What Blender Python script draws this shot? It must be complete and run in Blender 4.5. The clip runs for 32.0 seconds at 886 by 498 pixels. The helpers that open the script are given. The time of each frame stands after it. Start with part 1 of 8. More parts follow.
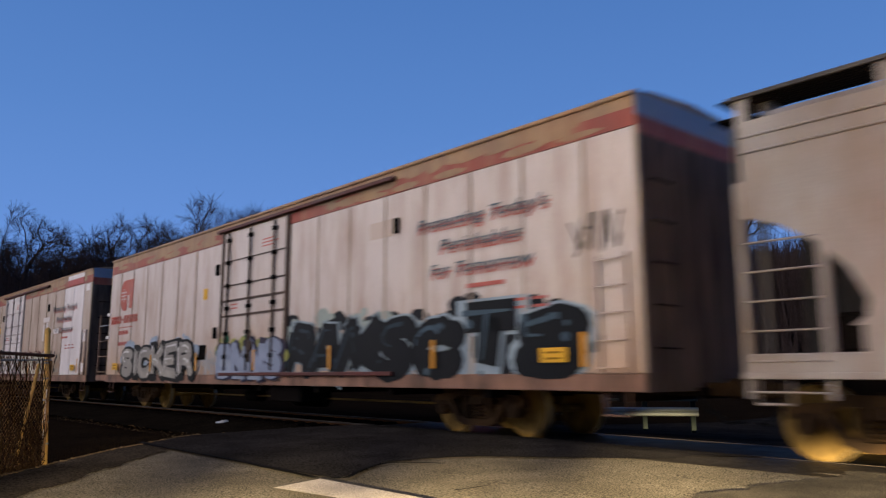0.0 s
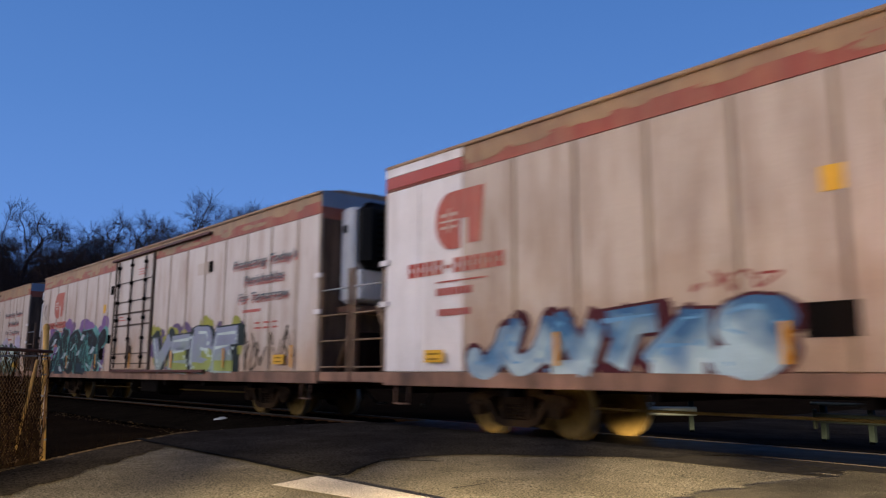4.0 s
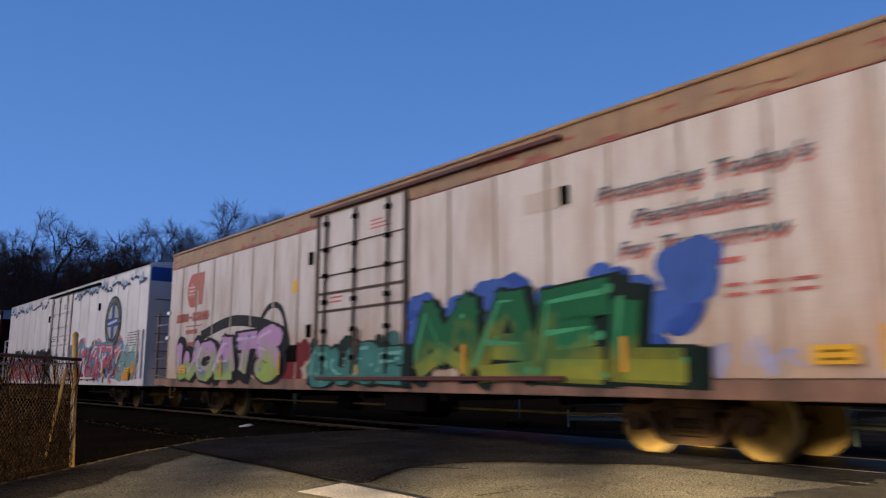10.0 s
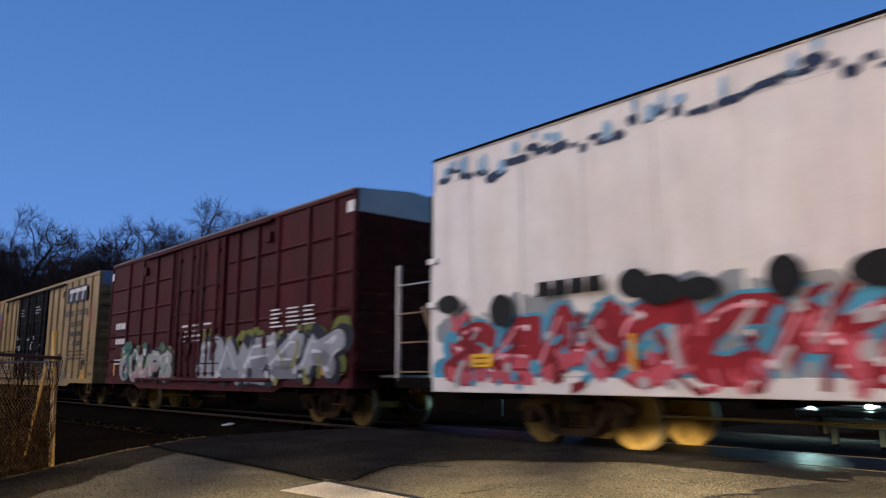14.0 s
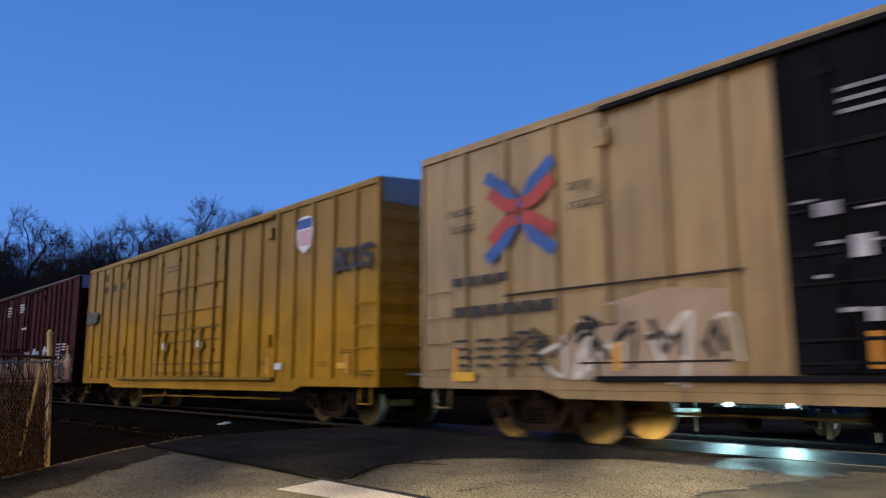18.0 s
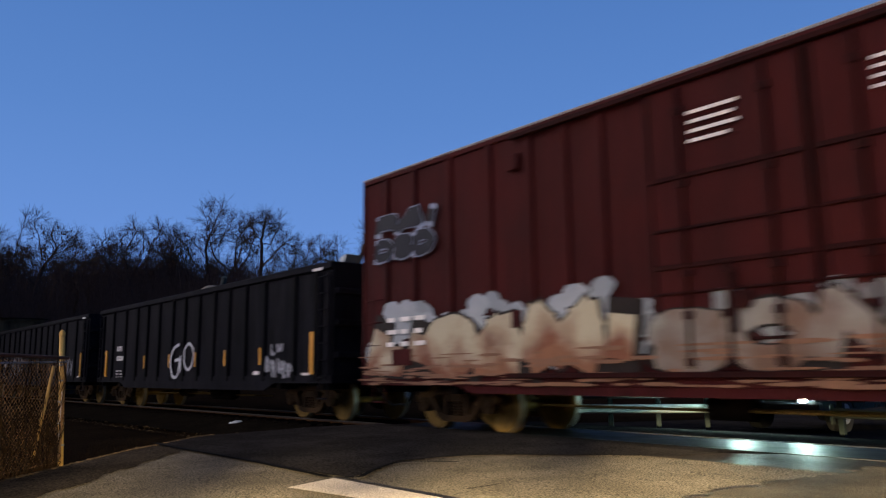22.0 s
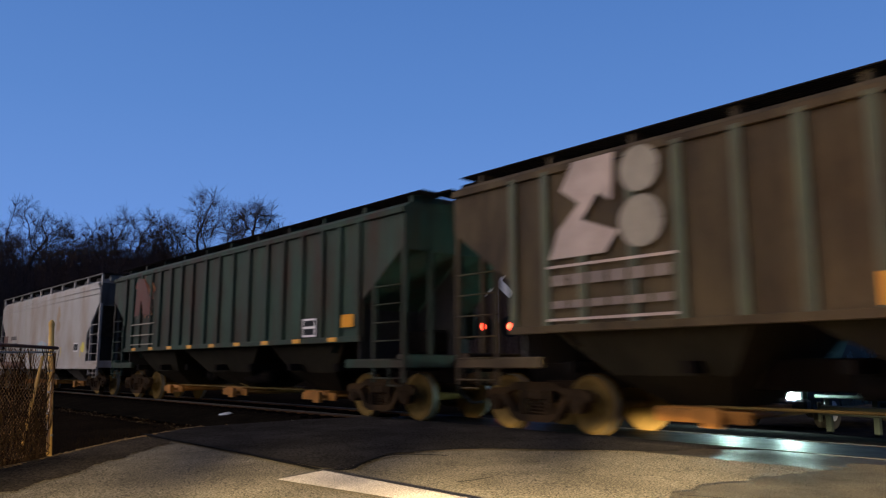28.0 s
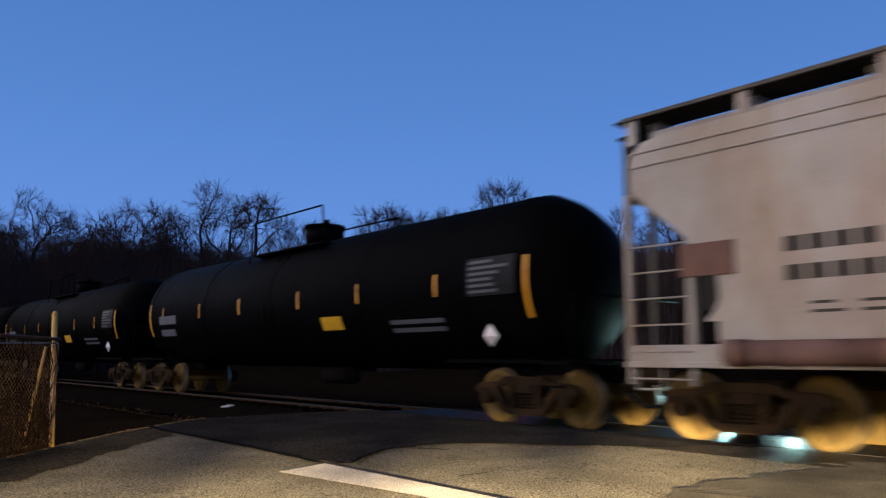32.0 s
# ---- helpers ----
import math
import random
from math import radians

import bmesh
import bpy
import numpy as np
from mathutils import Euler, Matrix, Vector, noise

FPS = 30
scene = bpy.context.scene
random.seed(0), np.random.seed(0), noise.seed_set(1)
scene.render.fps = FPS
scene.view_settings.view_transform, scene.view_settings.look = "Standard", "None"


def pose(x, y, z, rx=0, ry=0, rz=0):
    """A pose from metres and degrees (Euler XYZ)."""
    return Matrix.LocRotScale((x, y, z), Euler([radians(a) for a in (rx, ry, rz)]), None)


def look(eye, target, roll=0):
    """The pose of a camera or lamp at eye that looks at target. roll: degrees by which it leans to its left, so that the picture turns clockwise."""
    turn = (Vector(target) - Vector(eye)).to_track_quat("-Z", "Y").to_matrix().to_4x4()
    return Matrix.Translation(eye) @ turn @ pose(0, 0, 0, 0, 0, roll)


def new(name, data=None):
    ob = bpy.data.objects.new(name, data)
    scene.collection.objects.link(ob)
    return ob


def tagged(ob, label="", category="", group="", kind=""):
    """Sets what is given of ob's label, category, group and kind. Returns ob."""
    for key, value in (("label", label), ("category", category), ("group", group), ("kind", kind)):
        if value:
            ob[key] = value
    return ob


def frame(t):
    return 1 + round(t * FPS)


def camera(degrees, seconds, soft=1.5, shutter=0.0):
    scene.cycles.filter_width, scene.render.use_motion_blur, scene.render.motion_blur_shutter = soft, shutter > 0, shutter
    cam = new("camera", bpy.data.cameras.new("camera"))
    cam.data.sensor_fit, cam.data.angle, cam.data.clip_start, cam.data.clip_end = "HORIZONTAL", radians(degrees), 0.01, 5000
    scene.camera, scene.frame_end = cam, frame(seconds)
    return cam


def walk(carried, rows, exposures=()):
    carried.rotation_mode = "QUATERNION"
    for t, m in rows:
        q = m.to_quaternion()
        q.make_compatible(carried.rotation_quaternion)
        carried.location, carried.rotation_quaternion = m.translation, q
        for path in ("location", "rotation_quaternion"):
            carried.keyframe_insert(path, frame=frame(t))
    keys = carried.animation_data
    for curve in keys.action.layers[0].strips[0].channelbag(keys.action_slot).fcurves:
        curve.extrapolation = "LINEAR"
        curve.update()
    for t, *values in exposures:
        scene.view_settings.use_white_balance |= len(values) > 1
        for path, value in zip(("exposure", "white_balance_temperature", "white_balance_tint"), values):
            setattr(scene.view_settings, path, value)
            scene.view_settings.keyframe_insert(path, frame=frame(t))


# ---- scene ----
cam = camera(60.26, 32.0, soft=1.25, shutter=0.55)
PATH = [
    (0.0, 0.0, 0.0, 1.05, 99.308, 0.126, 49.212),
    (0.5, 0.0, 0.0, 1.05, 99.408, 0.196, 49.057),
    (1.0, 0.0, 0.0, 1.05, 99.425, 0.172, 48.928),
    (1.5, 0.0, 0.0, 1.05, 99.357, 0.131, 48.865),
    (2.0, 0.0, 0.0, 1.05, 99.263, 0.061, 48.909),
    (2.5, 0.0, 0.0, 1.05, 99.168, -0.023, 49.064),
    (3.0, 0.0, 0.0, 1.05, 99.174, -0.097, 49.053),
    (3.5, 0.0, 0.0, 1.05, 99.199, -0.137, 49.033),
    (4.0, 0.0, 0.0, 1.05, 99.168, -0.171, 49.099),
    (4.5, 0.0, 0.0, 1.05, 99.188, -0.235, 49.193),
    (6.5, 0.0, 0.0, 1.05, 99.139, -0.367, 49.546),
    (7.0, 0.0, 0.0, 1.05, 99.101, -0.269, 49.953),
    (7.5, 0.0, 0.0, 1.05, 99.122, -0.070, 50.520),
    (8.0, 0.0, 0.0, 1.05, 99.254, -0.117, 50.783),
    (8.5, 0.0, 0.0, 1.05, 99.378, -0.141, 50.908),
    (9.0, 0.0, 0.0, 1.05, 99.436, -0.034, 51.004),
    (9.5, 0.0, 0.0, 1.05, 99.538, -0.067, 50.964),
    (10.0, 0.0, 0.0, 1.05, 99.672, -0.093, 50.870),
    (10.5, 0.0, 0.0, 1.05, 99.745, -0.148, 50.628),
    (11.0, 0.0, 0.0, 1.05, 99.782, -0.140, 50.337),
    (11.5, 0.0, 0.0, 1.05, 99.737, -0.073, 50.093),
    (12.0, 0.0, 0.0, 1.05, 99.693, 0.048, 49.906),
    (12.5, 0.0, 0.0, 1.05, 99.723, 0.049, 49.772),
    (13.0, 0.0, 0.0, 1.05, 99.683, 0.121, 49.719),
    (13.5, 0.0, 0.0, 1.05, 99.669, 0.018, 49.691),
    (14.0, 0.0, 0.0, 1.05, 99.554, -0.055, 49.656),
    (14.5, 0.0, 0.0, 1.05, 99.400, -0.141, 49.587),
    (16.5, 0.0, 0.0, 1.05, 99.091, 0.024, 49.406),
    (17.0, 0.0, 0.0, 1.05, 99.155, 0.070, 49.351),
    (17.5, 0.0, 0.0, 1.05, 99.232, 0.225, 49.315),
    (18.0, 0.0, 0.0, 1.05, 99.398, 0.242, 49.364),
    (18.5, 0.0, 0.0, 1.05, 99.590, 0.136, 49.405),
    (19.0, 0.0, 0.0, 1.05, 99.726, 0.097, 49.506),
    (19.5, 0.0, 0.0, 1.05, 99.780, -0.006, 49.688),
    (20.0, 0.0, 0.0, 1.05, 99.748, 0.055, 49.865),
    (20.5, 0.0, 0.0, 1.05, 99.655, 0.239, 49.983),
    (21.0, 0.0, 0.0, 1.05, 99.573, 0.388, 50.024),
    (21.5, 0.0, 0.0, 1.05, 99.319, 0.614, 50.031),
    (22.0, 0.0, 0.0, 1.05, 99.218, 0.620, 50.109),
    (22.5, 0.0, 0.0, 1.05, 99.105, 0.549, 50.210),
    (23.0, 0.0, 0.0, 1.05, 99.021, 0.435, 50.214),
    (23.5, 0.0, 0.0, 1.05, 98.914, 0.300, 50.181),
    (24.0, 0.0, 0.0, 1.05, 98.787, 0.261, 50.125),
    (24.5, 0.0, 0.0, 1.05, 98.661, 0.305, 50.081),
    (26.5, 0.0, 0.0, 1.05, 98.646, 0.309, 50.026),
    (27.0, 0.0, 0.0, 1.05, 98.683, 0.276, 49.831),
    (27.5, 0.0, 0.0, 1.05, 98.722, 0.151, 49.541),
    (28.0, 0.0, 0.0, 1.05, 98.758, 0.077, 49.418),
    (28.5, 0.0, 0.0, 1.05, 98.836, -0.133, 49.354),
    (29.0, 0.0, 0.0, 1.05, 98.827, -0.264, 49.405),
    (29.5, 0.0, 0.0, 1.05, 98.784, -0.377, 49.516),
    (30.0, 0.0, 0.0, 1.05, 98.736, -0.505, 49.580),
    (30.5, 0.0, 0.0, 1.05, 98.623, -0.573, 49.626),
    (31.0, 0.0, 0.0, 1.05, 98.545, -0.536, 49.611),
    (31.5, 0.0, 0.0, 1.05, 98.457, -0.506, 49.572),
    (32.0, 0.0, 0.0, 1.05, 98.336, -0.396, 49.553),
]
walk(cam, [(t, pose(*p)) for t, *p in PATH],
     exposures=[(0.0, 0.0, 6200, 10), (3.0, -0.02, 6050, 10), (8.0, -0.02, 5950, 9), (14.0, -0.04, 5950, 8), (17.0, 0.0, 5450, 9), (18.0, 0.02, 5450, 9), (19.0, 0.04, 4980, 8), (20.0, -0.06, 4900, 8), (21.0, -0.06, 5700, 10),
                (22.0, 0.02, 6250, 11), (24.5, 0.04, 6300, 11), (26.5, 0.0, 6250, 11), (28.5, 0.06, 6250, 11), (30.6, 0.02, 6000, 11), (32.0, 0.0, 5900, 11)])

# ---- world and lights ----
world = bpy.data.worlds.new("dusk_sky")
scene.world = world
world.use_nodes = True
wn, wl = world.node_tree.nodes, world.node_tree.links
wn.clear()
w_out = wn.new("ShaderNodeOutputWorld")
w_bg = wn.new("ShaderNodeBackground")
w_co = wn.new("ShaderNodeTexCoord")
w_sep = wn.new("ShaderNodeSeparateXYZ")
w_ramp = wn.new("ShaderNodeValToRGB")
w_dot = wn.new("ShaderNodeVectorMath")
w_dot.operation = "DOT_PRODUCT"
SUNSET = Vector((-0.46, -0.84, 0.3)).normalized()
w_dot.inputs[1].default_value = SUNSET
w_glow = wn.new("ShaderNodeMapRange")
w_glow.inputs["From Min"].default_value = 0.44
w_glow.inputs["From Max"].default_value = 1.0
w_pow = wn.new("ShaderNodeMath")
w_pow.operation = "POWER"
w_pow.inputs[1].default_value = 1.6
w_mix = wn.new("ShaderNodeMix")
w_mix.data_type, w_mix.blend_type = "RGBA", "ADD"
w_mix.inputs["B"].default_value = (3.3, 2.82, 2.42, 1)
stops = w_ramp.color_ramp.elements
stops[0].position, stops[0].color = 0.0, (0.03, 0.04, 0.06, 1)
stops[1].position, stops[1].color = 1.0, (0.012, 0.03, 0.09, 1)
for at, colour in ((0.49, (0.03, 0.04, 0.06, 1)), (0.505, (0.16, 0.29, 0.66, 1)), (0.58, (0.145, 0.29, 0.66, 1)),
                   (0.66, (0.105, 0.235, 0.56, 1)), (0.74, (0.078, 0.19, 0.48, 1)), (0.84, (0.03, 0.08, 0.22, 1))):
    e = stops.new(at)
    e.color = colour
w_half = wn.new("ShaderNodeMapRange")
w_half.inputs["From Min"].default_value, w_half.inputs["From Max"].default_value = -1, 1
wl.new(w_co.outputs["Generated"], w_sep.inputs[0])
wl.new(w_sep.outputs["Z"], w_half.inputs["Value"])
wl.new(w_half.outputs[0], w_ramp.inputs[0])
wl.new(w_co.outputs["Generated"], w_dot.inputs[0])
wl.new(w_dot.outputs["Value"], w_glow.inputs["Value"])
wl.new(w_glow.outputs[0], w_pow.inputs[0])
wl.new(w_pow.outputs[0], w_mix.inputs["Factor"])
wl.new(w_ramp.outputs[0], w_mix.inputs["A"])
wl.new(w_mix.outputs["Result"], w_bg.inputs["Color"])
wl.new(w_bg.outputs[0], w_out.inputs[0])
w_bg.inputs["Strength"].default_value = 1.0


def spot(name, eye, target, watts, colour, cone, blend, radius):
    data = bpy.data.lights.new(name, "SPOT")
    data.energy, data.color, data.spot_size, data.spot_blend, data.shadow_soft_size = watts, colour, radians(cone), blend, radius
    ob = new(name, data)
    ob.matrix_world = look(eye, target)
    return ob


# low beams of the car that waits behind the viewer, cut off just below the level of its lamps
for az, watts, cut in ((20, 47000, 0.6), (25, 64000, 0.6), (30, 80000, 0.6), (35, 96000, 0.8), (40, 168000, 1.2), (45, 184000, 1.3), (50, 160000, 1.5), (55, 130000, 1.6), (60, 93000, 1.6), (65, 67000, 1.8), (68, 7000, -3.0)):
    x, y = ((1.1, -3.4), (2.3, -2.6))[int(az) // 5 % 2]
    wide = 18.0 if az < 38 or az > 66 else 21.0
    dip = wide / 2 + cut
    spot("headlight_beam", (x, y, 0.6), (x - math.sin(radians(az)), y + math.cos(radians(az)), 0.6 - math.tan(radians(dip))), watts, (1.0, 0.77, 0.4), wide, 0.45 if az < 38 else 0.9, 0.04)

# ---- materials ----
def rgb(h):
    """A hex colour as linear values."""
    c = [int(h[i:i + 2], 16) / 255 for i in (0, 2, 4)]
    return tuple((x / 12.92 if x <= 0.04045 else ((x + 0.055) / 1.055) ** 2.4) for x in c)


MATS = {}


def mat(name, base, rough=0.6, metal=0.0, var=0.2, scale=1.5, dirt=None, dirt_amount=0.0, streak=True, bump=0.15, grain=60.0,
        rnd=0.0, spec=0.25, contrast=0.4, fade=None, broad=2.2):
    """Painted or weathered surface: two scales of variation, optional dirt in vertical streaks, fine relief."""
    if name in MATS:
        return MATS[name]
    m = MATS[name] = bpy.data.materials.new(name)
    m.use_nodes = True
    n, l = m.node_tree.nodes, m.node_tree.links
    b = n["Principled BSDF"]
    b.inputs["Roughness"].default_value, b.inputs["Metallic"].default_value = rough, metal
    b.inputs["Specular IOR Level"].default_value = spec
    co = n.new("ShaderNodeTexCoord")
    big = n.new("ShaderNodeTexNoise")
    big.inputs["Scale"].default_value, big.inputs["Detail"].default_value = scale, 5
    l.new(co.outputs["Object"], big.inputs["Vector"])
    fine = n.new("ShaderNodeTexNoise")
    fine.inputs["Scale"].default_value, fine.inputs["Detail"].default_value = grain, 3
    l.new(co.outputs["Object"], fine.inputs["Vector"])
    lo, hi = [max(0, c * (1 - var)) for c in base], [min(1, c * (1 + var)) for c in base]
    mix = n.new("ShaderNodeMix")
    mix.data_type = "RGBA"
    mix.inputs["A"].default_value, mix.inputs["B"].default_value = (*lo, 1), (*hi, 1)
    ramp = n.new("ShaderNodeMapRange")
    ramp.inputs["From Min"].default_value, ramp.inputs["From Max"].default_value = 0.3, 0.7
    l.new(big.outputs["Fac"], ramp.inputs["Value"])
    l.new(ramp.outputs[0], mix.inputs["Factor"])
    last = mix.outputs["Result"]
    if rnd:
        info = n.new("ShaderNodeObjectInfo")
        hsv = n.new("ShaderNodeHueSaturation")
        mr = n.new("ShaderNodeMapRange")
        mr.inputs["To Min"].default_value, mr.inputs["To Max"].default_value = 1 - rnd, 1 + rnd
        l.new(info.outputs["Random"], mr.inputs["Value"])
        l.new(mr.outputs[0], hsv.inputs["Value"])
        l.new(last, hsv.inputs["Color"])
        last = hsv.outputs["Color"]
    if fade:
        # second colour upwards, ragged edge: chalked paint, sprayed blends, reefers' warm lower sides
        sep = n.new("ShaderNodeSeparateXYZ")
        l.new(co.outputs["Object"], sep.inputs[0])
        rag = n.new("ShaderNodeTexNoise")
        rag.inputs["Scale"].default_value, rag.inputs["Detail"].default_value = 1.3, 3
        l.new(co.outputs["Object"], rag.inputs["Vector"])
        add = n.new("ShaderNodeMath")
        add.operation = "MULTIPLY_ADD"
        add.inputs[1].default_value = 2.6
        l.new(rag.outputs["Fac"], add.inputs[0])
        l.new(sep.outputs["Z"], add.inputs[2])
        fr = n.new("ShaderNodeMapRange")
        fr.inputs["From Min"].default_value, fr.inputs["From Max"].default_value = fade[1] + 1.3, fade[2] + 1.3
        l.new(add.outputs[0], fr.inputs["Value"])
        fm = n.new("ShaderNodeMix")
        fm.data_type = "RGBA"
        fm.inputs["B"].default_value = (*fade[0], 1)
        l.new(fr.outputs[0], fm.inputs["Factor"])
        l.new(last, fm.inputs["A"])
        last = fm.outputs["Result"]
    if dirt:
        mp = n.new("ShaderNodeMapping")
        mp.inputs["Scale"].default_value = (broad, broad, 0.28) if streak else (1, 1, 1)
        l.new(co.outputs["Object"], mp.inputs["Vector"])
        st = n.new("ShaderNodeTexNoise")
        st.inputs["Scale"].default_value, st.inputs["Detail"].default_value, st.inputs["Roughness"].default_value = 1.6, 6, 0.62
        l.new(mp.outputs[0], st.inputs["Vector"])
        sr = n.new("ShaderNodeMapRange")
        sr.inputs["From Min"].default_value, sr.inputs["From Max"].default_value = 0.42, 0.72
        sr.inputs["To Max"].default_value = dirt_amount
        l.new(st.outputs["Fac"], sr.inputs["Value"])
        d = n.new("ShaderNodeMix")
        d.data_type = "RGBA"
        d.inputs["B"].default_value = (*dirt, 1)
        l.new(sr.outputs[0], d.inputs["Factor"])
        l.new(last, d.inputs["A"])
        last = d.outputs["Result"]
    g = n.new("ShaderNodeMix")
    g.data_type, g.blend_type = "RGBA", "MULTIPLY"
    gr = n.new("ShaderNodeMapRange")
    gr.inputs["To Min"].default_value, gr.inputs["To Max"].default_value = 1 - 0.22 * contrast, 1 + 0.2 * contrast
    gr.inputs["From Min"].default_value, gr.inputs["From Max"].default_value = 0.3, 0.7
    l.new(fine.outputs["Fac"], gr.inputs["Value"])
    g.inputs["Factor"].default_value = 1
    l.new(last, g.inputs["A"])
    l.new(gr.outputs[0], g.inputs["B"])
    l.new(g.outputs["Result"], b.inputs["Base Color"])
    rr = n.new("ShaderNodeMapRange")
    rr.inputs["To Min"].default_value, rr.inputs["To Max"].default_value = max(0.05, rough - 0.15), min(1, rough + 0.15)
    l.new(big.outputs["Fac"], rr.inputs["Value"])
    l.new(rr.outputs[0], b.inputs["Roughness"])
    if bump:
        bp = n.new("ShaderNodeBump")
        bp.inputs["Strength"].default_value, bp.inputs["Distance"].default_value = bump, 0.01
        l.new(fine.outputs["Fac"], bp.inputs["Height"])
        l.new(bp.outputs[0], b.inputs["Normal"])
    return m


def glow(name, colour, strength):
    m = bpy.data.materials.new(name)
    m.use_nodes = True
    b = m.node_tree.nodes["Principled BSDF"]
    b.inputs["Base Color"].default_value = (*colour, 1)
    b.inputs["Emission Color"].default_value = (*colour, 1)
    b.inputs["Emission Strength"].default_value = strength
    return m


# both reefer paints warm downwards: rust dust, plus headlight bounce put into colour
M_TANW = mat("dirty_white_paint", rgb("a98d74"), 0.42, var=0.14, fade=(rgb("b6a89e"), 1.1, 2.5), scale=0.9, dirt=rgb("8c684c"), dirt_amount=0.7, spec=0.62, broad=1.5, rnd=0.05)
M_JOINT = mat("grimy_joint_paint", rgb("a39282"), 0.6, var=0.2, dirt=rgb("6c5440"), dirt_amount=0.8, rnd=0.08)
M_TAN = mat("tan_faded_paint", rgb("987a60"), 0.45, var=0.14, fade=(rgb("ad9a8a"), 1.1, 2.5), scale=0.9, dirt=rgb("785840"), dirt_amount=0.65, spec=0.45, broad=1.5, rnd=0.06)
M_TOPTAN = mat("rust_tan_roof_paint", rgb("937350"), 0.6, var=0.22, dirt=rgb("7c543c"), dirt_amount=0.7, spec=0.4)
M_WHITE = mat("fresh_white_panel", rgb("d2cac8"), 0.4, var=0.06, dirt=rgb("a08f84"), dirt_amount=0.4, spec=0.45)
M_BNW = mat("white_car_paint", rgb("cbc3c0"), 0.42, var=0.07, dirt=rgb("a89488"), dirt_amount=0.4, spec=0.45, broad=1.6, rnd=0.025)
M_REDSTR = mat("faded_red_stripe", rgb("8c4438"), 0.6, var=0.15, dirt=rgb("9c7a5c"), dirt_amount=0.5)
M_REDFR = mat("fresh_red_stripe", rgb("9a3a34"), 0.5, var=0.08)
M_LOGO = mat("logo_red_paint", rgb("9c3a2c"), 0.55, var=0.15, dirt=rgb("b39c86"), dirt_amount=0.3)
M_SILL = mat("orange_red_sill", rgb("82604e"), 0.65, var=0.35, scale=0.6, dirt=rgb("34261f"), dirt_amount=1.0, broad=0.8)
M_TEAL = mat("dark_teal_lettering", rgb("44545c"), 0.6, var=0.2)
M_TEXTRED = mat("red_lettering", rgb("a8564c"), 0.6, var=0.2)
M_DARK = mat("underframe_black", rgb("100e0d"), 0.9, var=0.3, dirt=rgb("1a130f"), dirt_amount=0.5, spec=0.01)
M_STEEL = mat("cast_truck_steel", rgb("261d15"), 0.8, metal=0.0, var=0.3, dirt=rgb("42301c"), dirt_amount=0.6, streak=False, spec=0.02)
M_WHEEL = mat("rusty_wheel_steel", rgb("544324"), 0.7, metal=0.0, var=0.3, scale=3, streak=False, dirt=rgb("745e34"), dirt_amount=0.6, spec=0.03)
M_TREAD = mat("polished_wheel_tread", rgb("7c766c"), 0.4, metal=0.6, var=0.1)
M_YEL = mat("yellow_label", rgb("c9981c"), 0.5, var=0.12)
M_REFL = mat("amber_reflector", rgb("c08418"), 0.4, var=0.1)
M_BLK = mat("black_paint", rgb("101114"), 0.6, var=0.25, spec=0.1)
M_GALV = mat("galvanised_steel", rgb("8d9094"), 0.5, metal=0.5, var=0.15)
M_POST = mat("rusty_tan_post_paint", rgb("7c6450"), 0.65, var=0.25, dirt=rgb("4a3222"), dirt_amount=0.8)
M_UNITW = mat("white_cooling_unit_shell", rgb("c4c6cc"), 0.45, var=0.06)
M_BROWN = mat("oxide_brown_paint", rgb("421419"), 0.7, var=0.18, dirt=rgb("250e12"), dirt_amount=0.6, spec=0.1, rnd=0.07)
M_RED = mat("oxide_red_paint", rgb("371314"), 0.7, var=0.2, scale=0.8, dirt=rgb("260c0c"), dirt_amount=0.7, spec=0.05, rnd=0.07)
M_TTX = mat("buff_yellow_paint", rgb("907548"), 0.5, var=0.13, scale=0.8, dirt=rgb("5e482e"), dirt_amount=0.65, spec=0.3, rnd=0.05)
M_UPY = mat("bright_yellow_paint", rgb("a27510"), 0.6, var=0.22, scale=0.9, fade=(rgb("8c6e3c"), 2.2, 3.8), dirt=rgb("6e540c"), dirt_amount=0.5, spec=0.06, broad=0.9, rnd=0.05)
# bay sheets: real grime, and the shade under the car painted in
M_BAY = mat("grimy_shaded_bay_paint", rgb("211d15"), 0.8, var=0.3, dirt=rgb("120f0b"), dirt_amount=0.8, broad=1.2, spec=0.06)
M_JOINTTAN = mat("grimy_tan_joint_paint", rgb("85705c"), 0.65, var=0.2, dirt=rgb("5c4834"), dirt_amount=0.7)
M_GATE = mat("rusty_gate_steel", rgb("7c5224"), 0.7, var=0.3, scale=3, spec=0.1)
# boxcar ends face away from the glow; that shade is in this colour
M_REDEND = mat("shaded_red_end_paint", rgb("280e0e"), 0.75, var=0.2, dirt=rgb("0e0706"), dirt_amount=0.7, spec=0.06)
M_DOORB = mat("black_door_paint", rgb("0c0c10"), 0.6, var=0.3, dirt=rgb("1c1a1c"), dirt_amount=0.5, spec=0.02)
M_GOND = mat("black_gondola_paint", rgb("111116"), 0.6, var=0.6, scale=1.3, dirt=rgb("201e22"), dirt_amount=0.7, spec=0.012, rnd=0.12)
# posts darker than sheets: the missing sky gloss is put into colour
M_GONDRIB = mat("shaded_black_post_paint", rgb("0b0b0e"), 0.6, var=0.35, scale=1.2, dirt=rgb("141213"), dirt_amount=0.7, spec=0.01, rnd=0.15)
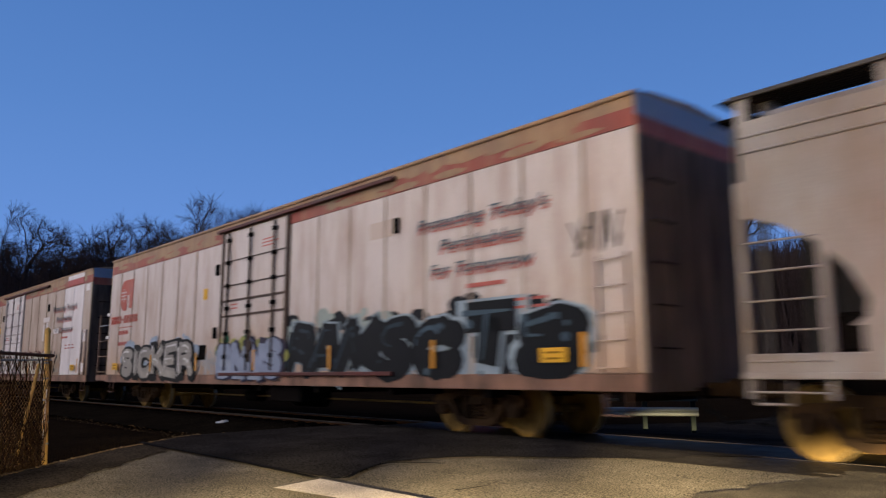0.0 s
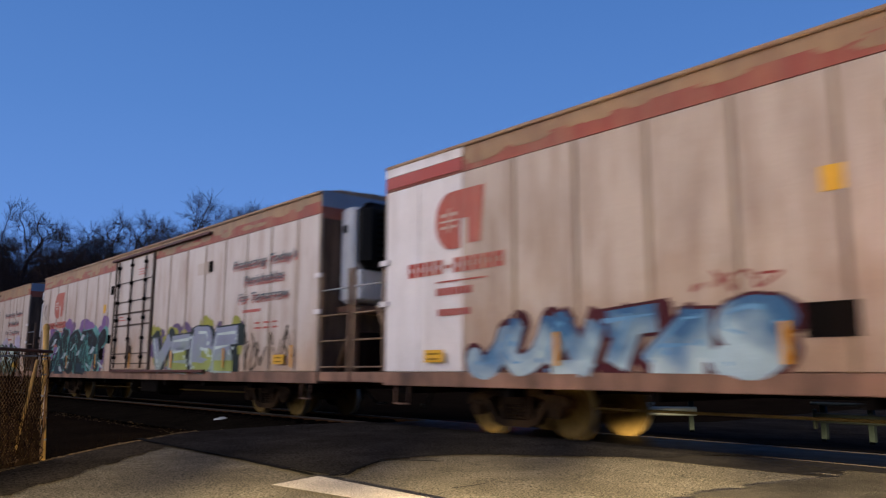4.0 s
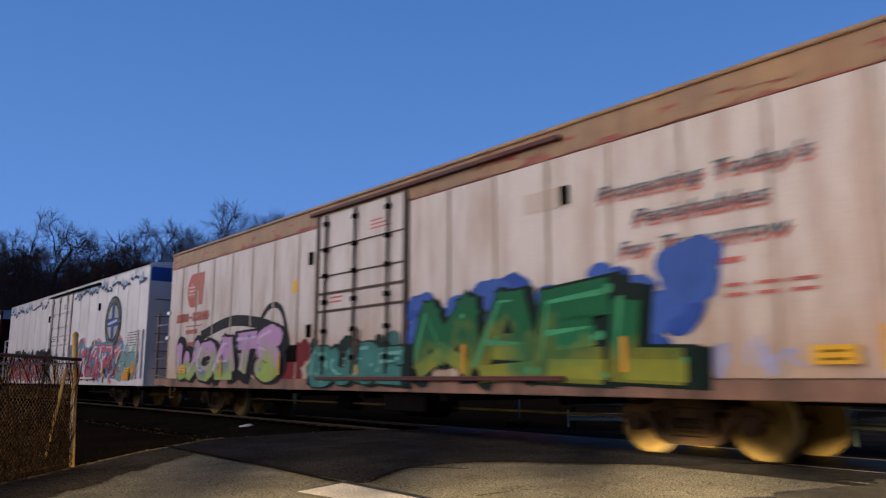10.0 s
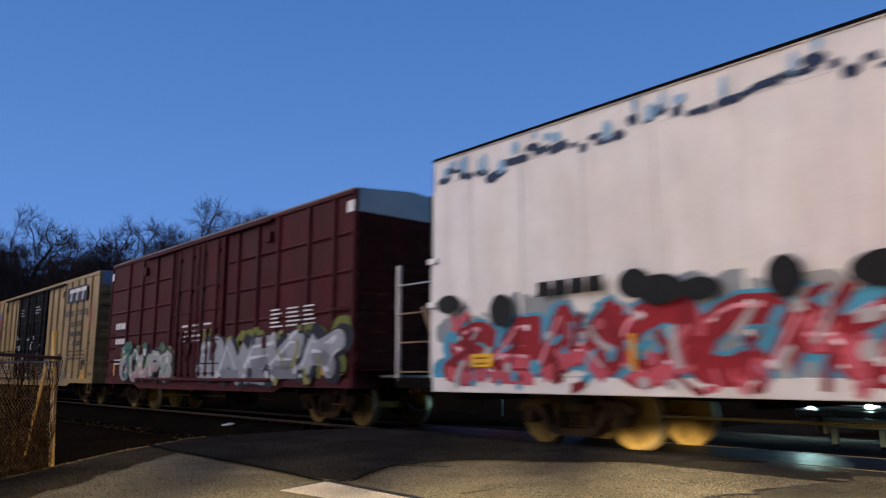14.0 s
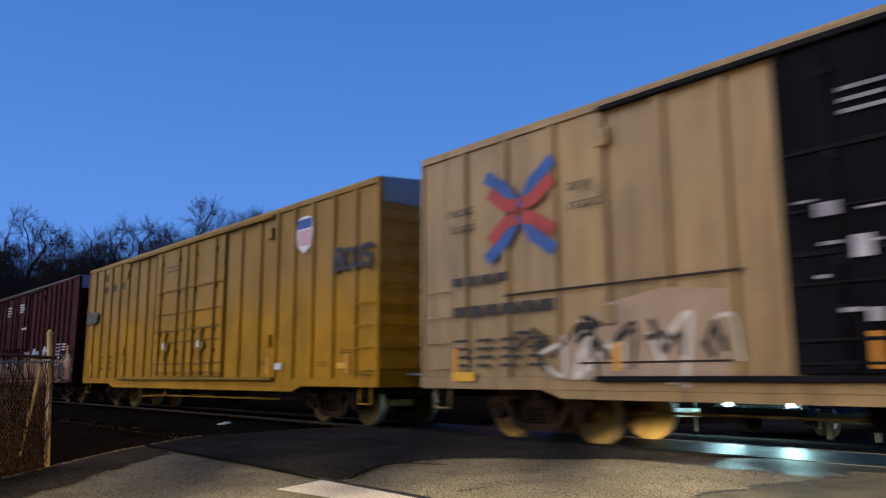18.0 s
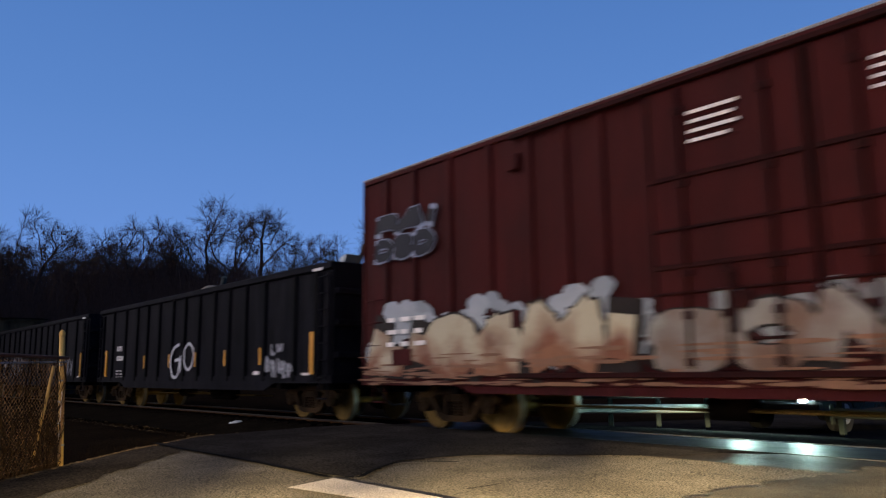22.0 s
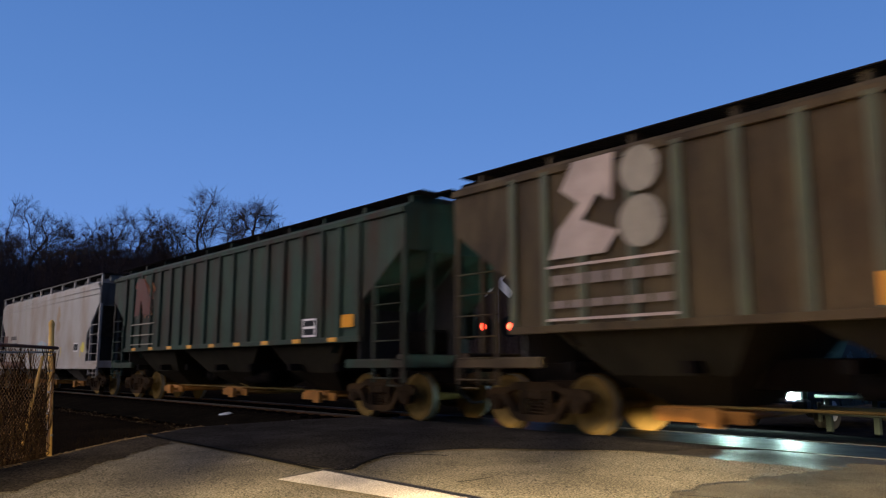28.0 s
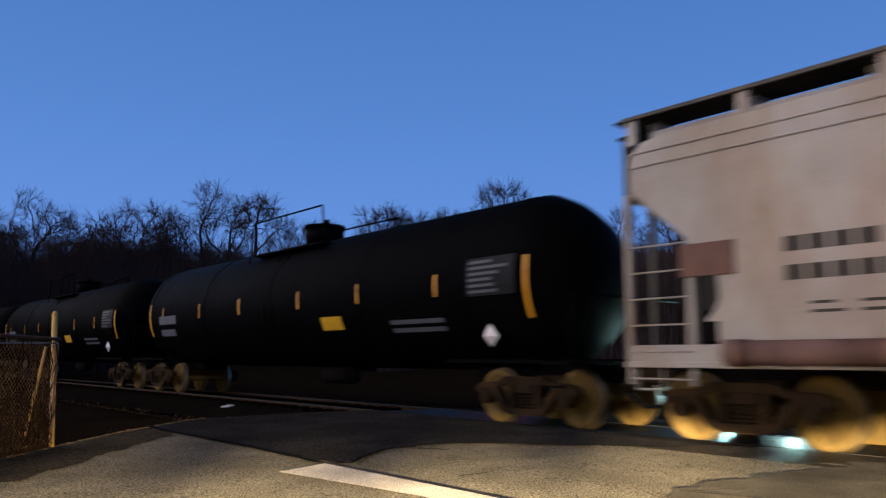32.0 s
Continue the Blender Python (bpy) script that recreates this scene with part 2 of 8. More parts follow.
M_BNG = mat("faded_olive_hopper_paint", rgb("463a28"), 0.65, var=0.3, scale=0.8, dirt=rgb("1e130e"), dirt_amount=1.0, broad=1.0, spec=0.1, rnd=0.1)
M_GRN = mat("dark_green_hopper_paint", rgb("24332a"), 0.65, var=0.3, scale=0.8, dirt=rgb("2e1912"), dirt_amount=1.0, broad=1.3, spec=0.1, rnd=0.12)
M_BNGPOST = mat("greenish_post_paint", rgb("434838"), 0.65, var=0.2, dirt=rgb("3c3024"), dirt_amount=0.6)
# darker than the hopper sides: grime, plus shade put into the colour
M_GREYEND = mat("grimy_shaded_grey_paint", rgb("4c4743"), 0.7, var=0.2, dirt=rgb("2c2622"), dirt_amount=0.8)
# near black to carry the shade inside the hopper end openings
M_WEB = mat("shaded_end_web", rgb("242120"), 0.8, var=0.25, dirt=rgb("15120f"), dirt_amount=0.6)
M_GREY = mat("pale_grey_hopper_paint", rgb("918a85"), 0.5, var=0.14, scale=0.8, spec=0.25, dirt=rgb("776048"), dirt_amount=0.75, broad=0.7)
M_TANK = mat("black_tank_paint", rgb("060607"), 0.55, var=0.3, dirt=rgb("0c0b0b"), dirt_amount=0.4, spec=0.008)
M_ENDGREY = mat("bare_grey_end_panel", rgb("7c8490"), 0.5, metal=0.3, var=0.12)
M_WLET = mat("white_lettering", rgb("cfc8c6"), 0.6, var=0.12)
M_BLET = mat("dark_lettering", rgb("2a241e"), 0.6, var=0.2)
M_BLUE = mat("blue_paint", rgb("2b4a8c"), 0.5, var=0.12)
M_ROOF = mat("galvanised_roof", rgb("77787c"), 0.5, metal=0.4, var=0.2, dirt=rgb("6b4632"), dirt_amount=0.5)


def spray(h):
    """Sprayed paint; "low>high" names two colours that blend upwards."""
    low, _, high = h.partition(">")
    return mat("spray_" + h, rgb(low), 0.5, var=0.18, scale=2.2, bump=0.05, spec=0.08, fade=(rgb(high), 1.15, 1.85) if high else None)

# ---- mesh tools ----
class Sh:
    """A growing mesh: lists of corners and faces."""

    def __init__(self, ox=0.0):
        self.v, self.f, self.s, self.ox = [], [], [], ox

    def add(self, verts, faces, smooth=False):
        k = len(self.v)
        self.v += [(x + self.ox, y, z) for x, y, z in verts]
        self.f += [[k + i for i in f] for f in faces]
        self.s += [smooth] * len(faces)
        return self

    def box(self, x0, x1, y0, y1, z0, z1, bev=0.0):
        x0, x1, y0, y1, z0, z1 = min(x0, x1), max(x0, x1), min(y0, y1), max(y0, y1), min(z0, z1), max(z0, z1)
        if bev:
            b = min(bev, (x1 - x0) * 0.4, (y1 - y0) * 0.4, (z1 - z0) * 0.4)
            ring = [(x0 + b, y0), (x1 - b, y0), (x1, y0 + b), (x1, y1 - b), (x1 - b, y1), (x0 + b, y1), (x0, y1 - b), (x0, y0 + b)]
            mid = ((x0 + x1) / 2, (y0 + y1) / 2)
            inner = [(x + math.copysign(b, mid[0] - x), y + math.copysign(b, mid[1] - y)) for x, y in ring]
            levels = [(inner, z0), (ring, z0 + b), (ring, z1 - b), (inner, z1)]
            vs = [(x, y, z) for r, z in levels for x, y in r]
            fs = [list(range(7, -1, -1)), list(range(24, 32))]
            fs += [[8 * j + i, 8 * j + (i + 1) % 8, 8 * j + 8 + (i + 1) % 8, 8 * j + 8 + i] for j in range(3) for i in range(8)]
            return self.add(vs, fs)
        return self.add([(x0, y0, z0), (x1, y0, z0), (x1, y1, z0), (x0, y1, z0), (x0, y0, z1), (x1, y0, z1), (x1, y1, z1), (x0, y1, z1)],
                        [(3, 2, 1, 0), (4, 5, 6, 7), (0, 1, 5, 4), (1, 2, 6, 5), (2, 3, 7, 6), (3, 0, 4, 7)])

    def cyl(self, p, q, r, n=12, r2=None, caps=True):
        p, q = Vector(p), Vector(q)
        r2 = r if r2 is None else r2
        a = (q - p).normalized()
        u = a.orthogonal().normalized()
        w = a.cross(u)
        vs = []
        for c, rad in ((p, r), (q, r2)):
            for i in range(n):
                t = 2 * math.pi * i / n
                vs.append(tuple(c + (u * math.cos(t) + w * math.sin(t)) * rad))
        self.add(vs, [(i, (i + 1) % n, n + (i + 1) % n, n + i) for i in range(n)], True)
        if caps:
            k = len(self.v) - 2 * n
            self.f += [list(range(k + n - 1, k - 1, -1)), list(range(k + n, k + 2 * n))]
            self.s += [False, False]
        return self

    def tube(self, pts, r, n=6):
        for p, q in zip(pts, pts[1:]):
            self.cyl(p, q, r, n)
        return self

    def prism(self, pts, a, b, axis="y"):
        """A flat outline drawn out along an axis. Outline in (x, z) for y, (y, z) for x, (x, y) for z."""
        n = len(pts)
        put = {"y": lambda p, c: (p[0], c, p[1]), "x": lambda p, c: (c, p[0], p[1]), "z": lambda p, c: (p[0], p[1], c)}[axis]
        vs = [put(p, a) for p in pts] + [put(p, b) for p in pts]
        return self.add(vs, [list(range(n)), list(range(2 * n - 1, n - 1, -1))] + [(i, n + i, n + (i + 1) % n, (i + 1) % n) for i in range(n)])

    def lathe(self, prof, n=24, axis="y", c=(0, 0, 0)):
        """A profile of (radius, along) turned about an axis."""
        vs = []
        for r, h in prof:
            for i in range(n):
                t = 2 * math.pi * i / n
                d = {"y": (r * math.cos(t), h, r * math.sin(t)), "x": (h, r * math.cos(t), r * math.sin(t)),
                     "z": (r * math.cos(t), r * math.sin(t), h)}[axis]
                vs.append((c[0] + d[0], c[1] + d[1], c[2] + d[2]))
        fs = [(j * n + i, j * n + (i + 1) % n, (j + 1) * n + (i + 1) % n, (j + 1) * n + i) for j in range(len(prof) - 1) for i in range(n)]
        return self.add(vs, fs, True)

    def mesh(self, name):
        me = bpy.data.meshes.new(name)
        me.from_pydata(self.v, [], self.f)
        me.polygons.foreach_set("use_smooth", self.s)
        bm = bmesh.new()
        bm.from_mesh(me)
        bmesh.ops.recalc_face_normals(bm, faces=bm.faces)
        bm.to_mesh(me)
        bm.free()
        return me


def part(name, shape, material, parent, label="", kind=""):
    ob = new(name, shape if isinstance(shape, bpy.types.Mesh) else shape.mesh(name))
    if material and not ob.data.materials:
        ob.data.materials.append(material)
    ob.parent = parent
    return tagged(ob, label, kind=kind)


def thing(name, label, category, group="", at=None, kind=""):
    ob = new(name)
    ob.empty_display_size = 0.2
    if at is not None:
        ob.matrix_basis = at
    return tagged(ob, label, category, group, kind)


TEXTS = {}


def words(body, height, shear=0.0, fat=0.0):
    """A flat mesh of the built-in font, left end at the origin, in the (x, z) plane, facing -y."""
    key = (body, height, shear, fat)
    if key not in TEXTS:
        cu = bpy.data.curves.new("lettering", "FONT")
        cu.body, cu.size, cu.shear, cu.offset, cu.resolution_u = body, height * 1.4, shear, fat, 3
        ob = new("lettering", cu)
        bpy.context.view_layer.update()
        me = bpy.data.meshes.new_from_object(ob.evaluated_get(bpy.context.evaluated_depsgraph_get()))
        bpy.data.objects.remove(ob)
        bpy.data.curves.remove(cu)
        for v in me.vertices:
            v.co = (v.co.x, 0, v.co.y)
        TEXTS[key] = me
    return TEXTS[key].copy()


def place_words(name, body, u, z, width, height, material, parent, ox, layer=1, shear=0.0, fat=0.0):
    me = words(body, height, shear, fat)
    x0, x1 = min(v.co.x for v in me.vertices), max(v.co.x for v in me.vertices)
    for v in me.vertices:
        v.co = ((v.co.x - x0) * width / (x1 - x0) + u + ox, SIDE - 0.004 * layer, v.co.z + z)
    return part(name, me, material, parent)


def bars(sh, u0, u1, z0, z1, rows=1, cells=1, y=None, rng=None):
    """Rows of plain bars that stand for small writing."""
    y = SIDE - 0.004 if y is None else y
    for r in range(rows):
        h = (z1 - z0) / rows
        a = z1 - (r + 1) * h + h * 0.25
        for c in range(cells):
            w = (u1 - u0) / cells
            f = 1.0 if rng is None else rng.uniform(0.6, 1.0)
            sh.box(u0 + c * w + 0.08 * w, u0 + c * w + 0.9 * w * f, y, y + 0.003, a, a + h * (0.6 if rows == 1 else 0.36))
    return sh


def split_part(name, sh, material, parent):
    """Each plain box of a shape as a part of its own."""
    piece = {}
    for f, s in zip(sh.f, sh.s):
        piece.setdefault(f[0] // 8, []).append((f, s))
    for fs in piece.values():
        one, ids = Sh(), {}
        for f, s in fs:
            for i in f:
                if i not in ids:
                    ids[i] = len(ids)
                    one.v.append(sh.v[i])
            one.f.append([ids[i] for i in f])
            one.s.append(s)
        part(name, one, material, parent)


def ribbon(sh, pts, w, y, taper=1.0):
    """A flat stroke of width w along points (u, z) at depth y, with square-cut ends."""
    n = len(pts)
    left, right = [], []
    for i, p in enumerate(pts):
        a, b = pts[max(0, i - 1)], pts[min(n - 1, i + 1)]
        dx, dz = b[0] - a[0], b[1] - a[1]
        d = math.hypot(dx, dz) or 1
        ww = w / 2 * (1 + (taper - 1) * i / max(1, n - 1))
        left.append((p[0] - dz / d * ww, y, p[1] + dx / d * ww))
        right.append((p[0] + dz / d * ww, y, p[1] - dx / d * ww))
    vs = left + right
    sh.add(vs, [(i, i + 1, n + i + 1, n + i) for i in range(n - 1)])


def disc(sh, u, z, r, y, n=18, rz=None, rng=None):
    rz = rz or r
    vs = [(u, y, z)]
    for i in range(n):
        t = 2 * math.pi * i / n
        k = 1 if rng is None else rng.uniform(0.9, 1.1)
        vs.append((u + r * k * math.cos(t), y, z + rz * k * math.sin(t)))
    sh.add(vs, [(0, 1 + i, 1 + (i + 1) % n) for i in range(n)])


def smooth_line(pts, per=6):
    if len(pts) < 3:
        return [(pts[0][0] + (pts[1][0] - pts[0][0]) * i / per, pts[0][1] + (pts[1][1] - pts[0][1]) * i / per) for i in range(per + 1)]
    out = []
    q = [pts[0]] + list(pts) + [pts[-1]]
    for a, b, c, d in zip(q, q[1:], q[2:], q[3:]):
        for i in range(per):
            t = i / per
            out.append(tuple(0.5 * (2 * b[k] + (c[k] - a[k]) * t + (2 * a[k] - 5 * b[k] + 4 * c[k] - d[k]) * t * t +
                                    (3 * b[k] - a[k] - 3 * c[k] + d[k]) * t ** 3) for k in (0, 1)))
    out.append(pts[-1])
    return out


# stroke skeletons of sprayed letters in a unit square; "~" marks strokes that curve
LETTERS = {
    "A": ["0.02,0 0.4,1 0.62,1 0.98,0", "0.22,0.34 0.78,0.34"],
    "B": ["0.12,0 0.12,1", "~0.12,1 0.7,0.98 0.82,0.76 0.6,0.54 0.2,0.52", "~0.3,0.52 0.85,0.44 0.92,0.2 0.68,0.02 0.12,0"],
    "C": ["~0.95,0.82 0.6,1 0.2,0.86 0.06,0.5 0.2,0.12 0.6,0 0.97,0.16"],
    "D": ["0.12,0 0.12,1", "~0.12,1 0.62,0.94 0.92,0.55 0.66,0.08 0.12,0"],
    "E": ["0.95,1 0.14,0.96 0.12,0.04 0.96,0", "0.14,0.5 0.76,0.54"],
    "F": ["0.96,1 0.14,0.96 0.12,0", "0.14,0.5 0.76,0.54"],
    "G": ["~0.9,0.84 0.55,1 0.18,0.84 0.06,0.45 0.22,0.08 0.6,0 0.92,0.14", "0.92,0.1 0.92,0.42 0.58,0.42"],
    "H": ["0.12,0 0.16,1", "0.88,0 0.84,1", "0.14,0.5 0.86,0.52"],
    "I": ["0.5,0 0.5,1"],
    "J": ["~0.84,1 0.84,0.3 0.6,0.02 0.28,0.06 0.08,0.3"],
    "K": ["0.12,0 0.12,1", "~0.92,1 0.62,0.72 0.2,0.48", "~0.2,0.5 0.62,0.44 0.92,0"],
    "L": ["0.14,1 0.12,0.06 0.95,0"],
    "M": ["0.04,0 0.16,1 0.5,0.4 0.84,1 0.96,0"],
    "N": ["0.1,0 0.12,1 0.86,0 0.9,1"],
    "O": ["~0.5,1 0.14,0.82 0.06,0.4 0.3,0.02 0.72,0.04 0.94,0.42 0.84,0.84 0.5,1"],
    "P": ["0.14,0 0.14,1", "~0.14,1 0.76,0.96 0.9,0.7 0.66,0.46 0.16,0.44"],
    "R": ["0.12,0 0.12,1", "~0.12,1 0.74,0.97 0.88,0.74 0.64,0.52 0.16,0.5", "~0.45,0.5 0.8,0.36 0.95,0"],
    "S": ["~0.93,0.84 0.55,1 0.12,0.86 0.2,0.58 0.72,0.46 0.93,0.22 0.58,0 0.06,0.13"],
    "T": ["0.02,0.96 0.98,1", "0.52,0.98 0.46,0"],
    "U": ["~0.1,1 0.1,0.3 0.4,0 0.75,0.1 0.88,0.35 0.9,1"],
    "V": ["0.04,1 0.46,0 0.96,1"],
    "W": ["~0.04,1 0.1,0.3 0.28,0.02 0.48,0.2 0.52,0.62", "~0.52,0.4 0.62,0.04 0.82,0.1 0.94,0.4 0.96,1"],
    "Z": ["0.06,0.96 0.9,1 0.12,0.04 0.96,0"],
}
WIDTHS = {"I": 0.5, "M": 1.25, "W": 1.25, "L": 0.9, "J": 0.85}


def skeleton(letter):
    out = []
    for line in LETTERS[letter]:
        pts = [tuple(float(q) for q in p.split(",")) for p in line.strip("~").split()]
        out.append((line[0] == "~", smooth_line(pts, 4) if line[0] == "~" else pts))
    return out


def stroke(sh, pts, w, y, rounded=False):
    """A broad sprayed stroke: a band along the points, round or square at its bends; each piece lies a hair before the one under it."""
    k, last = 0, len(pts) - 2
    for i, (p, q) in enumerate(zip(pts, pts[1:])):
        dx, dz = q[0] - p[0], q[1] - p[1]
        d = math.hypot(dx, dz) or 1
        ex, ez = dx / d, dz / d
        nx, nz = -ez * w / 2, ex * w / 2
        g, h = (0.0, 0.0) if rounded else (w * 0.42 if i else 0.0, w * 0.42 if i < last else 0.0)
        k += 1
        yy = y - k * 0.00004
        a, b = (p[0] - ex * g, p[1] - ez * g), (q[0] + ex * h, q[1] + ez * h)
        sh.add([(a[0] + nx, yy, a[1] + nz), (b[0] + nx, yy, b[1] + nz), (b[0] - nx, yy, b[1] - nz), (a[0] - nx, yy, a[1] - nz)], [(0, 1, 2, 3)])
        if rounded and i:
            k += 1
            disc(sh, p[0], p[1], w / 2, y - k * 0.00004, 10)


def graffiti(car, ox, u0, u1, z0, z1, word, fill, line, seed, cloud=None, shine=None, shade=None, second=None, fat=0.3, edge=0.1, out=0.0, drop=0.5, slant=0.1,
             sharp=False, tint=None):
    """A sprayed word on the near side: a cloud behind, then each letter with its drop shadow, outline and fills."""
    rng = random.Random(seed)
    y0, h = SIDE - 0.003 - out, z1 - z0
    if cloud:
        for c, colour in enumerate(cloud.split("+")):
            cl = Sh(ox)
            m = int((u1 - u0) * 9)
            for i in range(m):
                t = (i + 0.5) / m
                r = rng.uniform(0.05, 0.19) * h
                z = z0 + h * (0.35 + 0.6 * rng.random()) + 0.12 * h * math.sin(t * 19 + seed + c)
                disc(cl, u0 - 0.03 * h + (u1 - u0) * (t * 1.04 - 0.01), max(z, z0 + r), r * 1.4, y0 - i * 0.00004 - c * 0.002, rz=r, rng=rng)
            part("spray_cloud", cl, spray(colour), car, "soft-edged sprayed cloud behind the letters", "stuff")
    total = sum(WIDTHS.get(q, 1.0) for q in word)
    a, deep = u0, y0 - 0.006
    sw = fat * min((u1 - u0) / total * 1.1, h) * 0.8
    e = edge * h * 0.62
    for i, q in enumerate(word):
        w = (u1 - u0) / total * WIDTHS.get(q, 1.0)
        lay = {k: Sh(ox) for k in ("line", "fill", "second", "shade", "shine", "mark")}
        lean, hh, dz = rng.uniform(-0.08, 0.1) * w + slant * h, h * rng.uniform(0.86, 1.0), rng.uniform(0, 0.05) * h
        swell = rng.uniform(0.9, 1.15)
        y = deep - i * 0.0012
        for bend, bone in skeleton(q):
            pts = [(a + w * (0.5 + 0.98 * (x - 0.5)) * 0.94 + lean * (z - 0.5) + rng.uniform(-.02, .02) * w, z0 + sw * 0.5 + e * 0.55 + dz + (hh - sw - e * 1.1) * z + rng.uniform(-.02, .02) * h) for x, z in bone]
            ends = []
            for p, r_ in ((pts[0], pts[1]), (pts[-1], pts[-2])):
                dx, dy = p[0] - r_[0], p[1] - r_[1]
                d = math.hypot(dx, dy) or 1
                ends.append((p[0] + dx / d * e * 0.5, p[1] + dy / d * e * 0.5))
            wide = [ends[0]] + pts + [ends[1]]
            for f in (1.0, 0.5):
                stroke(lay["line"], [(x + sw * drop * f * 0.7, z - e * 0.2 * f) for x, z in wide], (sw + e) * 0.95, y + 0.0005, bend)
            stroke(lay["line"], wide, sw * swell + e, y - 0.0006, bend)
            stroke(lay["fill"], pts, sw * swell, y - 0.0150, bend)
            low = [(x + sw * 0.1, z - sw * 0.12) for x, z in pts if z < z0 + 0.52 * h]
            if second and len(low) > 1:
                stroke(lay["second"], low, sw * 0.6, y - 0.0160, bend and not sharp)
            if shade and len(low) > 1:
                ribbon(lay["shade"], [(x, z - sw * 0.15) for x, z in low], sw * 0.3, y - 0.0167)
            if shine:
                hi = [(x - sw * 0.2, z + sw * 0.14) for x, z in pts[len(pts) // 8: max(2, len(pts) // 2 + 1)]]
                ribbon(lay["shine"], hi, sw * 0.2, y - 0.0172, 0.35)
            for _ in range(2):
                c = rng.choice(pts)
                disc(lay["mark"], c[0] + rng.uniform(-.3, .3) * sw, c[1] + rng.uniform(-.3, .3) * sw, sw * rng.uniform(0.07, 0.16), y - 0.0178, 9)
        letter = part("sprayed_letter", lay["line"], spray(line), car)
        for key, colour in (("fill", fill), ("second", second), ("shade", shade), ("shine", shine), ("mark", tint or shine)):
            if colour and lay[key].f:
                part("letter_" + key, lay[key], spray(colour), letter, kind="stuff" if key == "mark" else "")
        a += w


def flecks(car, ox, u0, u1, z0, z1, n, colours, seed, out=0.0):
    """Short stray strokes, arrows and bubbles sprayed over a piece, one layer a colour."""
    rng = random.Random(seed)
    for k, colour in enumerate(colours):
        sh = Sh(ox)
        for i in range(n):
            u, z, a, d = rng.uniform(u0, u1), rng.uniform(z0, z1), rng.choice((0.4, 1.3, 1.7, 2.4, 0.9)), rng.uniform(0.12, 0.45) * (z1 - z0) * 0.6
            y = SIDE - 0.034 - out - k * 0.003 - i * 0.00008
            if rng.random() < 0.22:
                disc(sh, u, z, rng.uniform(0.05, 0.13), y, 12)
            else:
                du, dz = d * math.cos(a), d * math.sin(a)
                ribbon(sh, smooth_line([(u - du, max(z0, z - dz)), (u + rng.uniform(-.12, .12), z + rng.uniform(-.08, .08)), (u + du, min(z1, z + dz))], 4), rng.uniform(0.05, 0.17), y, rng.uniform(0.2, 1.0))
        part("spray_fleck", sh, spray(colour), car, kind="stuff")


def scribble(car, ox, u0, u1, z0, z1, n, colour, seed, w=0.05, out=0.0):
    """Thin looping spray strokes."""
    rng = random.Random(seed)
    sh = Sh(ox)
    for i in range(n):
        a = u0 + (u1 - u0) * (i + rng.uniform(0, 0.6)) / n
        pts = [(a + rng.uniform(-0.5, 0.9) * (u1 - u0) / n, rng.uniform(z0, z1)) for _ in range(rng.randint(3, 5))]
        ribbon(sh, smooth_line(pts), w * rng.uniform(0.7, 1.3), SIDE - 0.005 - out - i * 0.0006)
    part("spray_tag", sh, spray(colour), car, kind="stuff")

# ---- ground, track and road ----
def ground_z(y):
    ys = (3.0, 8.8, 9.2, 11.7, 15.0, 20.0, 34.0, 60.0, 90.0, 160.0)
    zs = (-0.2, -0.04, -0.012, -0.012, -0.2, -0.3, -0.2, 2.2, 5.0, 7.0)
    return float(np.interp(y, ys, zs))


def land_z(x, y):
    """The land beside the road: ballast shoulder by the track, then rough ground and a wooded rise."""
    z = ground_z(y + (TRACK_Y - track_y(x)))
    side = min(1.0, max(0.0, (abs(x + 2.0) - 11.5) / 3.0))
    d = y - track_y(x)
    if abs(d) < 4.0:
        z -= side * (0.16 if abs(d) < 1.7 else 0.16 + 0.12 * min(1, (abs(d) - 1.7)))
    far = math.hypot(x, y)
    if far > 48 and d > 3:
        z = max(z, -0.2) + float(np.interp(far, (48, 70, 105, 170), (0, 2.2, 7.5, 11))) * min(1.0, (d - 3) / 10) * (1 if y < 34 else 0.35)
    # unseen bank behind the viewer, added to block light from the low sky
    if y < -25:
        z += float(np.interp(-y, (25, 45, 110, 400), (0, 8, 13, 20)))
    return z - 0.03


SIDE, TRACK_Y = -1.575, 10.431


def track_y(x):
    d = max(0.0, -x - 8.0)
    bend = 0.000272 * min(d, 72.0) ** 2 + 0.039168 * max(0.0, d - 72.0)
    return TRACK_Y - bend


def track_yaw(x):
    return math.degrees(math.atan(0.000544 * min(72.0, max(0.0, -x - 8.0))))


def two_tone(name, a, b, scale, rough, bump, grain, spec=0.3, contrast=3.0):
    m = mat(name, a, rough, var=0.25, scale=scale, dirt=b, dirt_amount=0.8, streak=False, bump=bump, grain=grain, spec=spec, contrast=contrast)
    return m


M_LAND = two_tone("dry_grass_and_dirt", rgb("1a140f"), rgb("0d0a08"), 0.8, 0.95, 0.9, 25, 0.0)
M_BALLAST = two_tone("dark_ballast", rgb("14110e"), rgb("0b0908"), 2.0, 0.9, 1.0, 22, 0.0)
M_OLD = two_tone("worn_asphalt", rgb("5f584d"), rgb("453f36"), 0.45, 0.9, 1.0, 48, 0.02, 4.2)
M_MID = two_tone("shade_band_asphalt", rgb("3c352d"), rgb("2e2822"), 0.6, 0.9, 0.5, 30, 0.0, 3.0)
M_NEW = two_tone("dark_new_asphalt", rgb("2a2726"), rgb("1c1a19"), 0.7, 0.9, 0.8, 30, 0.0)
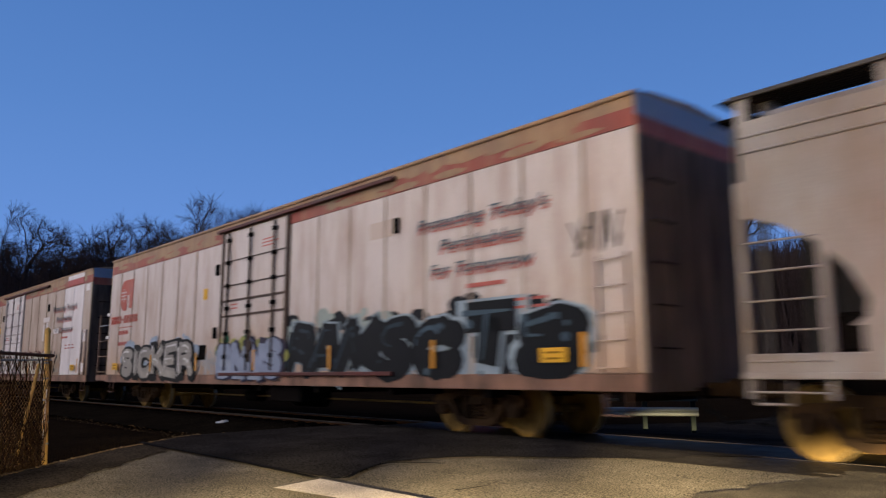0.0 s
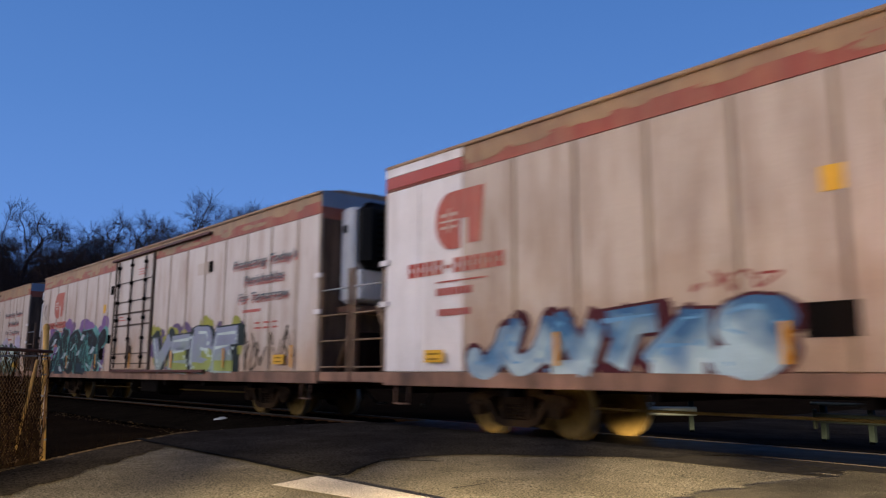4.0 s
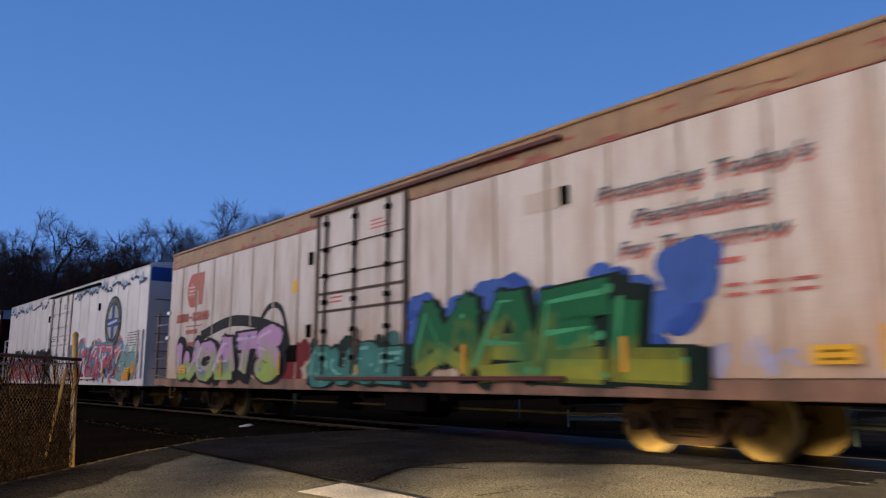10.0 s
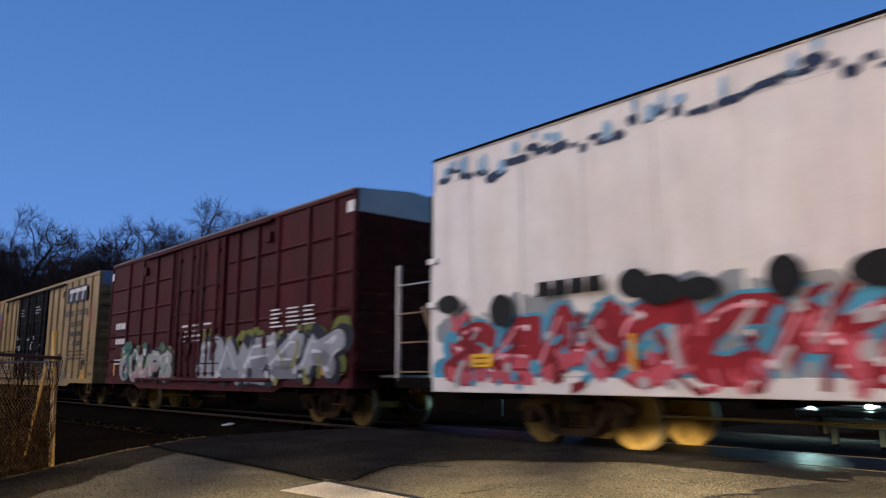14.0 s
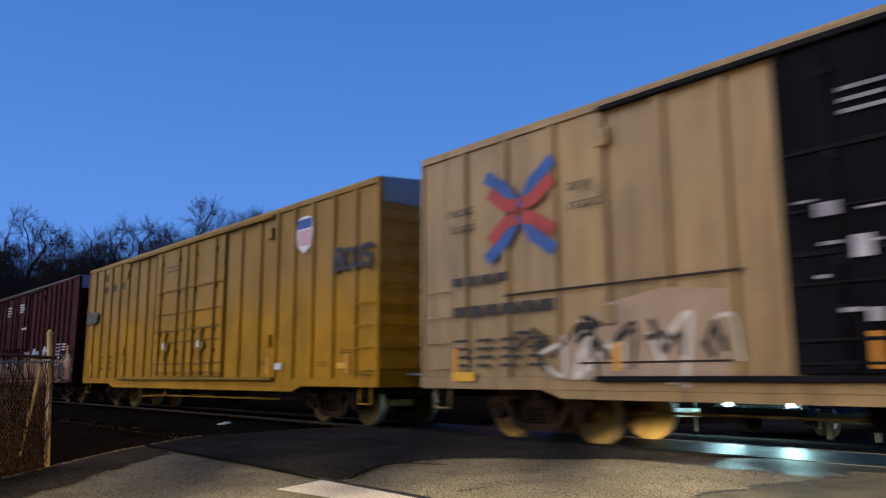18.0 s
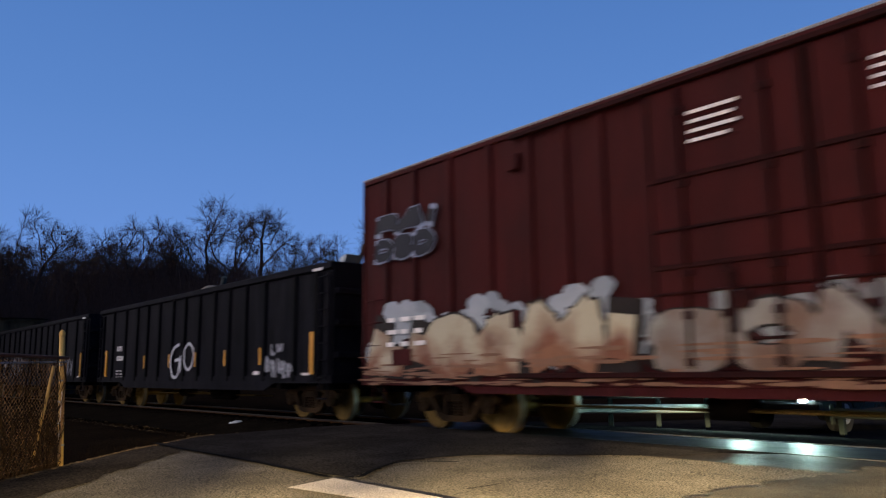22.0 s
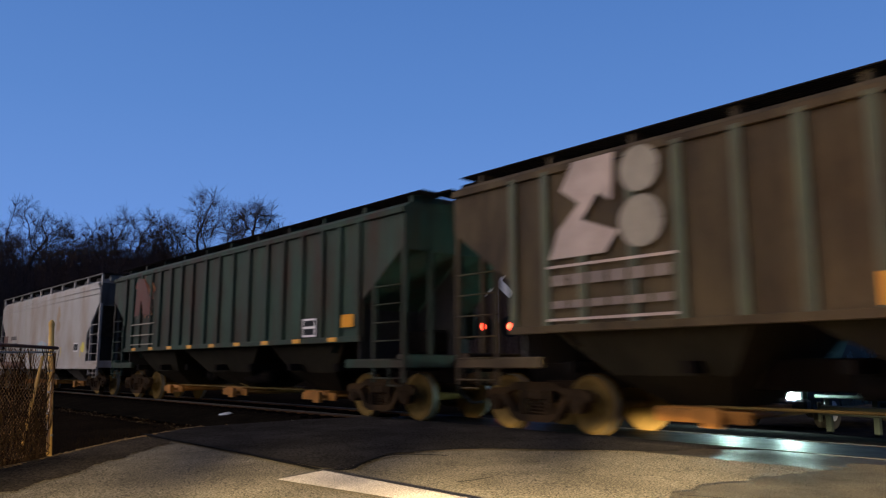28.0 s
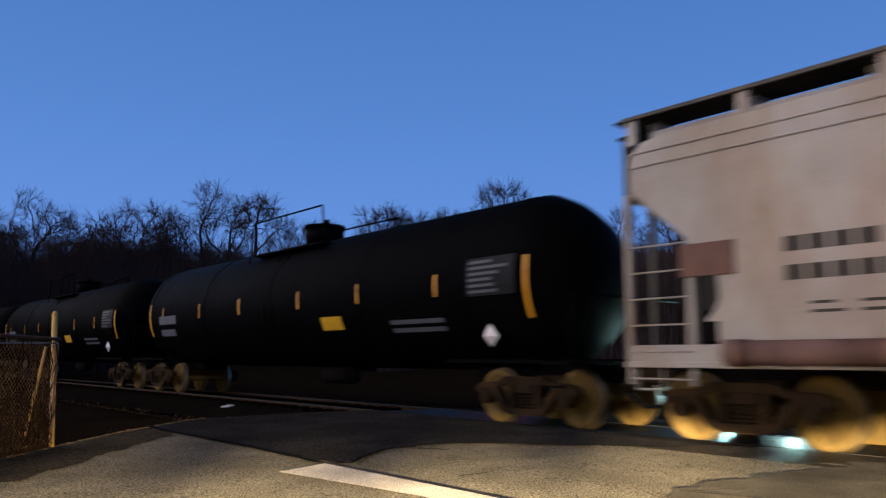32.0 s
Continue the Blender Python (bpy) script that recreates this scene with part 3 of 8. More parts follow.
M_STAIN = two_tone("oil_stained_asphalt", rgb("443f38"), rgb("2e2b27"), 0.5, 0.9, 0.8, 75, 0.02, 3.0)
M_STRIP = two_tone("train_shaded_asphalt", rgb("2e2a27"), rgb("1e1c1a"), 1.2, 0.52, 0.25, 20, 0.05, 3.0)
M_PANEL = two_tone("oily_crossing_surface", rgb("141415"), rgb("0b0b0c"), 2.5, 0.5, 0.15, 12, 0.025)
M_CONC = two_tone("pale_worn_road_paint", rgb("a89c90"), rgb("857c74"), 1.5, 0.75, 0.4, 60)
M_RAIL = mat("rusty_rail", rgb("3e2815"), 0.8, var=0.25, spec=0.03)
M_RAILTOP = mat("polished_rail_head", rgb("2c2723"), 0.6, metal=0.3, var=0.15, bump=0, spec=0.1)
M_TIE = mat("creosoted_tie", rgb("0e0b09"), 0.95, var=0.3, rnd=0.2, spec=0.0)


def land():
    xs = sorted({*range(-620, -120, 50), *range(-120, 60, 4), *[-40 + i * 1.0 for i in range(60)], *range(60, 640, 50)})
    ys = sorted({*range(-600, -40, 60), *range(-40, 4, 4), *[4 + 0.5 * i for i in range(40)], *range(24, 170, 5), *range(170, 1200, 100)})
    sh = Sh()
    for y in ys:
        for x in xs:
            bump = 0.0
            if -620 < x < 620 and (y > 13 or x < -16):
                bump = 0.05 * noise.noise((x * 0.5, y * 0.5, 0)) + (0.8 * noise.noise((x * 0.03, y * 0.03, 4)) if y > 40 else 0)
            sh.v.append((x, y, land_z(x, y) + bump))
    n = len(xs)
    sh.f = [(j * n + i, j * n + i + 1, j * n + n + i + 1, j * n + n + i) for j in range(len(ys) - 1) for i in range(n - 1)]
    sh.s = [True] * len(sh.f)
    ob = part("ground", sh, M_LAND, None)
    tagged(ob, "dark dry grass and dirt around the crossing", "ground", kind="structure")


land()


def left_edge(y):
    return float(np.interp(y, (-40, -8, 2.09, 2.93, 4.1, 5.85, 6.2, 8.5, 9.3, 12.0, 14.0, 20, 90),
                           (-2, 0.1, -11.0, -11.97, -13.15, -14.49, -14.6, -14.3, -13.6, -13.3, -12.6, -11.5, -11.5)))


def fray(rows, side, amp):
    """The same rows, closer together, with a ragged edge on one side."""
    out = []
    for (y0, a0, b0), (y1, a1, b1) in zip(rows, rows[1:]):
        n = max(1, int(abs(y1 - y0) / 0.05))
        for i in range(n):
            t = i / n
            y, a, b = y0 + (y1 - y0) * t, a0 + (a1 - a0) * t, b0 + (b1 - b0) * t
            j = amp * (noise.noise((y * 1.7, 3.1, 0)) + 0.6 * noise.noise((y * 6, 7.7, 0)) + 0.35 * noise.noise((y * 19, 1.3, 0)))
            out.append((y, a + j, b) if side == "left" else (y, a, b + j))
    return out + [rows[-1]]


def surface(name, rows, material, lift, label, right=None):
    """A sheet of road in strips across: rows of (y, x from, x to)."""
    sh = Sh()
    for y, a, b in rows:
        for i in range(13):
            x = a + (b - a) * i / 12
            sh.v.append((x, y, ground_z(y) + lift + (0.01 * noise.noise((x * 0.7, y * 0.7, 2)) if name == "road" else 0)))
    sh.f = [(j * 13 + i, j * 13 + i + 1, j * 13 + 14 + i, j * 13 + 13 + i) for j in range(len(rows) - 1) for i in range(12)]
    sh.s = [True] * len(sh.f)
    ob = part(name, sh, material, None)
    return tagged(ob, label, "road", kind="structure")


ys = [-40, -20, -8, -6, -4, -2, 0, 1, 2.09, 2.93, 3.5, 4.1, 5, 5.85, 6.2, 7, 7.8, 8.5]
surface("road", [(y, left_edge(y), 14.0) for y in ys] + [(9.0, left_edge(9.0), 14.0)], M_OLD, 0.0, "worn grey asphalt road")
surface("road_far", [(y, left_edge(y), 2.5) for y in (12.1, 13, 14, 15, 17, 20, 30, 45, 70, 90)], M_NEW, 0.004, "asphalt road beyond the track")
surface("asphalt_patch", fray([(y, left_edge(y) + 0.02, float(np.interp(y, (4.85, 5.05, 5.6, 6.2, 7.3, 8.6, 9.63), (-8.3, -7.65, -8.0, -8.3, -8.1, -6.0, -4.9))) if y > 4.95 else -9.5)
                          for y in (4.93, 5.0, 5.3, 5.6, 5.9, 6.2, 6.7, 7.3, 8.0, 8.6, 9.0, 9.3, 9.63)], "right", 0.2), M_NEW, 0.016, "dark new asphalt beside the track")
# shade at the road's left edge, laid on as a darker sheet
surface("driveway_band", fray([(y, left_edge(y) + 0.02, -12.5 + (4.9 - y) * 1.17) for y in (-4, 0, 1, 2.09, 2.93, 3.5, 4.1, 4.9)], "right", 0.22), M_MID, 0.012, "asphalt along the road edge with its shade put into a darker band")
surface("dark_patch", fray([(y, float(np.interp(y, (5.9, 6.9, 7.4, 7.9, 8.5, 9.1), (-3.9, -4.1, -4.1, -3.95, -3.7, -3.6))), 12.0) for y in (5.9, 6.5, 6.9, 7.4, 7.9, 8.5, 9.1)], "left", 0.25), M_STAIN, 0.014, "dark oily asphalt patch near the rail")
# dark strip holding the shadow beside the train in its colour
surface("crossing_approach", [(y, -6.4 + (y - 8.55) * 1.4, 14.0) for y in (8.55, 8.8, 9.1, 9.2, 9.63)], M_STRIP, 0.008, "asphalt along the near rail with the train's shade in its colour")
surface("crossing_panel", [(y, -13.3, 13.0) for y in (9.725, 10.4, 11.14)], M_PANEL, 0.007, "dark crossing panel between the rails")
surface("crossing_approach_far", [(y, left_edge(y), 13.0) for y in (11.3, 11.8, 12.3)], M_NEW, 0.006, "dark asphalt along the far rail")
bar = Sh()
for i in range(12):
    u = i / 11
    for w in (0, 1):
        x = (-7.76 + 2.7 * u) if w else (-7.6 + 2.1 * u)
        y = (4.84 + 0.0 * u) if w else (4.16 + 0.25 * u)
        bar.v.append((x + 0.01 * noise.noise((i, w, 0)), y + 0.02 * noise.noise((i, w, 3)), ground_z(y) + 0.024))
for i in range(8):
    for w in (0, 1):
        x, y = (-5.06 + 0.8 * (i + 1) if w else -5.5 + 0.8 * (i + 1)), (4.84 if w else 4.41)
        bar.v.append((x, y, ground_z(y) + 0.024))
bar.f = [(2 * i, 2 * i + 2, 2 * i + 3, 2 * i + 1) for i in range(len(bar.v) // 2 - 1)]
bar.s = [False] * len(bar.f)
tagged(part("stop_line", bar, M_CONC, None), "worn pale stop line on the road", "road marking", kind="structure")
# cracks and tar seams
seam = Sh()
for pts, w in (([(-14.0, 5.0), (-12.6, 4.95), (-10.86, 4.97), (-9.2, 4.9), (-7.87, 4.86)], 0.09), ([(-7.7, 4.95), (-7.6, 5.1), (-8.0, 5.6), (-8.2, 6.2), (-7.6, 6.6)], 0.07),
               ([(-6.0, 5.3), (-5.95, 5.75)], 0.03), ([(-4.0, 6.2), (-3.3, 6.4), (-2.4, 6.3)], 0.03)):
    line = smooth_line(pts, 10)
    k = len(seam.v)
    ribbon(seam, line, w, 0.0)
    for i in range(k, len(seam.v)):
        x, _, y = seam.v[i]
        y += 0.02 * noise.noise((x * 4, y * 4, 1))
        seam.v[i] = (x, y, ground_z(y) + 0.024 + (0.004 if w < 0.08 else 0))
tagged(part("tar_seam", seam, mat("tar", rgb("131212"), 0.8, var=0.2, spec=0.01), None), "black tar seams in the asphalt", "road seam", kind="structure")


def along(x0, x1, dx, off):
    n = int((x1 - x0) / dx)
    out = []
    for i in range(n + 1):
        x = x0 + (x1 - x0) * i / n
        a = radians(track_yaw(x))
        out.append((x - math.sin(a) * off, track_y(x) + math.cos(a) * off))
    return out


def rail(off):
    prof = [(-0.036, 0.0), (0.036, 0.0), (0.036, -0.035), (0.012, -0.05), (0.012, -0.13), (0.07, -0.16), (0.07, -0.175), (-0.07, -0.175), (-0.07, -0.16), (-0.012, -0.13), (-0.012, -0.05), (-0.036, -0.035)]
    sh = Sh()
    for x, y in along(-400, 120, 4, off):
        sh.v += [(x, y + a, b - 0.002) for a, b in prof]
    m, n = len(prof), len(sh.v) // len(prof)
    sh.f = [(j * m + i, j * m + (i + 1) % m, (j + 1) * m + (i + 1) % m, (j + 1) * m + i) for j in range(n - 1) for i in range(m)]
    sh.s = [False] * len(sh.f)
    ob = tagged(part("rail", sh, M_RAIL, None), "rusty steel rail with a bright head", "rail", kind="structure")
    top = Sh()
    for x, y in along(-400, 120, 4, off):
        top.v += [(x, y - 0.039, -0.03), (x, y - 0.037, 0.001), (x, y + 0.037, 0.001), (x, y + 0.039, -0.03)]
    top.f = [(4 * i + k, 4 * i + 4 + k, 4 * i + 5 + k, 4 * i + 1 + k) for i in range(len(top.v) // 4 - 1) for k in range(3)]
    top.s = [False] * len(top.f)
    part("rail_head", top, M_RAILTOP, ob)


rail(-0.755)
rail(0.755)
bed = Sh()
for x, y in along(-400, 120, 4, 0):
    side = min(1.0, max(0.0, (abs(x + 1.0) - 12.2) / 1.0))
    lift = 0.0 if side > 0 else -0.1
    for o, z in ((-3.0, -0.3), (-1.75, -0.1), (-0.9, -0.08), (0, -0.08), (0.9, -0.08), (1.75, -0.1), (3.0, -0.42)):
        bed.v.append((x, y + o, z + lift * 3 + (0.02 * noise.noise((x, o, 7)) if side else 0)))
bed.f = [(j * 7 + i, j * 7 + i + 1, j * 7 + 8 + i, j * 7 + 7 + i) for j in range(len(bed.v) // 7 - 1) for i in range(6)]
bed.s = [False] * len(bed.f)
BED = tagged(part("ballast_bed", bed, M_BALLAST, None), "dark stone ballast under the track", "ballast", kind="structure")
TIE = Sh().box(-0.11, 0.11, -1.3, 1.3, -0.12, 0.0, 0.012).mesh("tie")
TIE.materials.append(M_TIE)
for i in range(96):
    x = -64 + i * 0.53
    if x < -14.6:
        ob = part("tie", TIE, None, BED)
        ob.matrix_basis = pose(x, track_y(x), -0.055, 0, 0, track_yaw(x))

# loose stones along the shoulder
rng = random.Random(8)
STONE = Sh()
STONE.lathe([(0, -0.5), (0.8, -0.4), (1.0, 0.0), (0.7, 0.5), (0, 0.6)], 7, "z")
for i, v in enumerate(STONE.v):
    STONE.v[i] = (v[0] * 1.2 + 0.2 * noise.noise(v), v[1], v[2] * 0.7)
gravel = Sh()
for i in range(9600):
    if i < 8400:
        t = rng.random()
        p = np.interp(t, (0, 0.15, 0.35, 0.7, 1), (-10.5, -11.97, -13.15, -14.49, -14.7)), np.interp(t, (0, 0.15, 0.35, 0.7, 1), (1.7, 2.93, 4.1, 5.85, 7.8))
        k = rng.gauss(0, 0.26)
        x, y = p[0] - abs(k) * 0.75 + 0.1, p[1] + abs(k) * 0.55 + rng.uniform(-0.04, 0.04)
    else:
        x = rng.uniform(-34, -14.2)
        y = track_y(x) - rng.uniform(1.2, 4.5)
    z = land_z(x, y) + 0.02 if x < left_edge(y) else ground_z(y)
    s = rng.uniform(0.006, 0.02) * (1 if rng.random() < 0.95 else 1.8)
    k = len(gravel.v)
    a = rng.uniform(0, 6.28)
    gravel.v += [(x + s * (v[0] * math.cos(a) - v[1] * math.sin(a)), y + s * (v[0] * math.sin(a) + v[1] * math.cos(a)), z + s * (v[2] + 0.25)) for v in STONE.v]
    gravel.f += [[k + j for j in f] for f in STONE.f]
    gravel.s += [False] * len(STONE.f)
tagged(part("gravel", gravel, mat("pale_gravel", rgb("5a4a36"), 0.95, var=0.5, scale=6, grain=30, spec=0.0), None), "loose pale stones along the road edge", "gravel", kind="stuff")

# ---- the train: common gear ----
KEYED = []


def gone(t):
    """Metres that the train has gone at t seconds."""
    times = [0, 2.5, 5, 7.5, 10, 12.5, 15, 17.5, 20, 22.5, 25, 27.5, 30, 32.01]
    speed = [10.44, 10.25, 10.18, 10.05, 9.79, 9.71, 9.64, 9.56, 9.5, 9.46, 9.49, 9.58, 9.68, 9.8]
    s = 0.0
    for a, b, va, vb in zip(times, times[1:], speed, speed[1:]):
        k = min(max(t - a, 0.0), b - a)
        s += va * k + (vb - va) / (b - a) * k * k / 2
    return s


def wheelset_mesh():
    sh = Sh()
    for s in (-1, 1):
        c = (0, s * 0.72, 0)
        prof = [(0.0, 0.07), (0.11, 0.07), (0.13, 0.045), (0.2, 0.02), (0.34, 0.03), (0.37, 0.06), (0.457, 0.065), (0.462, 0.0),
                (0.466, -0.045), (0.49, -0.06), (0.48, -0.075), (0.36, -0.07), (0.2, -0.05), (0.12, -0.08), (0.0, -0.08)]
        sh.lathe([(r, s * h) for r, h in prof], 28, "y", c)
    sh.cyl((0, -1.02, 0), (0, 1.02, 0), 0.075, 10)
    return sh.mesh("wheelset")


WHEELSET = wheelset_mesh()
WHEELSET.materials.append(M_WHEEL)
TREADS = [Sh().lathe([(0.4575, s * (0.72 + 0.064)), (0.4655, s * 0.72), (0.4685, s * 0.68)], 28).mesh("tread") for s in (-1, 1)]
for _m in TREADS:
    _m.materials.append(M_TREAD)


def side_frame_mesh(s):
    sh = Sh()
    y0, y1 = s * 0.98, s * 1.12
    # upper chord, lower chord and columns as separate bars, with the spring nest between
    sh.prism([(-1.15, 0.62), (-1.02, 0.69), (-0.62, 0.71), (-0.45, 0.8), (0.45, 0.8), (0.62, 0.71), (1.02, 0.69), (1.15, 0.62), (1.13, 0.5), (1.02, 0.57),
              (0.7, 0.58), (0.45, 0.67), (-0.45, 0.67), (-0.7, 0.58), (-1.02, 0.57), (-1.13, 0.5)], y0, y1)
    sh.prism([(-0.76, 0.6), (-0.62, 0.6), (-0.42, 0.32), (-0.28, 0.28), (0.28, 0.28), (0.42, 0.32), (0.62, 0.6), (0.76, 0.6), (0.5, 0.24), (0.32, 0.17),
              (-0.32, 0.17), (-0.5, 0.24)], y0, y1 + s * 0.02)
    for a, b in ((-0.34, -0.24), (0.24, 0.34)):
        sh.box(a, b, y0, y1, 0.28, 0.7, 0.01)
    return sh.mesh("side_frame")


FRAMES = {s: side_frame_mesh(s) for s in (-1, 1)}


def spring_mesh(s):
    sh = Sh()
    for dx in (-0.13, 0.0, 0.13):
        for i in range(5):
            z = 0.3 + i * 0.055
            sh.cyl((dx, s * 1.05, z), (dx, s * 1.05, z + 0.03), 0.058, 10)
        sh.cyl((dx, s * 1.05, 0.28), (dx, s * 1.05, 0.6), 0.035, 8)
    return sh.mesh("spring_nest")


def cap_mesh(s):
    sh = Sh()
    sh.cyl((0, s * 0.97, 0.457), (0, s * 1.16, 0.457), 0.13, 14)
    sh.cyl((0, s * 1.15, 0.457), (0, s * 1.19, 0.457), 0.075, 10)
    sh.box(-0.15, 0.15, s * 0.98, s * 1.12, 0.5, 0.6)
    return sh.mesh("bearing_box")


SPRINGS = {s: spring_mesh(s) for s in (-1, 1)}
CAPS = {s: cap_mesh(s) for s in (-1, 1)}
BOLSTER = Sh().box(-0.2, 0.2, -1.14, 1.14, 0.52, 0.68, 0.02).box(-0.3, 0.3, -0.5, 0.5, 0.6, 0.82).box(-1.0, 1.0, -0.62, -0.56, 0.3, 0.36).mesh("bolster")
for _m in (*FRAMES.values(), *SPRINGS.values(), *CAPS.values(), BOLSTER):
    _m.materials.append(M_STEEL)


def truck(car, x):
    """A four-wheel truck under a car; its wheelsets turn."""
    for name, me in (("side_frame", FRAMES[-1]), ("side_frame", FRAMES[1]), ("spring_nest", SPRINGS[-1]), ("spring_nest", SPRINGS[1]),
                     ("bolster", BOLSTER)):
        ob = part(name, me, None, car)
        ob.location.x = x
    for dx in (-0.889, 0.889):
        for s in (-1, 1):
            part("bearing_box", CAPS[s], None, car).location.x = x + dx
        ob = part("wheelset", WHEELSET, None, car)
        ob.location = (x + dx, 0, 0.457)
        for me in TREADS:
            part("tread", me, None, ob, "polished steel tread")
        car_wheels.setdefault(car, []).append((ob, x + dx))


car_wheels = {}


def coupler(car, x, sgn):
    sh = Sh()
    sh.box(x, x + sgn * 0.42, -0.1, 0.1, 0.72, 0.92, 0.02)
    sh.box(x + sgn * 0.38, x + sgn * 0.62, -0.2, 0.12, 0.7, 0.98, 0.04)
    sh.cyl((x + sgn * 0.55, 0.08, 0.68), (x + sgn * 0.55, 0.08, 1.0), 0.07, 10)
    part("coupler", sh, M_STEEL, car)
    hose = Sh().tube([(x, -0.3, 0.8), (x + sgn * 0.15, -0.28, 0.55), (x + sgn * 0.4, -0.22, 0.36), (x + sgn * 0.62, -0.12, 0.38)], 0.025, 6)
    part("air_hose", hose, M_BLK, car)


def underframe(car, L, zb, sill=True):
    h = L / 2
    sh = Sh().box(-h - 0.1, h + 0.1, -0.33, 0.33, 0.72, zb + 0.05, 0.02)
    for i in range(9):
        x = -h + 0.5 + (L - 1) * i / 8
        part("cross_bearer", Sh().box(x - 0.08, x + 0.08, -1.5, 1.5, zb - 0.14, zb + 0.02), M_DARK, car)
    part("underframe", sh, M_DARK, car)
    tank = Sh().lathe([(0, -0.7), (0.12, -0.69), (0.2, -0.6), (0.2, 0.6), (0.12, 0.69), (0, 0.7)], 16, "x", (1.2, -0.75, zb - 0.3))
    part("air_reservoir", tank, M_DARK, car)
    part("brake_cylinder", Sh().cyl((-2.2, -0.6, zb - 0.3), (-1.5, -0.6, zb - 0.3), 0.16, 14).box(-2.0, -1.6, -0.7, -0.5, zb - 0.2, zb), M_DARK, car)
    # rod lighter than its neighbours: headlight glow put into the colour
    part("brake_rod", Sh().cyl((-h + 4.2, -0.72, 0.5), (h - 4.2, -0.72, 0.5), 0.022, 6).cyl((-1.5, -0.6, zb - 0.3), (0.4, -0.7, 0.52), 0.02, 6), M_WHEEL, car)
    coupler(car, h, 1)
    coupler(car, -h, -1)


def ladder(car, x0, x1, z0, z1, material, y=None, rungs=None):
    y = SIDE - 0.05 if y is None else y
    n = rungs or max(2, round((z1 - z0) / 0.4) + 1)
    for x in (x0, x1):
        part("ladder_stile", Sh().box(x - 0.025, x + 0.025, y - 0.015, y + 0.05, z0, z1), material, car)
    for i in range(n):
        z = z0 + 0.08 + (z1 - z0 - 0.16) * i / (n - 1)
        part("rung", Sh().cyl((x0, y - 0.01, z), (x1, y - 0.01, z), 0.014, 6), material, car)


def grab(car, x0, x1, z, material, y=None):
    y = SIDE if y is None else y
    part("grab_iron", Sh().tube([(x0, y, z), (x0, y - 0.07, z), (x1, y - 0.07, z), (x1, y, z)], 0.012, 6), material, car)


def stirrup(car, x, zb, material):
    part("stirrup_step", Sh().tube([(x - 0.2, SIDE + 0.06, zb + 0.1), (x - 0.2, SIDE + 0.04, zb - 0.33), (x + 0.2, SIDE + 0.04, zb - 0.33),
                                   (x + 0.2, SIDE + 0.06, zb + 0.1)], 0.018, 6), material, car)


def run(car, front, L):
    KEYED.append((car, front - L / 2))
    return car


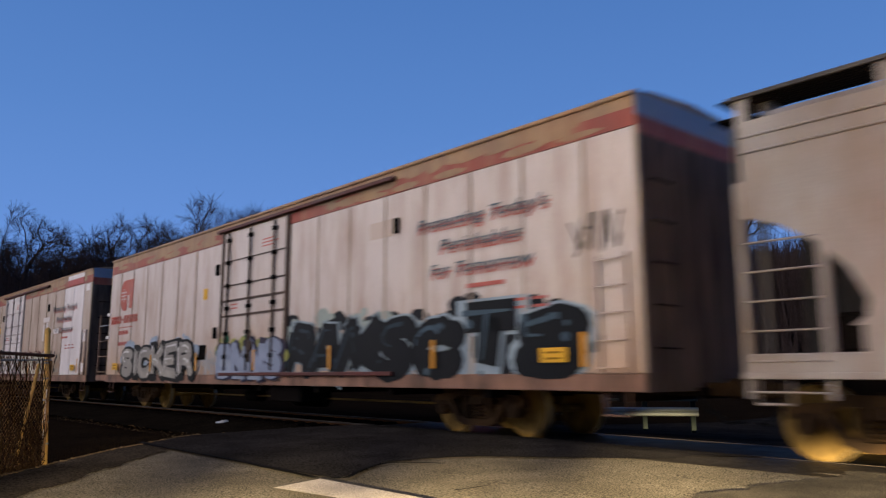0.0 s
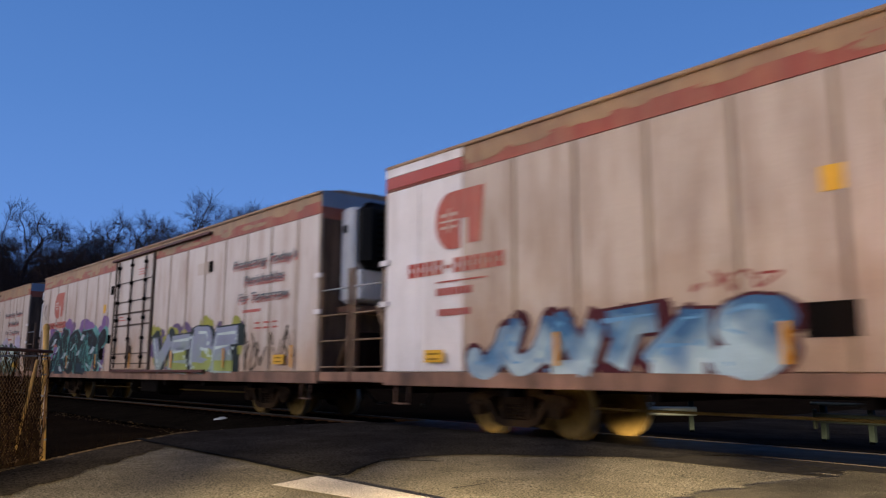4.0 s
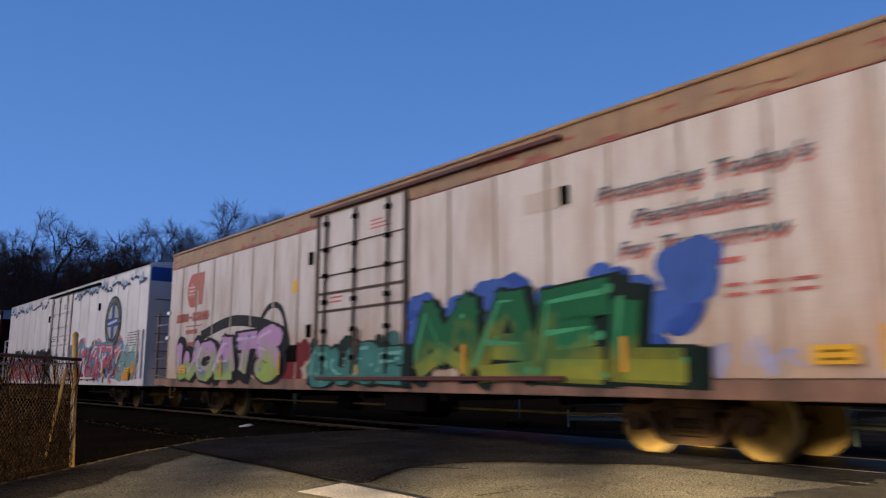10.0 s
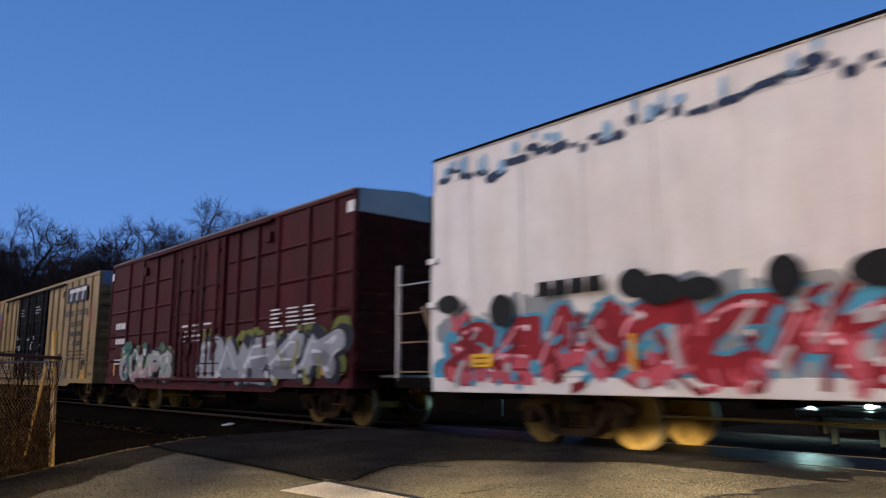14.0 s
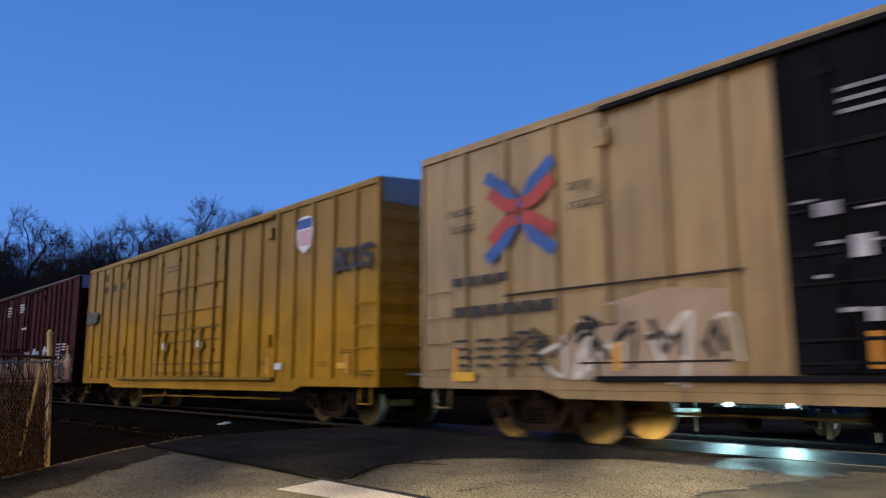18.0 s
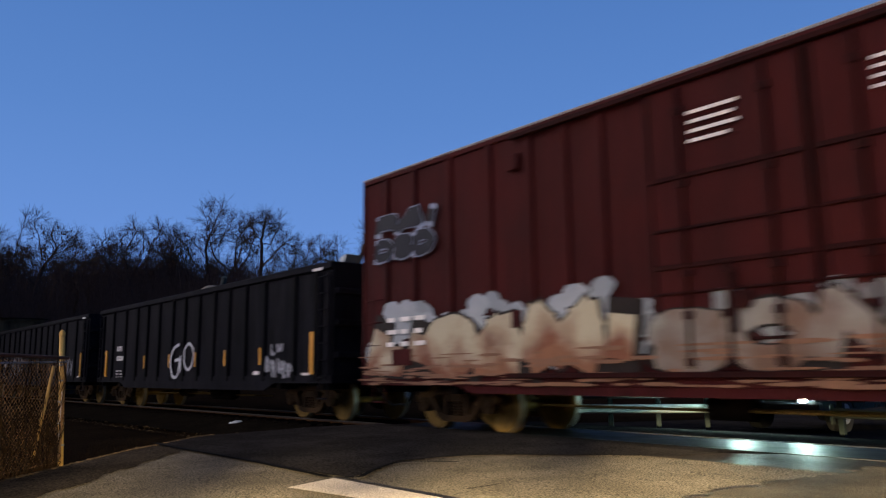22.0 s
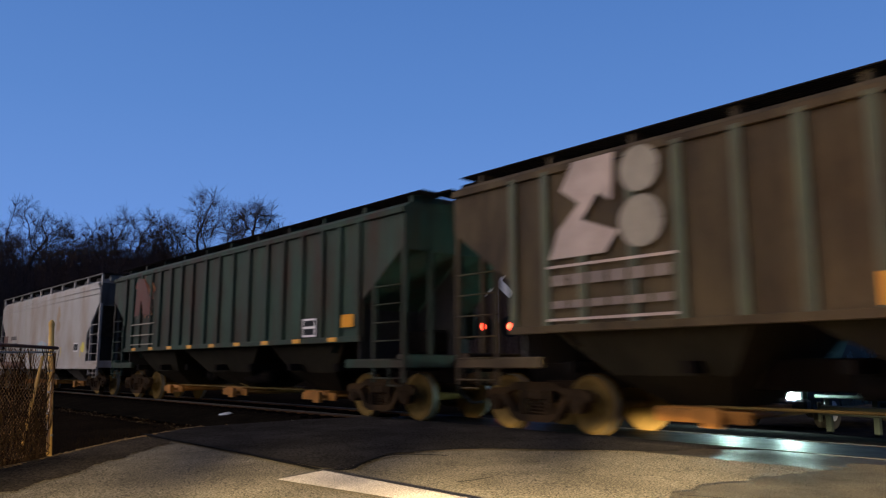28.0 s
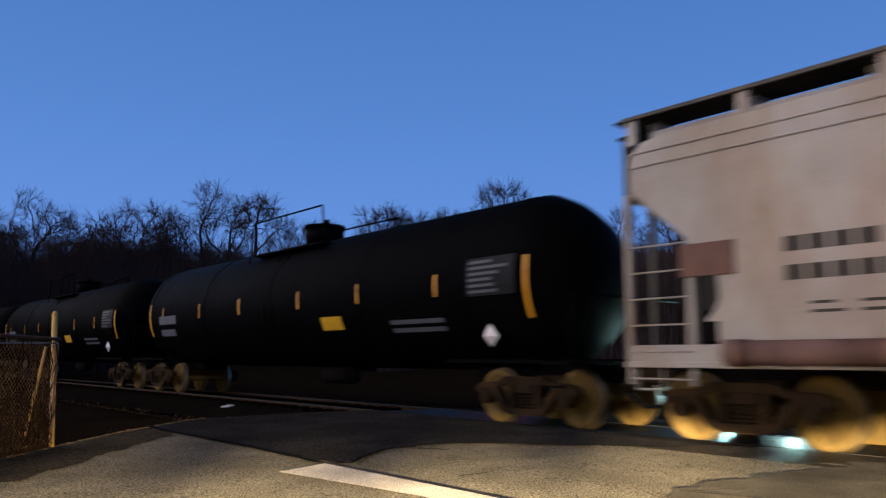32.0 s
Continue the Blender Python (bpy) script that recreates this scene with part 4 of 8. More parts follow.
# ---- insulated refrigerator cars ----
def reefer(label, front, L, patches, platform, white=False, slogan=True, tan=False, seed=0, bands="all"):
    car = run(thing("refrigerator_car", label, "freight car", "cars of the train"), front, L)
    ox, rng = L / 2, random.Random(seed)
    zb, zt = 0.80, 5.06
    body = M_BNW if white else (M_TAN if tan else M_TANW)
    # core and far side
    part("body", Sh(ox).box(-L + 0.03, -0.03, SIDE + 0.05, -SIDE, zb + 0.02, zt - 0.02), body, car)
    part("roof", Sh(ox).prism([(SIDE - 0.03, zt - 0.05), (SIDE - 0.03, zt), (SIDE + 0.5, zt + 0.1), (0, zt + 0.16), (-SIDE - 0.5, zt + 0.1), (-SIDE + 0.03, zt),
                              (-SIDE + 0.03, zt - 0.05)], -L, 0, "x"), M_BNW if white else M_TOPTAN, car)
    # near side in panels with proud joint strips
    door0, door1 = -13.15, -9.6
    edges = [-L, -L + 1.0, -L + 2.2]
    while edges[-1] + 1.27 < door0 - 0.6:
        edges.append(edges[-1] + 1.27)
    edges += [door0, door1]
    k = round((-door1 - 1.0) / 1.27)
    edges += [door1 + (-door1 - 0.95) * (i + 1) / k for i in range(k)] + [0.0]
    for a, b in zip(edges, edges[1:]):
        if abs(a - door0) < 0.01:
            continue
        mid = (a + b) / 2
        m = body
        for p0, p1 in patches:
            if p0 <= mid <= p1:
                m = M_WHITE
        dz = rng.uniform(-0.004, 0.004)
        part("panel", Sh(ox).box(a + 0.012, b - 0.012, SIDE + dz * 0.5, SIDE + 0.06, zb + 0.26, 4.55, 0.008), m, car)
        part("joint_strip", Sh(ox).box(b - 0.035, b + 0.035, SIDE - 0.012, SIDE + 0.05, zb + 0.26, zt - 0.03 if white else 4.55, 0.006), m if white or m is M_WHITE else (M_JOINTTAN if tan else M_JOINT), car)
    # top band, stripe, sill
    if not white:
        part("letterboard", Sh(ox).box(-L, 0, SIDE, SIDE + 0.06, 4.83, zt - 0.03), M_TOPTAN, car)
        part("stripe", Sh(ox).box(-L, 0, SIDE, SIDE + 0.06, 4.56, 4.83), M_REDSTR, car)
        blot = Sh(ox)
        for i in range(190 if seed > 3 else 70):
            u, rz = rng.uniform(-L + 0.5, -0.5), rng.uniform(0.04, 0.1)
            z = 4.85 - rng.random() ** (1.0 if seed > 3 else 2.2) * 0.26
            disc(blot, u, max(z, 4.565 + rz * 1.12), rng.uniform(0.15, 0.5), SIDE - 0.004 - i * 0.0001, rz=rz, rng=rng)
        part("peeled_paint", blot, M_TOPTAN, car, "patches of tan primer where red paint has peeled", "stuff")
        for p0, p1 in patches:
            q0, q1 = max(-L, p0), min(0, p1)
            if q0 < -door1 - 9 and (q0 > door1 or q1 < door0):
                part("repainted_band", Sh(ox).box(q0, q1, SIDE - 0.022, SIDE - 0.006, 4.6, 4.83), M_REDFR, car)
                part("repainted_top", Sh(ox).box(q0, q1, SIDE - 0.022, SIDE - 0.006, 4.84, zt), M_WHITE, car)
    else:
        part("letterboard", Sh(ox).box(-L, 0, SIDE, SIDE + 0.06, 4.55, zt - 0.03), M_BNW, car)
        # a band of scattered dark blue marks under the eave
        snow = {"26324a": Sh(ox), "7f9cb8": Sh(ox)}
        u = -L + 0.3
        i = 0
        while u < -0.25:
            if not door0 - 0.7 < u < -9.3:
                z = 4.6 + 0.09 * math.sin(u * 3.1) + 0.05 * math.sin(u * 9.7) + rng.uniform(-0.07, 0.07)
                disc(snow["26324a"], u, z, rng.uniform(0.07, 0.17), SIDE - 0.014 - i * 0.0001, rz=rng.uniform(0.04, 0.09), rng=rng)
                if rng.random() < 0.5:
                    disc(snow["7f9cb8"], u + 0.05, z + rng.uniform(0.08, 0.22), rng.uniform(0.03, 0.1), SIDE - 0.02 - i * 0.0001, rz=rng.uniform(0.06, 0.18), rng=rng)
            u += rng.uniform(0.12, 0.26)
            i += 1
        for c, sh in snow.items():
            part("eave_mark_band", sh, spray(c), car, "ragged dark blue marks", "stuff")
    sill = M_BNW if white else M_SILL
    part("side_sill", Sh(ox).box(-L, 0, SIDE - 0.02, SIDE + 0.1, zb, zb + 0.25, 0.01), sill, car)
    part("eave_rail", Sh(ox).box(-L, 0, SIDE - 0.04, SIDE + 0.02, zt - 0.035, zt + 0.01), M_DARK if white else M_TOPTAN, car)
    # plug door with rods
    dm = M_BNW if white else (M_WHITE if any(p0 <= -11 <= p1 for p0, p1 in patches) else M_TANW)
    dr = mat("pale_door_hardware", rgb("a89e98"), 0.6, var=0.2, dirt=rgb("6c5a50"), dirt_amount=0.5) if dm is M_WHITE else mat("rusty_door_hardware", rgb("46352a"), 0.65, var=0.3, dirt=rgb("2a1c14"), dirt_amount=0.6) if not white else mat("stained_white_hardware", rgb("aea299"), 0.6, var=0.3, dirt=rgb("6a4a38"), dirt_amount=0.6)
    kd = dr if white or dm is M_WHITE else M_DARK
    door = part("plug_door", Sh(ox).box(door0 + 0.06, door1 - 0.06, SIDE - 0.03, SIDE + 0.05, 1.12, 4.78, 0.015), dm, car)
    for c in (0.02, 0.98):
        x = door0 + (door1 - door0) * c
        part("door_post", Sh(ox).box(x - 0.07, x + 0.07, SIDE - 0.055, SIDE + 0.03, 1.05, 4.86, 0.01), dr, car)
    for c in (0.13, 0.47, 0.82):
        x = door0 + (door1 - door0) * c
        part("locking_rod", Sh(ox).cyl((x, SIDE - 0.075, 1.15), (x, SIDE - 0.075, 4.75), 0.03, 8), dr, door)
        for z in (1.5, 2.1, 2.75, 3.35, 3.95, 4.55):
            part("rod_keeper", Sh(ox).box(x - 0.07, x + 0.07, SIDE - 0.115, SIDE - 0.03, z - 0.05, z + 0.05), kd, door)
    for z, w in ((1.3, 0.016), (1.62, 0.016), (2.55, 0.026), (2.95, 0.026), (3.35, 0.014), (4.0, 0.011)):
        part("door_bar", Sh(ox).box(door0 + 0.1, door1 - 0.1, SIDE - 0.058, SIDE - 0.03, z - w, z + w), dr, door)
    part("door_crank", Sh(ox).cyl((-11.3, SIDE - 0.1, 1.75), (-11.3, SIDE - 0.03, 1.75), 0.13, 12).box(-11.34, -11.26, SIDE - 0.12, SIDE - 0.09, 1.35, 2.1), dr, door)
    tiny = bars(Sh(ox), -11.0, -10.0, 4.15, 4.4, 3, 1, SIDE - 0.036, rng)
    bars(tiny, -12.6, -11.8, 2.7, 3.0, 3, 1, SIDE - 0.036, rng)
    split_part("small_writing", tiny, M_TEXTRED if not white else M_BLET, door)
    rail_m = mat("dark_red_door_track", rgb("4a211c"), 0.6, var=0.3)
    part("door_track", Sh(ox).box(-13.4, -5.55, SIDE - 0.11, SIDE - 0.01, 4.82, 4.9, 0.01), rail_m if not white else M_DARK, car)
    part("door_track", Sh(ox).box(-13.0, -5.55, SIDE - 0.1, SIDE - 0.021, 1.02, 1.1, 0.01), rail_m if not white else dr, car)
    for u, z0, z1 in ((-13.42, 3.7, 4.0), (-5.5, 3.75, 4.05), (-13.45, 2.0, 2.3)):
        part("door_stop", Sh(ox).box(u - 0.07, u + 0.07, SIDE - 0.06, SIDE, z0, z1, 0.01), M_DARK, car)
    if not white:
        part("capacity_plate", Sh(ox).box(-14.6, -14.0, SIDE - 0.015, SIDE, 1.45, 1.85), M_DARK, car)
        part("repair_plate", Sh(ox).box(-6.4, -5.6, SIDE - 0.006, SIDE + 0.02, 3.72, 4.06), M_TAN, car)
        part("warning_label", Sh(ox).box(-14.3, -14.05, SIDE - 0.014, SIDE, 3.1, 3.4), M_YEL, car)
    if slogan:
        sh = 0.28
        for body_text, u, z, w in (("Protecting", -4.87, 3.68, 1.8), ("Today's", -2.93, 3.68, 1.31), ("Perishables", -4.25, 3.24, 2.05), ("For", -4.5, 2.8, 0.56), ("Tomorrow", -3.79, 2.8, 1.84)):
            du = 0.7 if platform == "front" else 0.0
            line = place_words("slogan_line", body_text, u + du, z, w, 0.21, M_TEAL, car, ox, 6, sh, 0.002)
            place_words("letter_drop_shadow", body_text, u + du + 0.03, z - 0.07, w, 0.21, M_TEXTRED, line, ox, 4, sh, 0.004)
        split_part("small_writing", bars(Sh(ox), -3.6, -2.5, 2.48, 2.6, 1, 1, SIDE - 0.016), M_TEXTRED, car)
        split_part("small_writing", bars(Sh(ox), -2.9, -1.6, 2.05, 2.3, 2, 3, SIDE - 0.016, rng), M_TEXTRED, car)
    if not white:
        # round red emblem with a bar to its right, and plain bars below
        du = 0.6 if platform == "front" else 0.0
        c0 = -20.7 + du
        em = Sh(ox)
        n = 22
        pts = [(c0 + 0.42 * math.cos(t) , 3.72 + 0.52 * math.sin(t)) for t in [math.pi / 2 + math.pi * i / n for i in range(n + 1)]]
        pts += [(c0 + 0.25, 3.2), (c0 + 0.25, 3.72), (c0 + 0.45, 3.72), (c0 + 0.45, 3.26), (c0 + 0.75, 3.26), (c0 + 0.85, 4.24)]
        em.prism(pts, SIDE - 0.016, SIDE - 0.012)
        emblem = part("emblem", em, M_LOGO, car, "round red emblem")
        split_part("emblem_mark", Sh(ox).box(c0 - 0.3, c0 + 0.18, SIDE - 0.02, SIDE - 0.016, 3.7, 3.73).box(c0 - 0.06, c0 - 0.03, SIDE - 0.022, SIDE - 0.018, 3.5, 3.95).box(c0 - 0.26, c0 - 0.12, SIDE - 0.02, SIDE - 0.016, 3.8, 3.86).box(c0 + 0.02, c0 + 0.14, SIDE - 0.02, SIDE - 0.016, 3.8, 3.86).box(c0 - 0.26, c0 - 0.12, SIDE - 0.02, SIDE - 0.016, 3.58, 3.63).box(c0 + 0.02, c0 + 0.14, SIDE - 0.02, SIDE - 0.016, 3.58, 3.63), body, emblem)
        for i in range(10):
            a, w = c0 - 1.2 + i * 0.255, 0.2
            blk = Sh(ox)
            if i == 4:
                blk.box(a + 0.03, a + w - 0.03, SIDE - 0.016, SIDE - 0.012, 2.87, 2.93)
            else:
                for p0, p1, q0, q1 in ((0, 0.34, 0, 1), (0.66, 1, 0, 1), (0.34, 0.66, 0.68, 1), (0.34, 0.66, 0.0, 0.32)):
                    blk.box(a + w * p0, a + w * p1, SIDE - 0.016, SIDE - 0.012, 2.78 + 0.26 * q0, 2.78 + 0.26 * q1)
            part("name_block", blk, M_LOGO, car)
        part("name_underline", Sh(ox).box(c0 - 0.4, c0 + 0.9, SIDE - 0.016, SIDE - 0.012, 2.62, 2.65), M_LOGO, car)
        split_part("number_bar", bars(Sh(ox), c0 - 0.4, c0 + 0.55, 2.34, 2.56, 1, 8, SIDE - 0.016), M_TEXTRED, car)
        split_part("number_bar", bars(Sh(ox), c0 - 0.35, c0 + 0.5, 1.98, 2.18, 1, 8, SIDE - 0.016), M_TEXTRED, car)
    for u in (-1.55, -21.1):
        lab = part("yellow_label", Sh(ox).box(u - 0.26, u + 0.26, SIDE - 0.075, SIDE - 0.07, 1.22, 1.44), M_YEL, car)
        part("label_bar", bars(Sh(ox), u - 0.2, u + 0.2, 1.24, 1.42, 2, 1, SIDE - 0.079), spray("7c5c10"), lab)
    for i in range(6):
        u = -0.98 - (L - 1.9) * i / 6
        part("reflector", Sh(ox).box(u - 0.05, u + 0.05, SIDE - 0.075, SIDE - 0.07, 1.15, 1.65), M_REFL, car)
    # ends
    for x, sg in ((0.0, 1), (-L, -1)):
        # end walls coloured darker than the sides to carry their shade
        face = M_BLUE if white else mat("shaded_grey_end_paint", rgb("5e5046"), 0.7, var=0.2, dirt=rgb("1e1612"), dirt_amount=0.9, spec=0.1)
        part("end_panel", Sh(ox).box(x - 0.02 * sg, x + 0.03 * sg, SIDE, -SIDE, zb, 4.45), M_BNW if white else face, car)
        part("end_band", Sh(ox).box(x - 0.02 * sg, x + 0.032 * sg, SIDE, -SIDE, 4.45, 4.95 if white else 4.72), M_BLUE if white else M_REDSTR, car)
        part("end_top", Sh(ox).box(x - 0.02 * sg, x + 0.034 * sg, SIDE + 0.02, -SIDE - 0.02, 4.95 if white else 4.72, zt + 0.02), M_BNW if white else M_ENDGREY, car)
        if (platform == "front") != (sg > 0) or platform == "none":
            ladder(car, *((x + ox - 0.72, x + ox - 0.22) if sg > 0 else (x + ox + 0.18, x + ox + 0.68)), 1.05, 2.75, M_TANW if not white else M_BNW)
            for z in (1.4, 2.0, 2.6, 3.2, 3.8):
                part("end_rung", Sh(ox).tube([(x, -1.3, z), (x + 0.08 * sg, -1.3, z), (x + 0.08 * sg, -0.8, z), (x, -0.8, z)], 0.013, 6), M_DARK, car)
    # cooling unit on its platform
    if platform != "none":
        x, sg = (0.03, 1) if platform == "front" else (-L - 0.03, -1)
        part("platform", Sh(ox).box(x, x + sg * 1.15, SIDE + 0.02, -SIDE - 0.02, zb + 0.05, zb + 0.25, 0.01), M_SILL if not white else M_DARK, car)
        unit = part("cooling_unit", Sh(ox).box(x, x + sg * 0.5, -1.08, 1.05, 2.55, 4.72, 0.08), M_UNITW, car, "white cooling unit shell")
        part("unit_hood", Sh(ox).box(x + sg * 0.48, x + sg * 0.92, -1.02, 1.0, 3.3, 4.78, 0.16), M_BLK, unit, "black ventilated hood")
        part("unit_panel", Sh(ox).box(x + sg * 0.48, x + sg * 0.72, -1.0, 0.98, 2.6, 3.28, 0.04), M_UNITW, unit)
        part("unit_badge", Sh(ox).box(x + sg * 0.16, x + sg * 0.3, -1.1, -1.084, 4.12, 4.3), M_BLK, unit)
        for i in range(8):
            z = 3.5 + i * 0.14
            part("grille_slat", Sh(ox).box(x + sg * 0.92, x + sg * 0.94, -0.7, 0.85, z, z + 0.05), M_DARK, unit)
        part("unit_brace", Sh(ox).tube([(x + sg * 0.08, -1.12, 1.1), (x + sg * 0.85, -1.12, 2.4)], 0.045, 6), M_POST, car)
        part("fuel_tank", Sh(ox).box(x + sg * 0.1, x + sg * 0.8, -0.9, 0.9, 1.1, 1.9, 0.08), M_DARK, car)
        for dx in (0.06, 1.1):
            part("platform_post", Sh(ox).box(x + sg * dx - 0.025, x + sg * dx + 0.025, SIDE + 0.02, SIDE + 0.09, zb + 0.2, 3.2), M_POST if not white else M_BNW, car)
        for z in (1.15, 1.7, 2.25, 2.8):
            part("platform_rung", Sh(ox).cyl((x + sg * 0.06, SIDE + 0.04, z), (x + sg * 1.1, SIDE + 0.04, z), 0.018, 6), M_GALV if z > 2.6 else M_POST, car)
        part("unit_frame", Sh(ox).box(x, x + sg * 0.7, -1.1, 1.1, 2.35, 2.48).box(x + sg * 0.6, x + sg * 0.7, -1.1, -1.0, 1.0, 2.4).box(x + sg * 0.6, x + sg * 0.7, 1.0, 1.1, 1.0, 2.4), M_SILL if not white else M_DARK, car)
        for z in (2.35, 3.15):
            part("handhold", Sh(ox).box(x - sg * 0.15, x + sg * 0.1, SIDE - 0.05, SIDE, z - 0.05, z + 0.05), M_WHITE, car)
    underframe(car, L, zb)
    part("battery_box", Sh(ox).box(-10.6, -9.2, -1.45, -0.6, 0.42, 0.8, 0.03), M_DARK, car)
    shift = 0.78 if platform == "front" else 0.0
    truck(car, ox - 3.8 + shift)
    truck(car, ox - 19.62 + shift)
    for u in (-0.5, -L + 0.5):
        stirrup(car, u + ox, zb, M_SILL if not white else M_DARK)
    return car, ox

# ---- boxcars ----
def boxcar(label, front, L, paint, ribs, doors, door_paint, trucks, end_paint, cross=False, roof_paint=None, fishbelly=True, hard=None):
    car = run(thing("boxcar", label, "freight car", "cars of the train"), front, L)
    ox = L / 2
    zb, zt = 0.82, 5.07
    d0, d1 = doors
    part("body", Sh(ox).box(-L + 0.03, -0.03, SIDE + 0.05, -SIDE, zb + 0.02, zt - 0.02), paint, car)
    part("roof", Sh(ox).prism([(SIDE - 0.03, zt - 0.04), (SIDE - 0.03, zt), (0, zt + 0.14), (-SIDE + 0.03, zt), (-SIDE + 0.03, zt - 0.04)], -L, 0, "x"), roof_paint or M_ROOF, car)
    edges = sorted([-L, 0.0, d0, d1, *ribs])
    for a, b in zip(edges, edges[1:]):
        if d0 - 0.01 <= a < d1 - 0.01:
            continue
        part("panel", Sh(ox).box(a + 0.01, b - 0.01, SIDE + 0.015, SIDE + 0.06, zb + 0.2, zt - 0.12, 0.006), paint, car)
        if cross:
            for z in (1.62, 2.46, 3.28, 4.1):
                part("cross_rib", Sh(ox).prism([(SIDE + 0.02, z - 0.06), (SIDE - 0.03, z), (SIDE + 0.02, z + 0.06)], a + 0.12, b - 0.12, "x"), paint, car)
    for u in ribs:
        part("side_post", Sh(ox).prism([(u - 0.09, SIDE + 0.03), (u - 0.05, SIDE - 0.05), (u + 0.05, SIDE - 0.05), (u + 0.09, SIDE + 0.03)], zb + 0.16, zt - 0.08, "z"), paint, car)
    part("top_chord", Sh(ox).box(-L, 0, SIDE - 0.03, SIDE + 0.08, zt - 0.13, zt, 0.01), paint, car)
    part("side_sill", Sh(ox).box(-L, 0, SIDE - 0.02, SIDE + 0.08, zb, zb + 0.2, 0.01), paint, car)
    if fishbelly:
        part("lower_sill", Sh(ox).prism([(-L + 2.9, zb), (-2.9, zb), (-3.3, zb - 0.12), (-L + 3.3, zb - 0.12)], SIDE - 0.01, SIDE + 0.05), paint, car)
    # double plug doors
    mid = (d0 + d1) / 2
    for a, b in ((d0, mid), (mid, d1)):
        door = part("plug_door", Sh(ox).box(a + 0.03, b - 0.03, SIDE - 0.045, SIDE + 0.05, zb + 0.22, zt - 0.2, 0.012), door_paint, car)
        for z, w in ((1.16, 0.016), (1.42, 0.02), (2.05, 0.016), (2.4, 0.03), (2.9, 0.018), (3.6, 0.03)):
            part("door_bar", Sh(ox).box(a + 0.08, b - 0.08, SIDE - 0.085, SIDE - 0.045, z - w, z + w, 0.006), hard or door_paint, door)
        for c in (0.25, 0.5, 0.78):
            x = a + (b - a) * c
            part("locking_rod", Sh(ox).cyl((x, SIDE - 0.09, zb + 0.25), (x, SIDE - 0.09, (zt - 0.25) if c != 0.5 else 2.4), 0.03, 6), hard or door_paint, door)
            for z in (1.15, 1.75, 2.3) + ((3.5, 4.5) if c != 0.5 else ()):
                part("rod_keeper", Sh(ox).box(x - 0.06, x + 0.06, SIDE - 0.12, SIDE - 0.045, z - 0.05, z + 0.05), hard or door_paint, door)
        part("door_crank", Sh(ox).cyl((a + 1.35, SIDE - 0.13, 1.9), (a + 1.35, SIDE - 0.04, 1.9), 0.12, 12).box(a + 1.2, a + 1.26, SIDE - 0.14, SIDE - 0.11, 1.5, 2.3), hard or door_paint, door)
        for x in (a + 0.03, b - 0.09):
            part("door_edge", Sh(ox).box(x, x + 0.06, SIDE - 0.07, SIDE - 0.04, zb + 0.22, zt - 0.2, 0.006), hard or door_paint, door)
    part("door_track", Sh(ox).box(d0 - 2.6, d1 + 2.6, SIDE - 0.12, SIDE - 0.03, zt - 0.2, zt - 0.12, 0.01), hard or (door_paint if door_paint is not M_DOORB else M_DARK), car)
    part("door_track", Sh(ox).box(d0 - 2.8, d1 + 2.8, SIDE - 0.13, SIDE - 0.03, zb + 0.13, zb + 0.21, 0.01), hard or paint, car)
    for u, z in ((d1 + 2.5, 4.35), (d1 + 2.5, 1.75), (d0 - 2.5, 4.35), (d0 - 2.5, 1.75)):
        part("door_stop", Sh(ox).box(u - 0.16, u + 0.06, SIDE - 0.1, SIDE, z, z + 0.28, 0.015), paint, car)
    for u, sg in ((0.0, 1), (-L, -1)):
        part("end_panel", Sh(ox).box(u - 0.04 * sg, u, SIDE + 0.01, -SIDE, zb, zt - 0.5), end_paint, car)
        part("end_top", Sh(ox).prism([(SIDE, zt - 0.5), (SIDE, zt), (0, zt + 0.12), (-SIDE, zt), (-SIDE, zt - 0.5)], u - 0.04 * sg, u + 0.012 * sg, "x"), M_ENDGREY, car, "bare grey upper end panel")
        for i in range(8):
            z = zb + 0.3 + i * 0.43
            part("end_corrugation", Sh(ox).prism([(u - 0.01 * sg, z), (u + 0.05 * sg, z + 0.08), (u + 0.05 * sg, z + 0.2), (u - 0.01 * sg, z + 0.3)], SIDE + 0.06, -SIDE - 0.06), end_paint, car)
        part("corner_post", Sh(ox).box(u - 0.06 * sg, u + 0.02 * sg, SIDE - 0.02, SIDE + 0.1, zb, zt - 0.02, 0.01), paint, car)
        for z in (1.15, 1.6, 2.05, 2.5):
            grab(car, u + ox - (0.72 if sg > 0 else -0.2), u + ox - (0.2 if sg > 0 else -0.72), z, paint)
        for z in (1.2, 1.6, 2.0, 2.4, 2.8):
            part("end_rung", Sh(ox).tube([(u, -1.35, z), (u + 0.16 * sg, -1.35, z), (u + 0.16 * sg, -0.85, z), (u, -0.85, z)], 0.013, 6), paint, car)
        stirrup(car, u - 0.5 * sg + ox, zb, paint)
    for a in (0.05, -L - 0.5):
        part("crossover_platform", Sh(ox).box(a, a + 0.45, -0.9, 0.9, 1.05, 1.1), M_GALV, car)
    part("brake_wheel", Sh(ox).lathe([(0.24, 0.18), (0.27, 0.2), (0.24, 0.22)], 20, "x", (0.0, 0.7, 1.9)).box(0, 0.2, 0.68, 0.72, 1.88, 1.92), M_STEEL, car)
    for i in range(6):
        u = -1.0 - (L - 2.0) * i / 5
        part("reflector", Sh(ox).box(u - 0.05, u + 0.05, SIDE - 0.075, SIDE - 0.07, 1.1, 1.5), M_REFL, car)
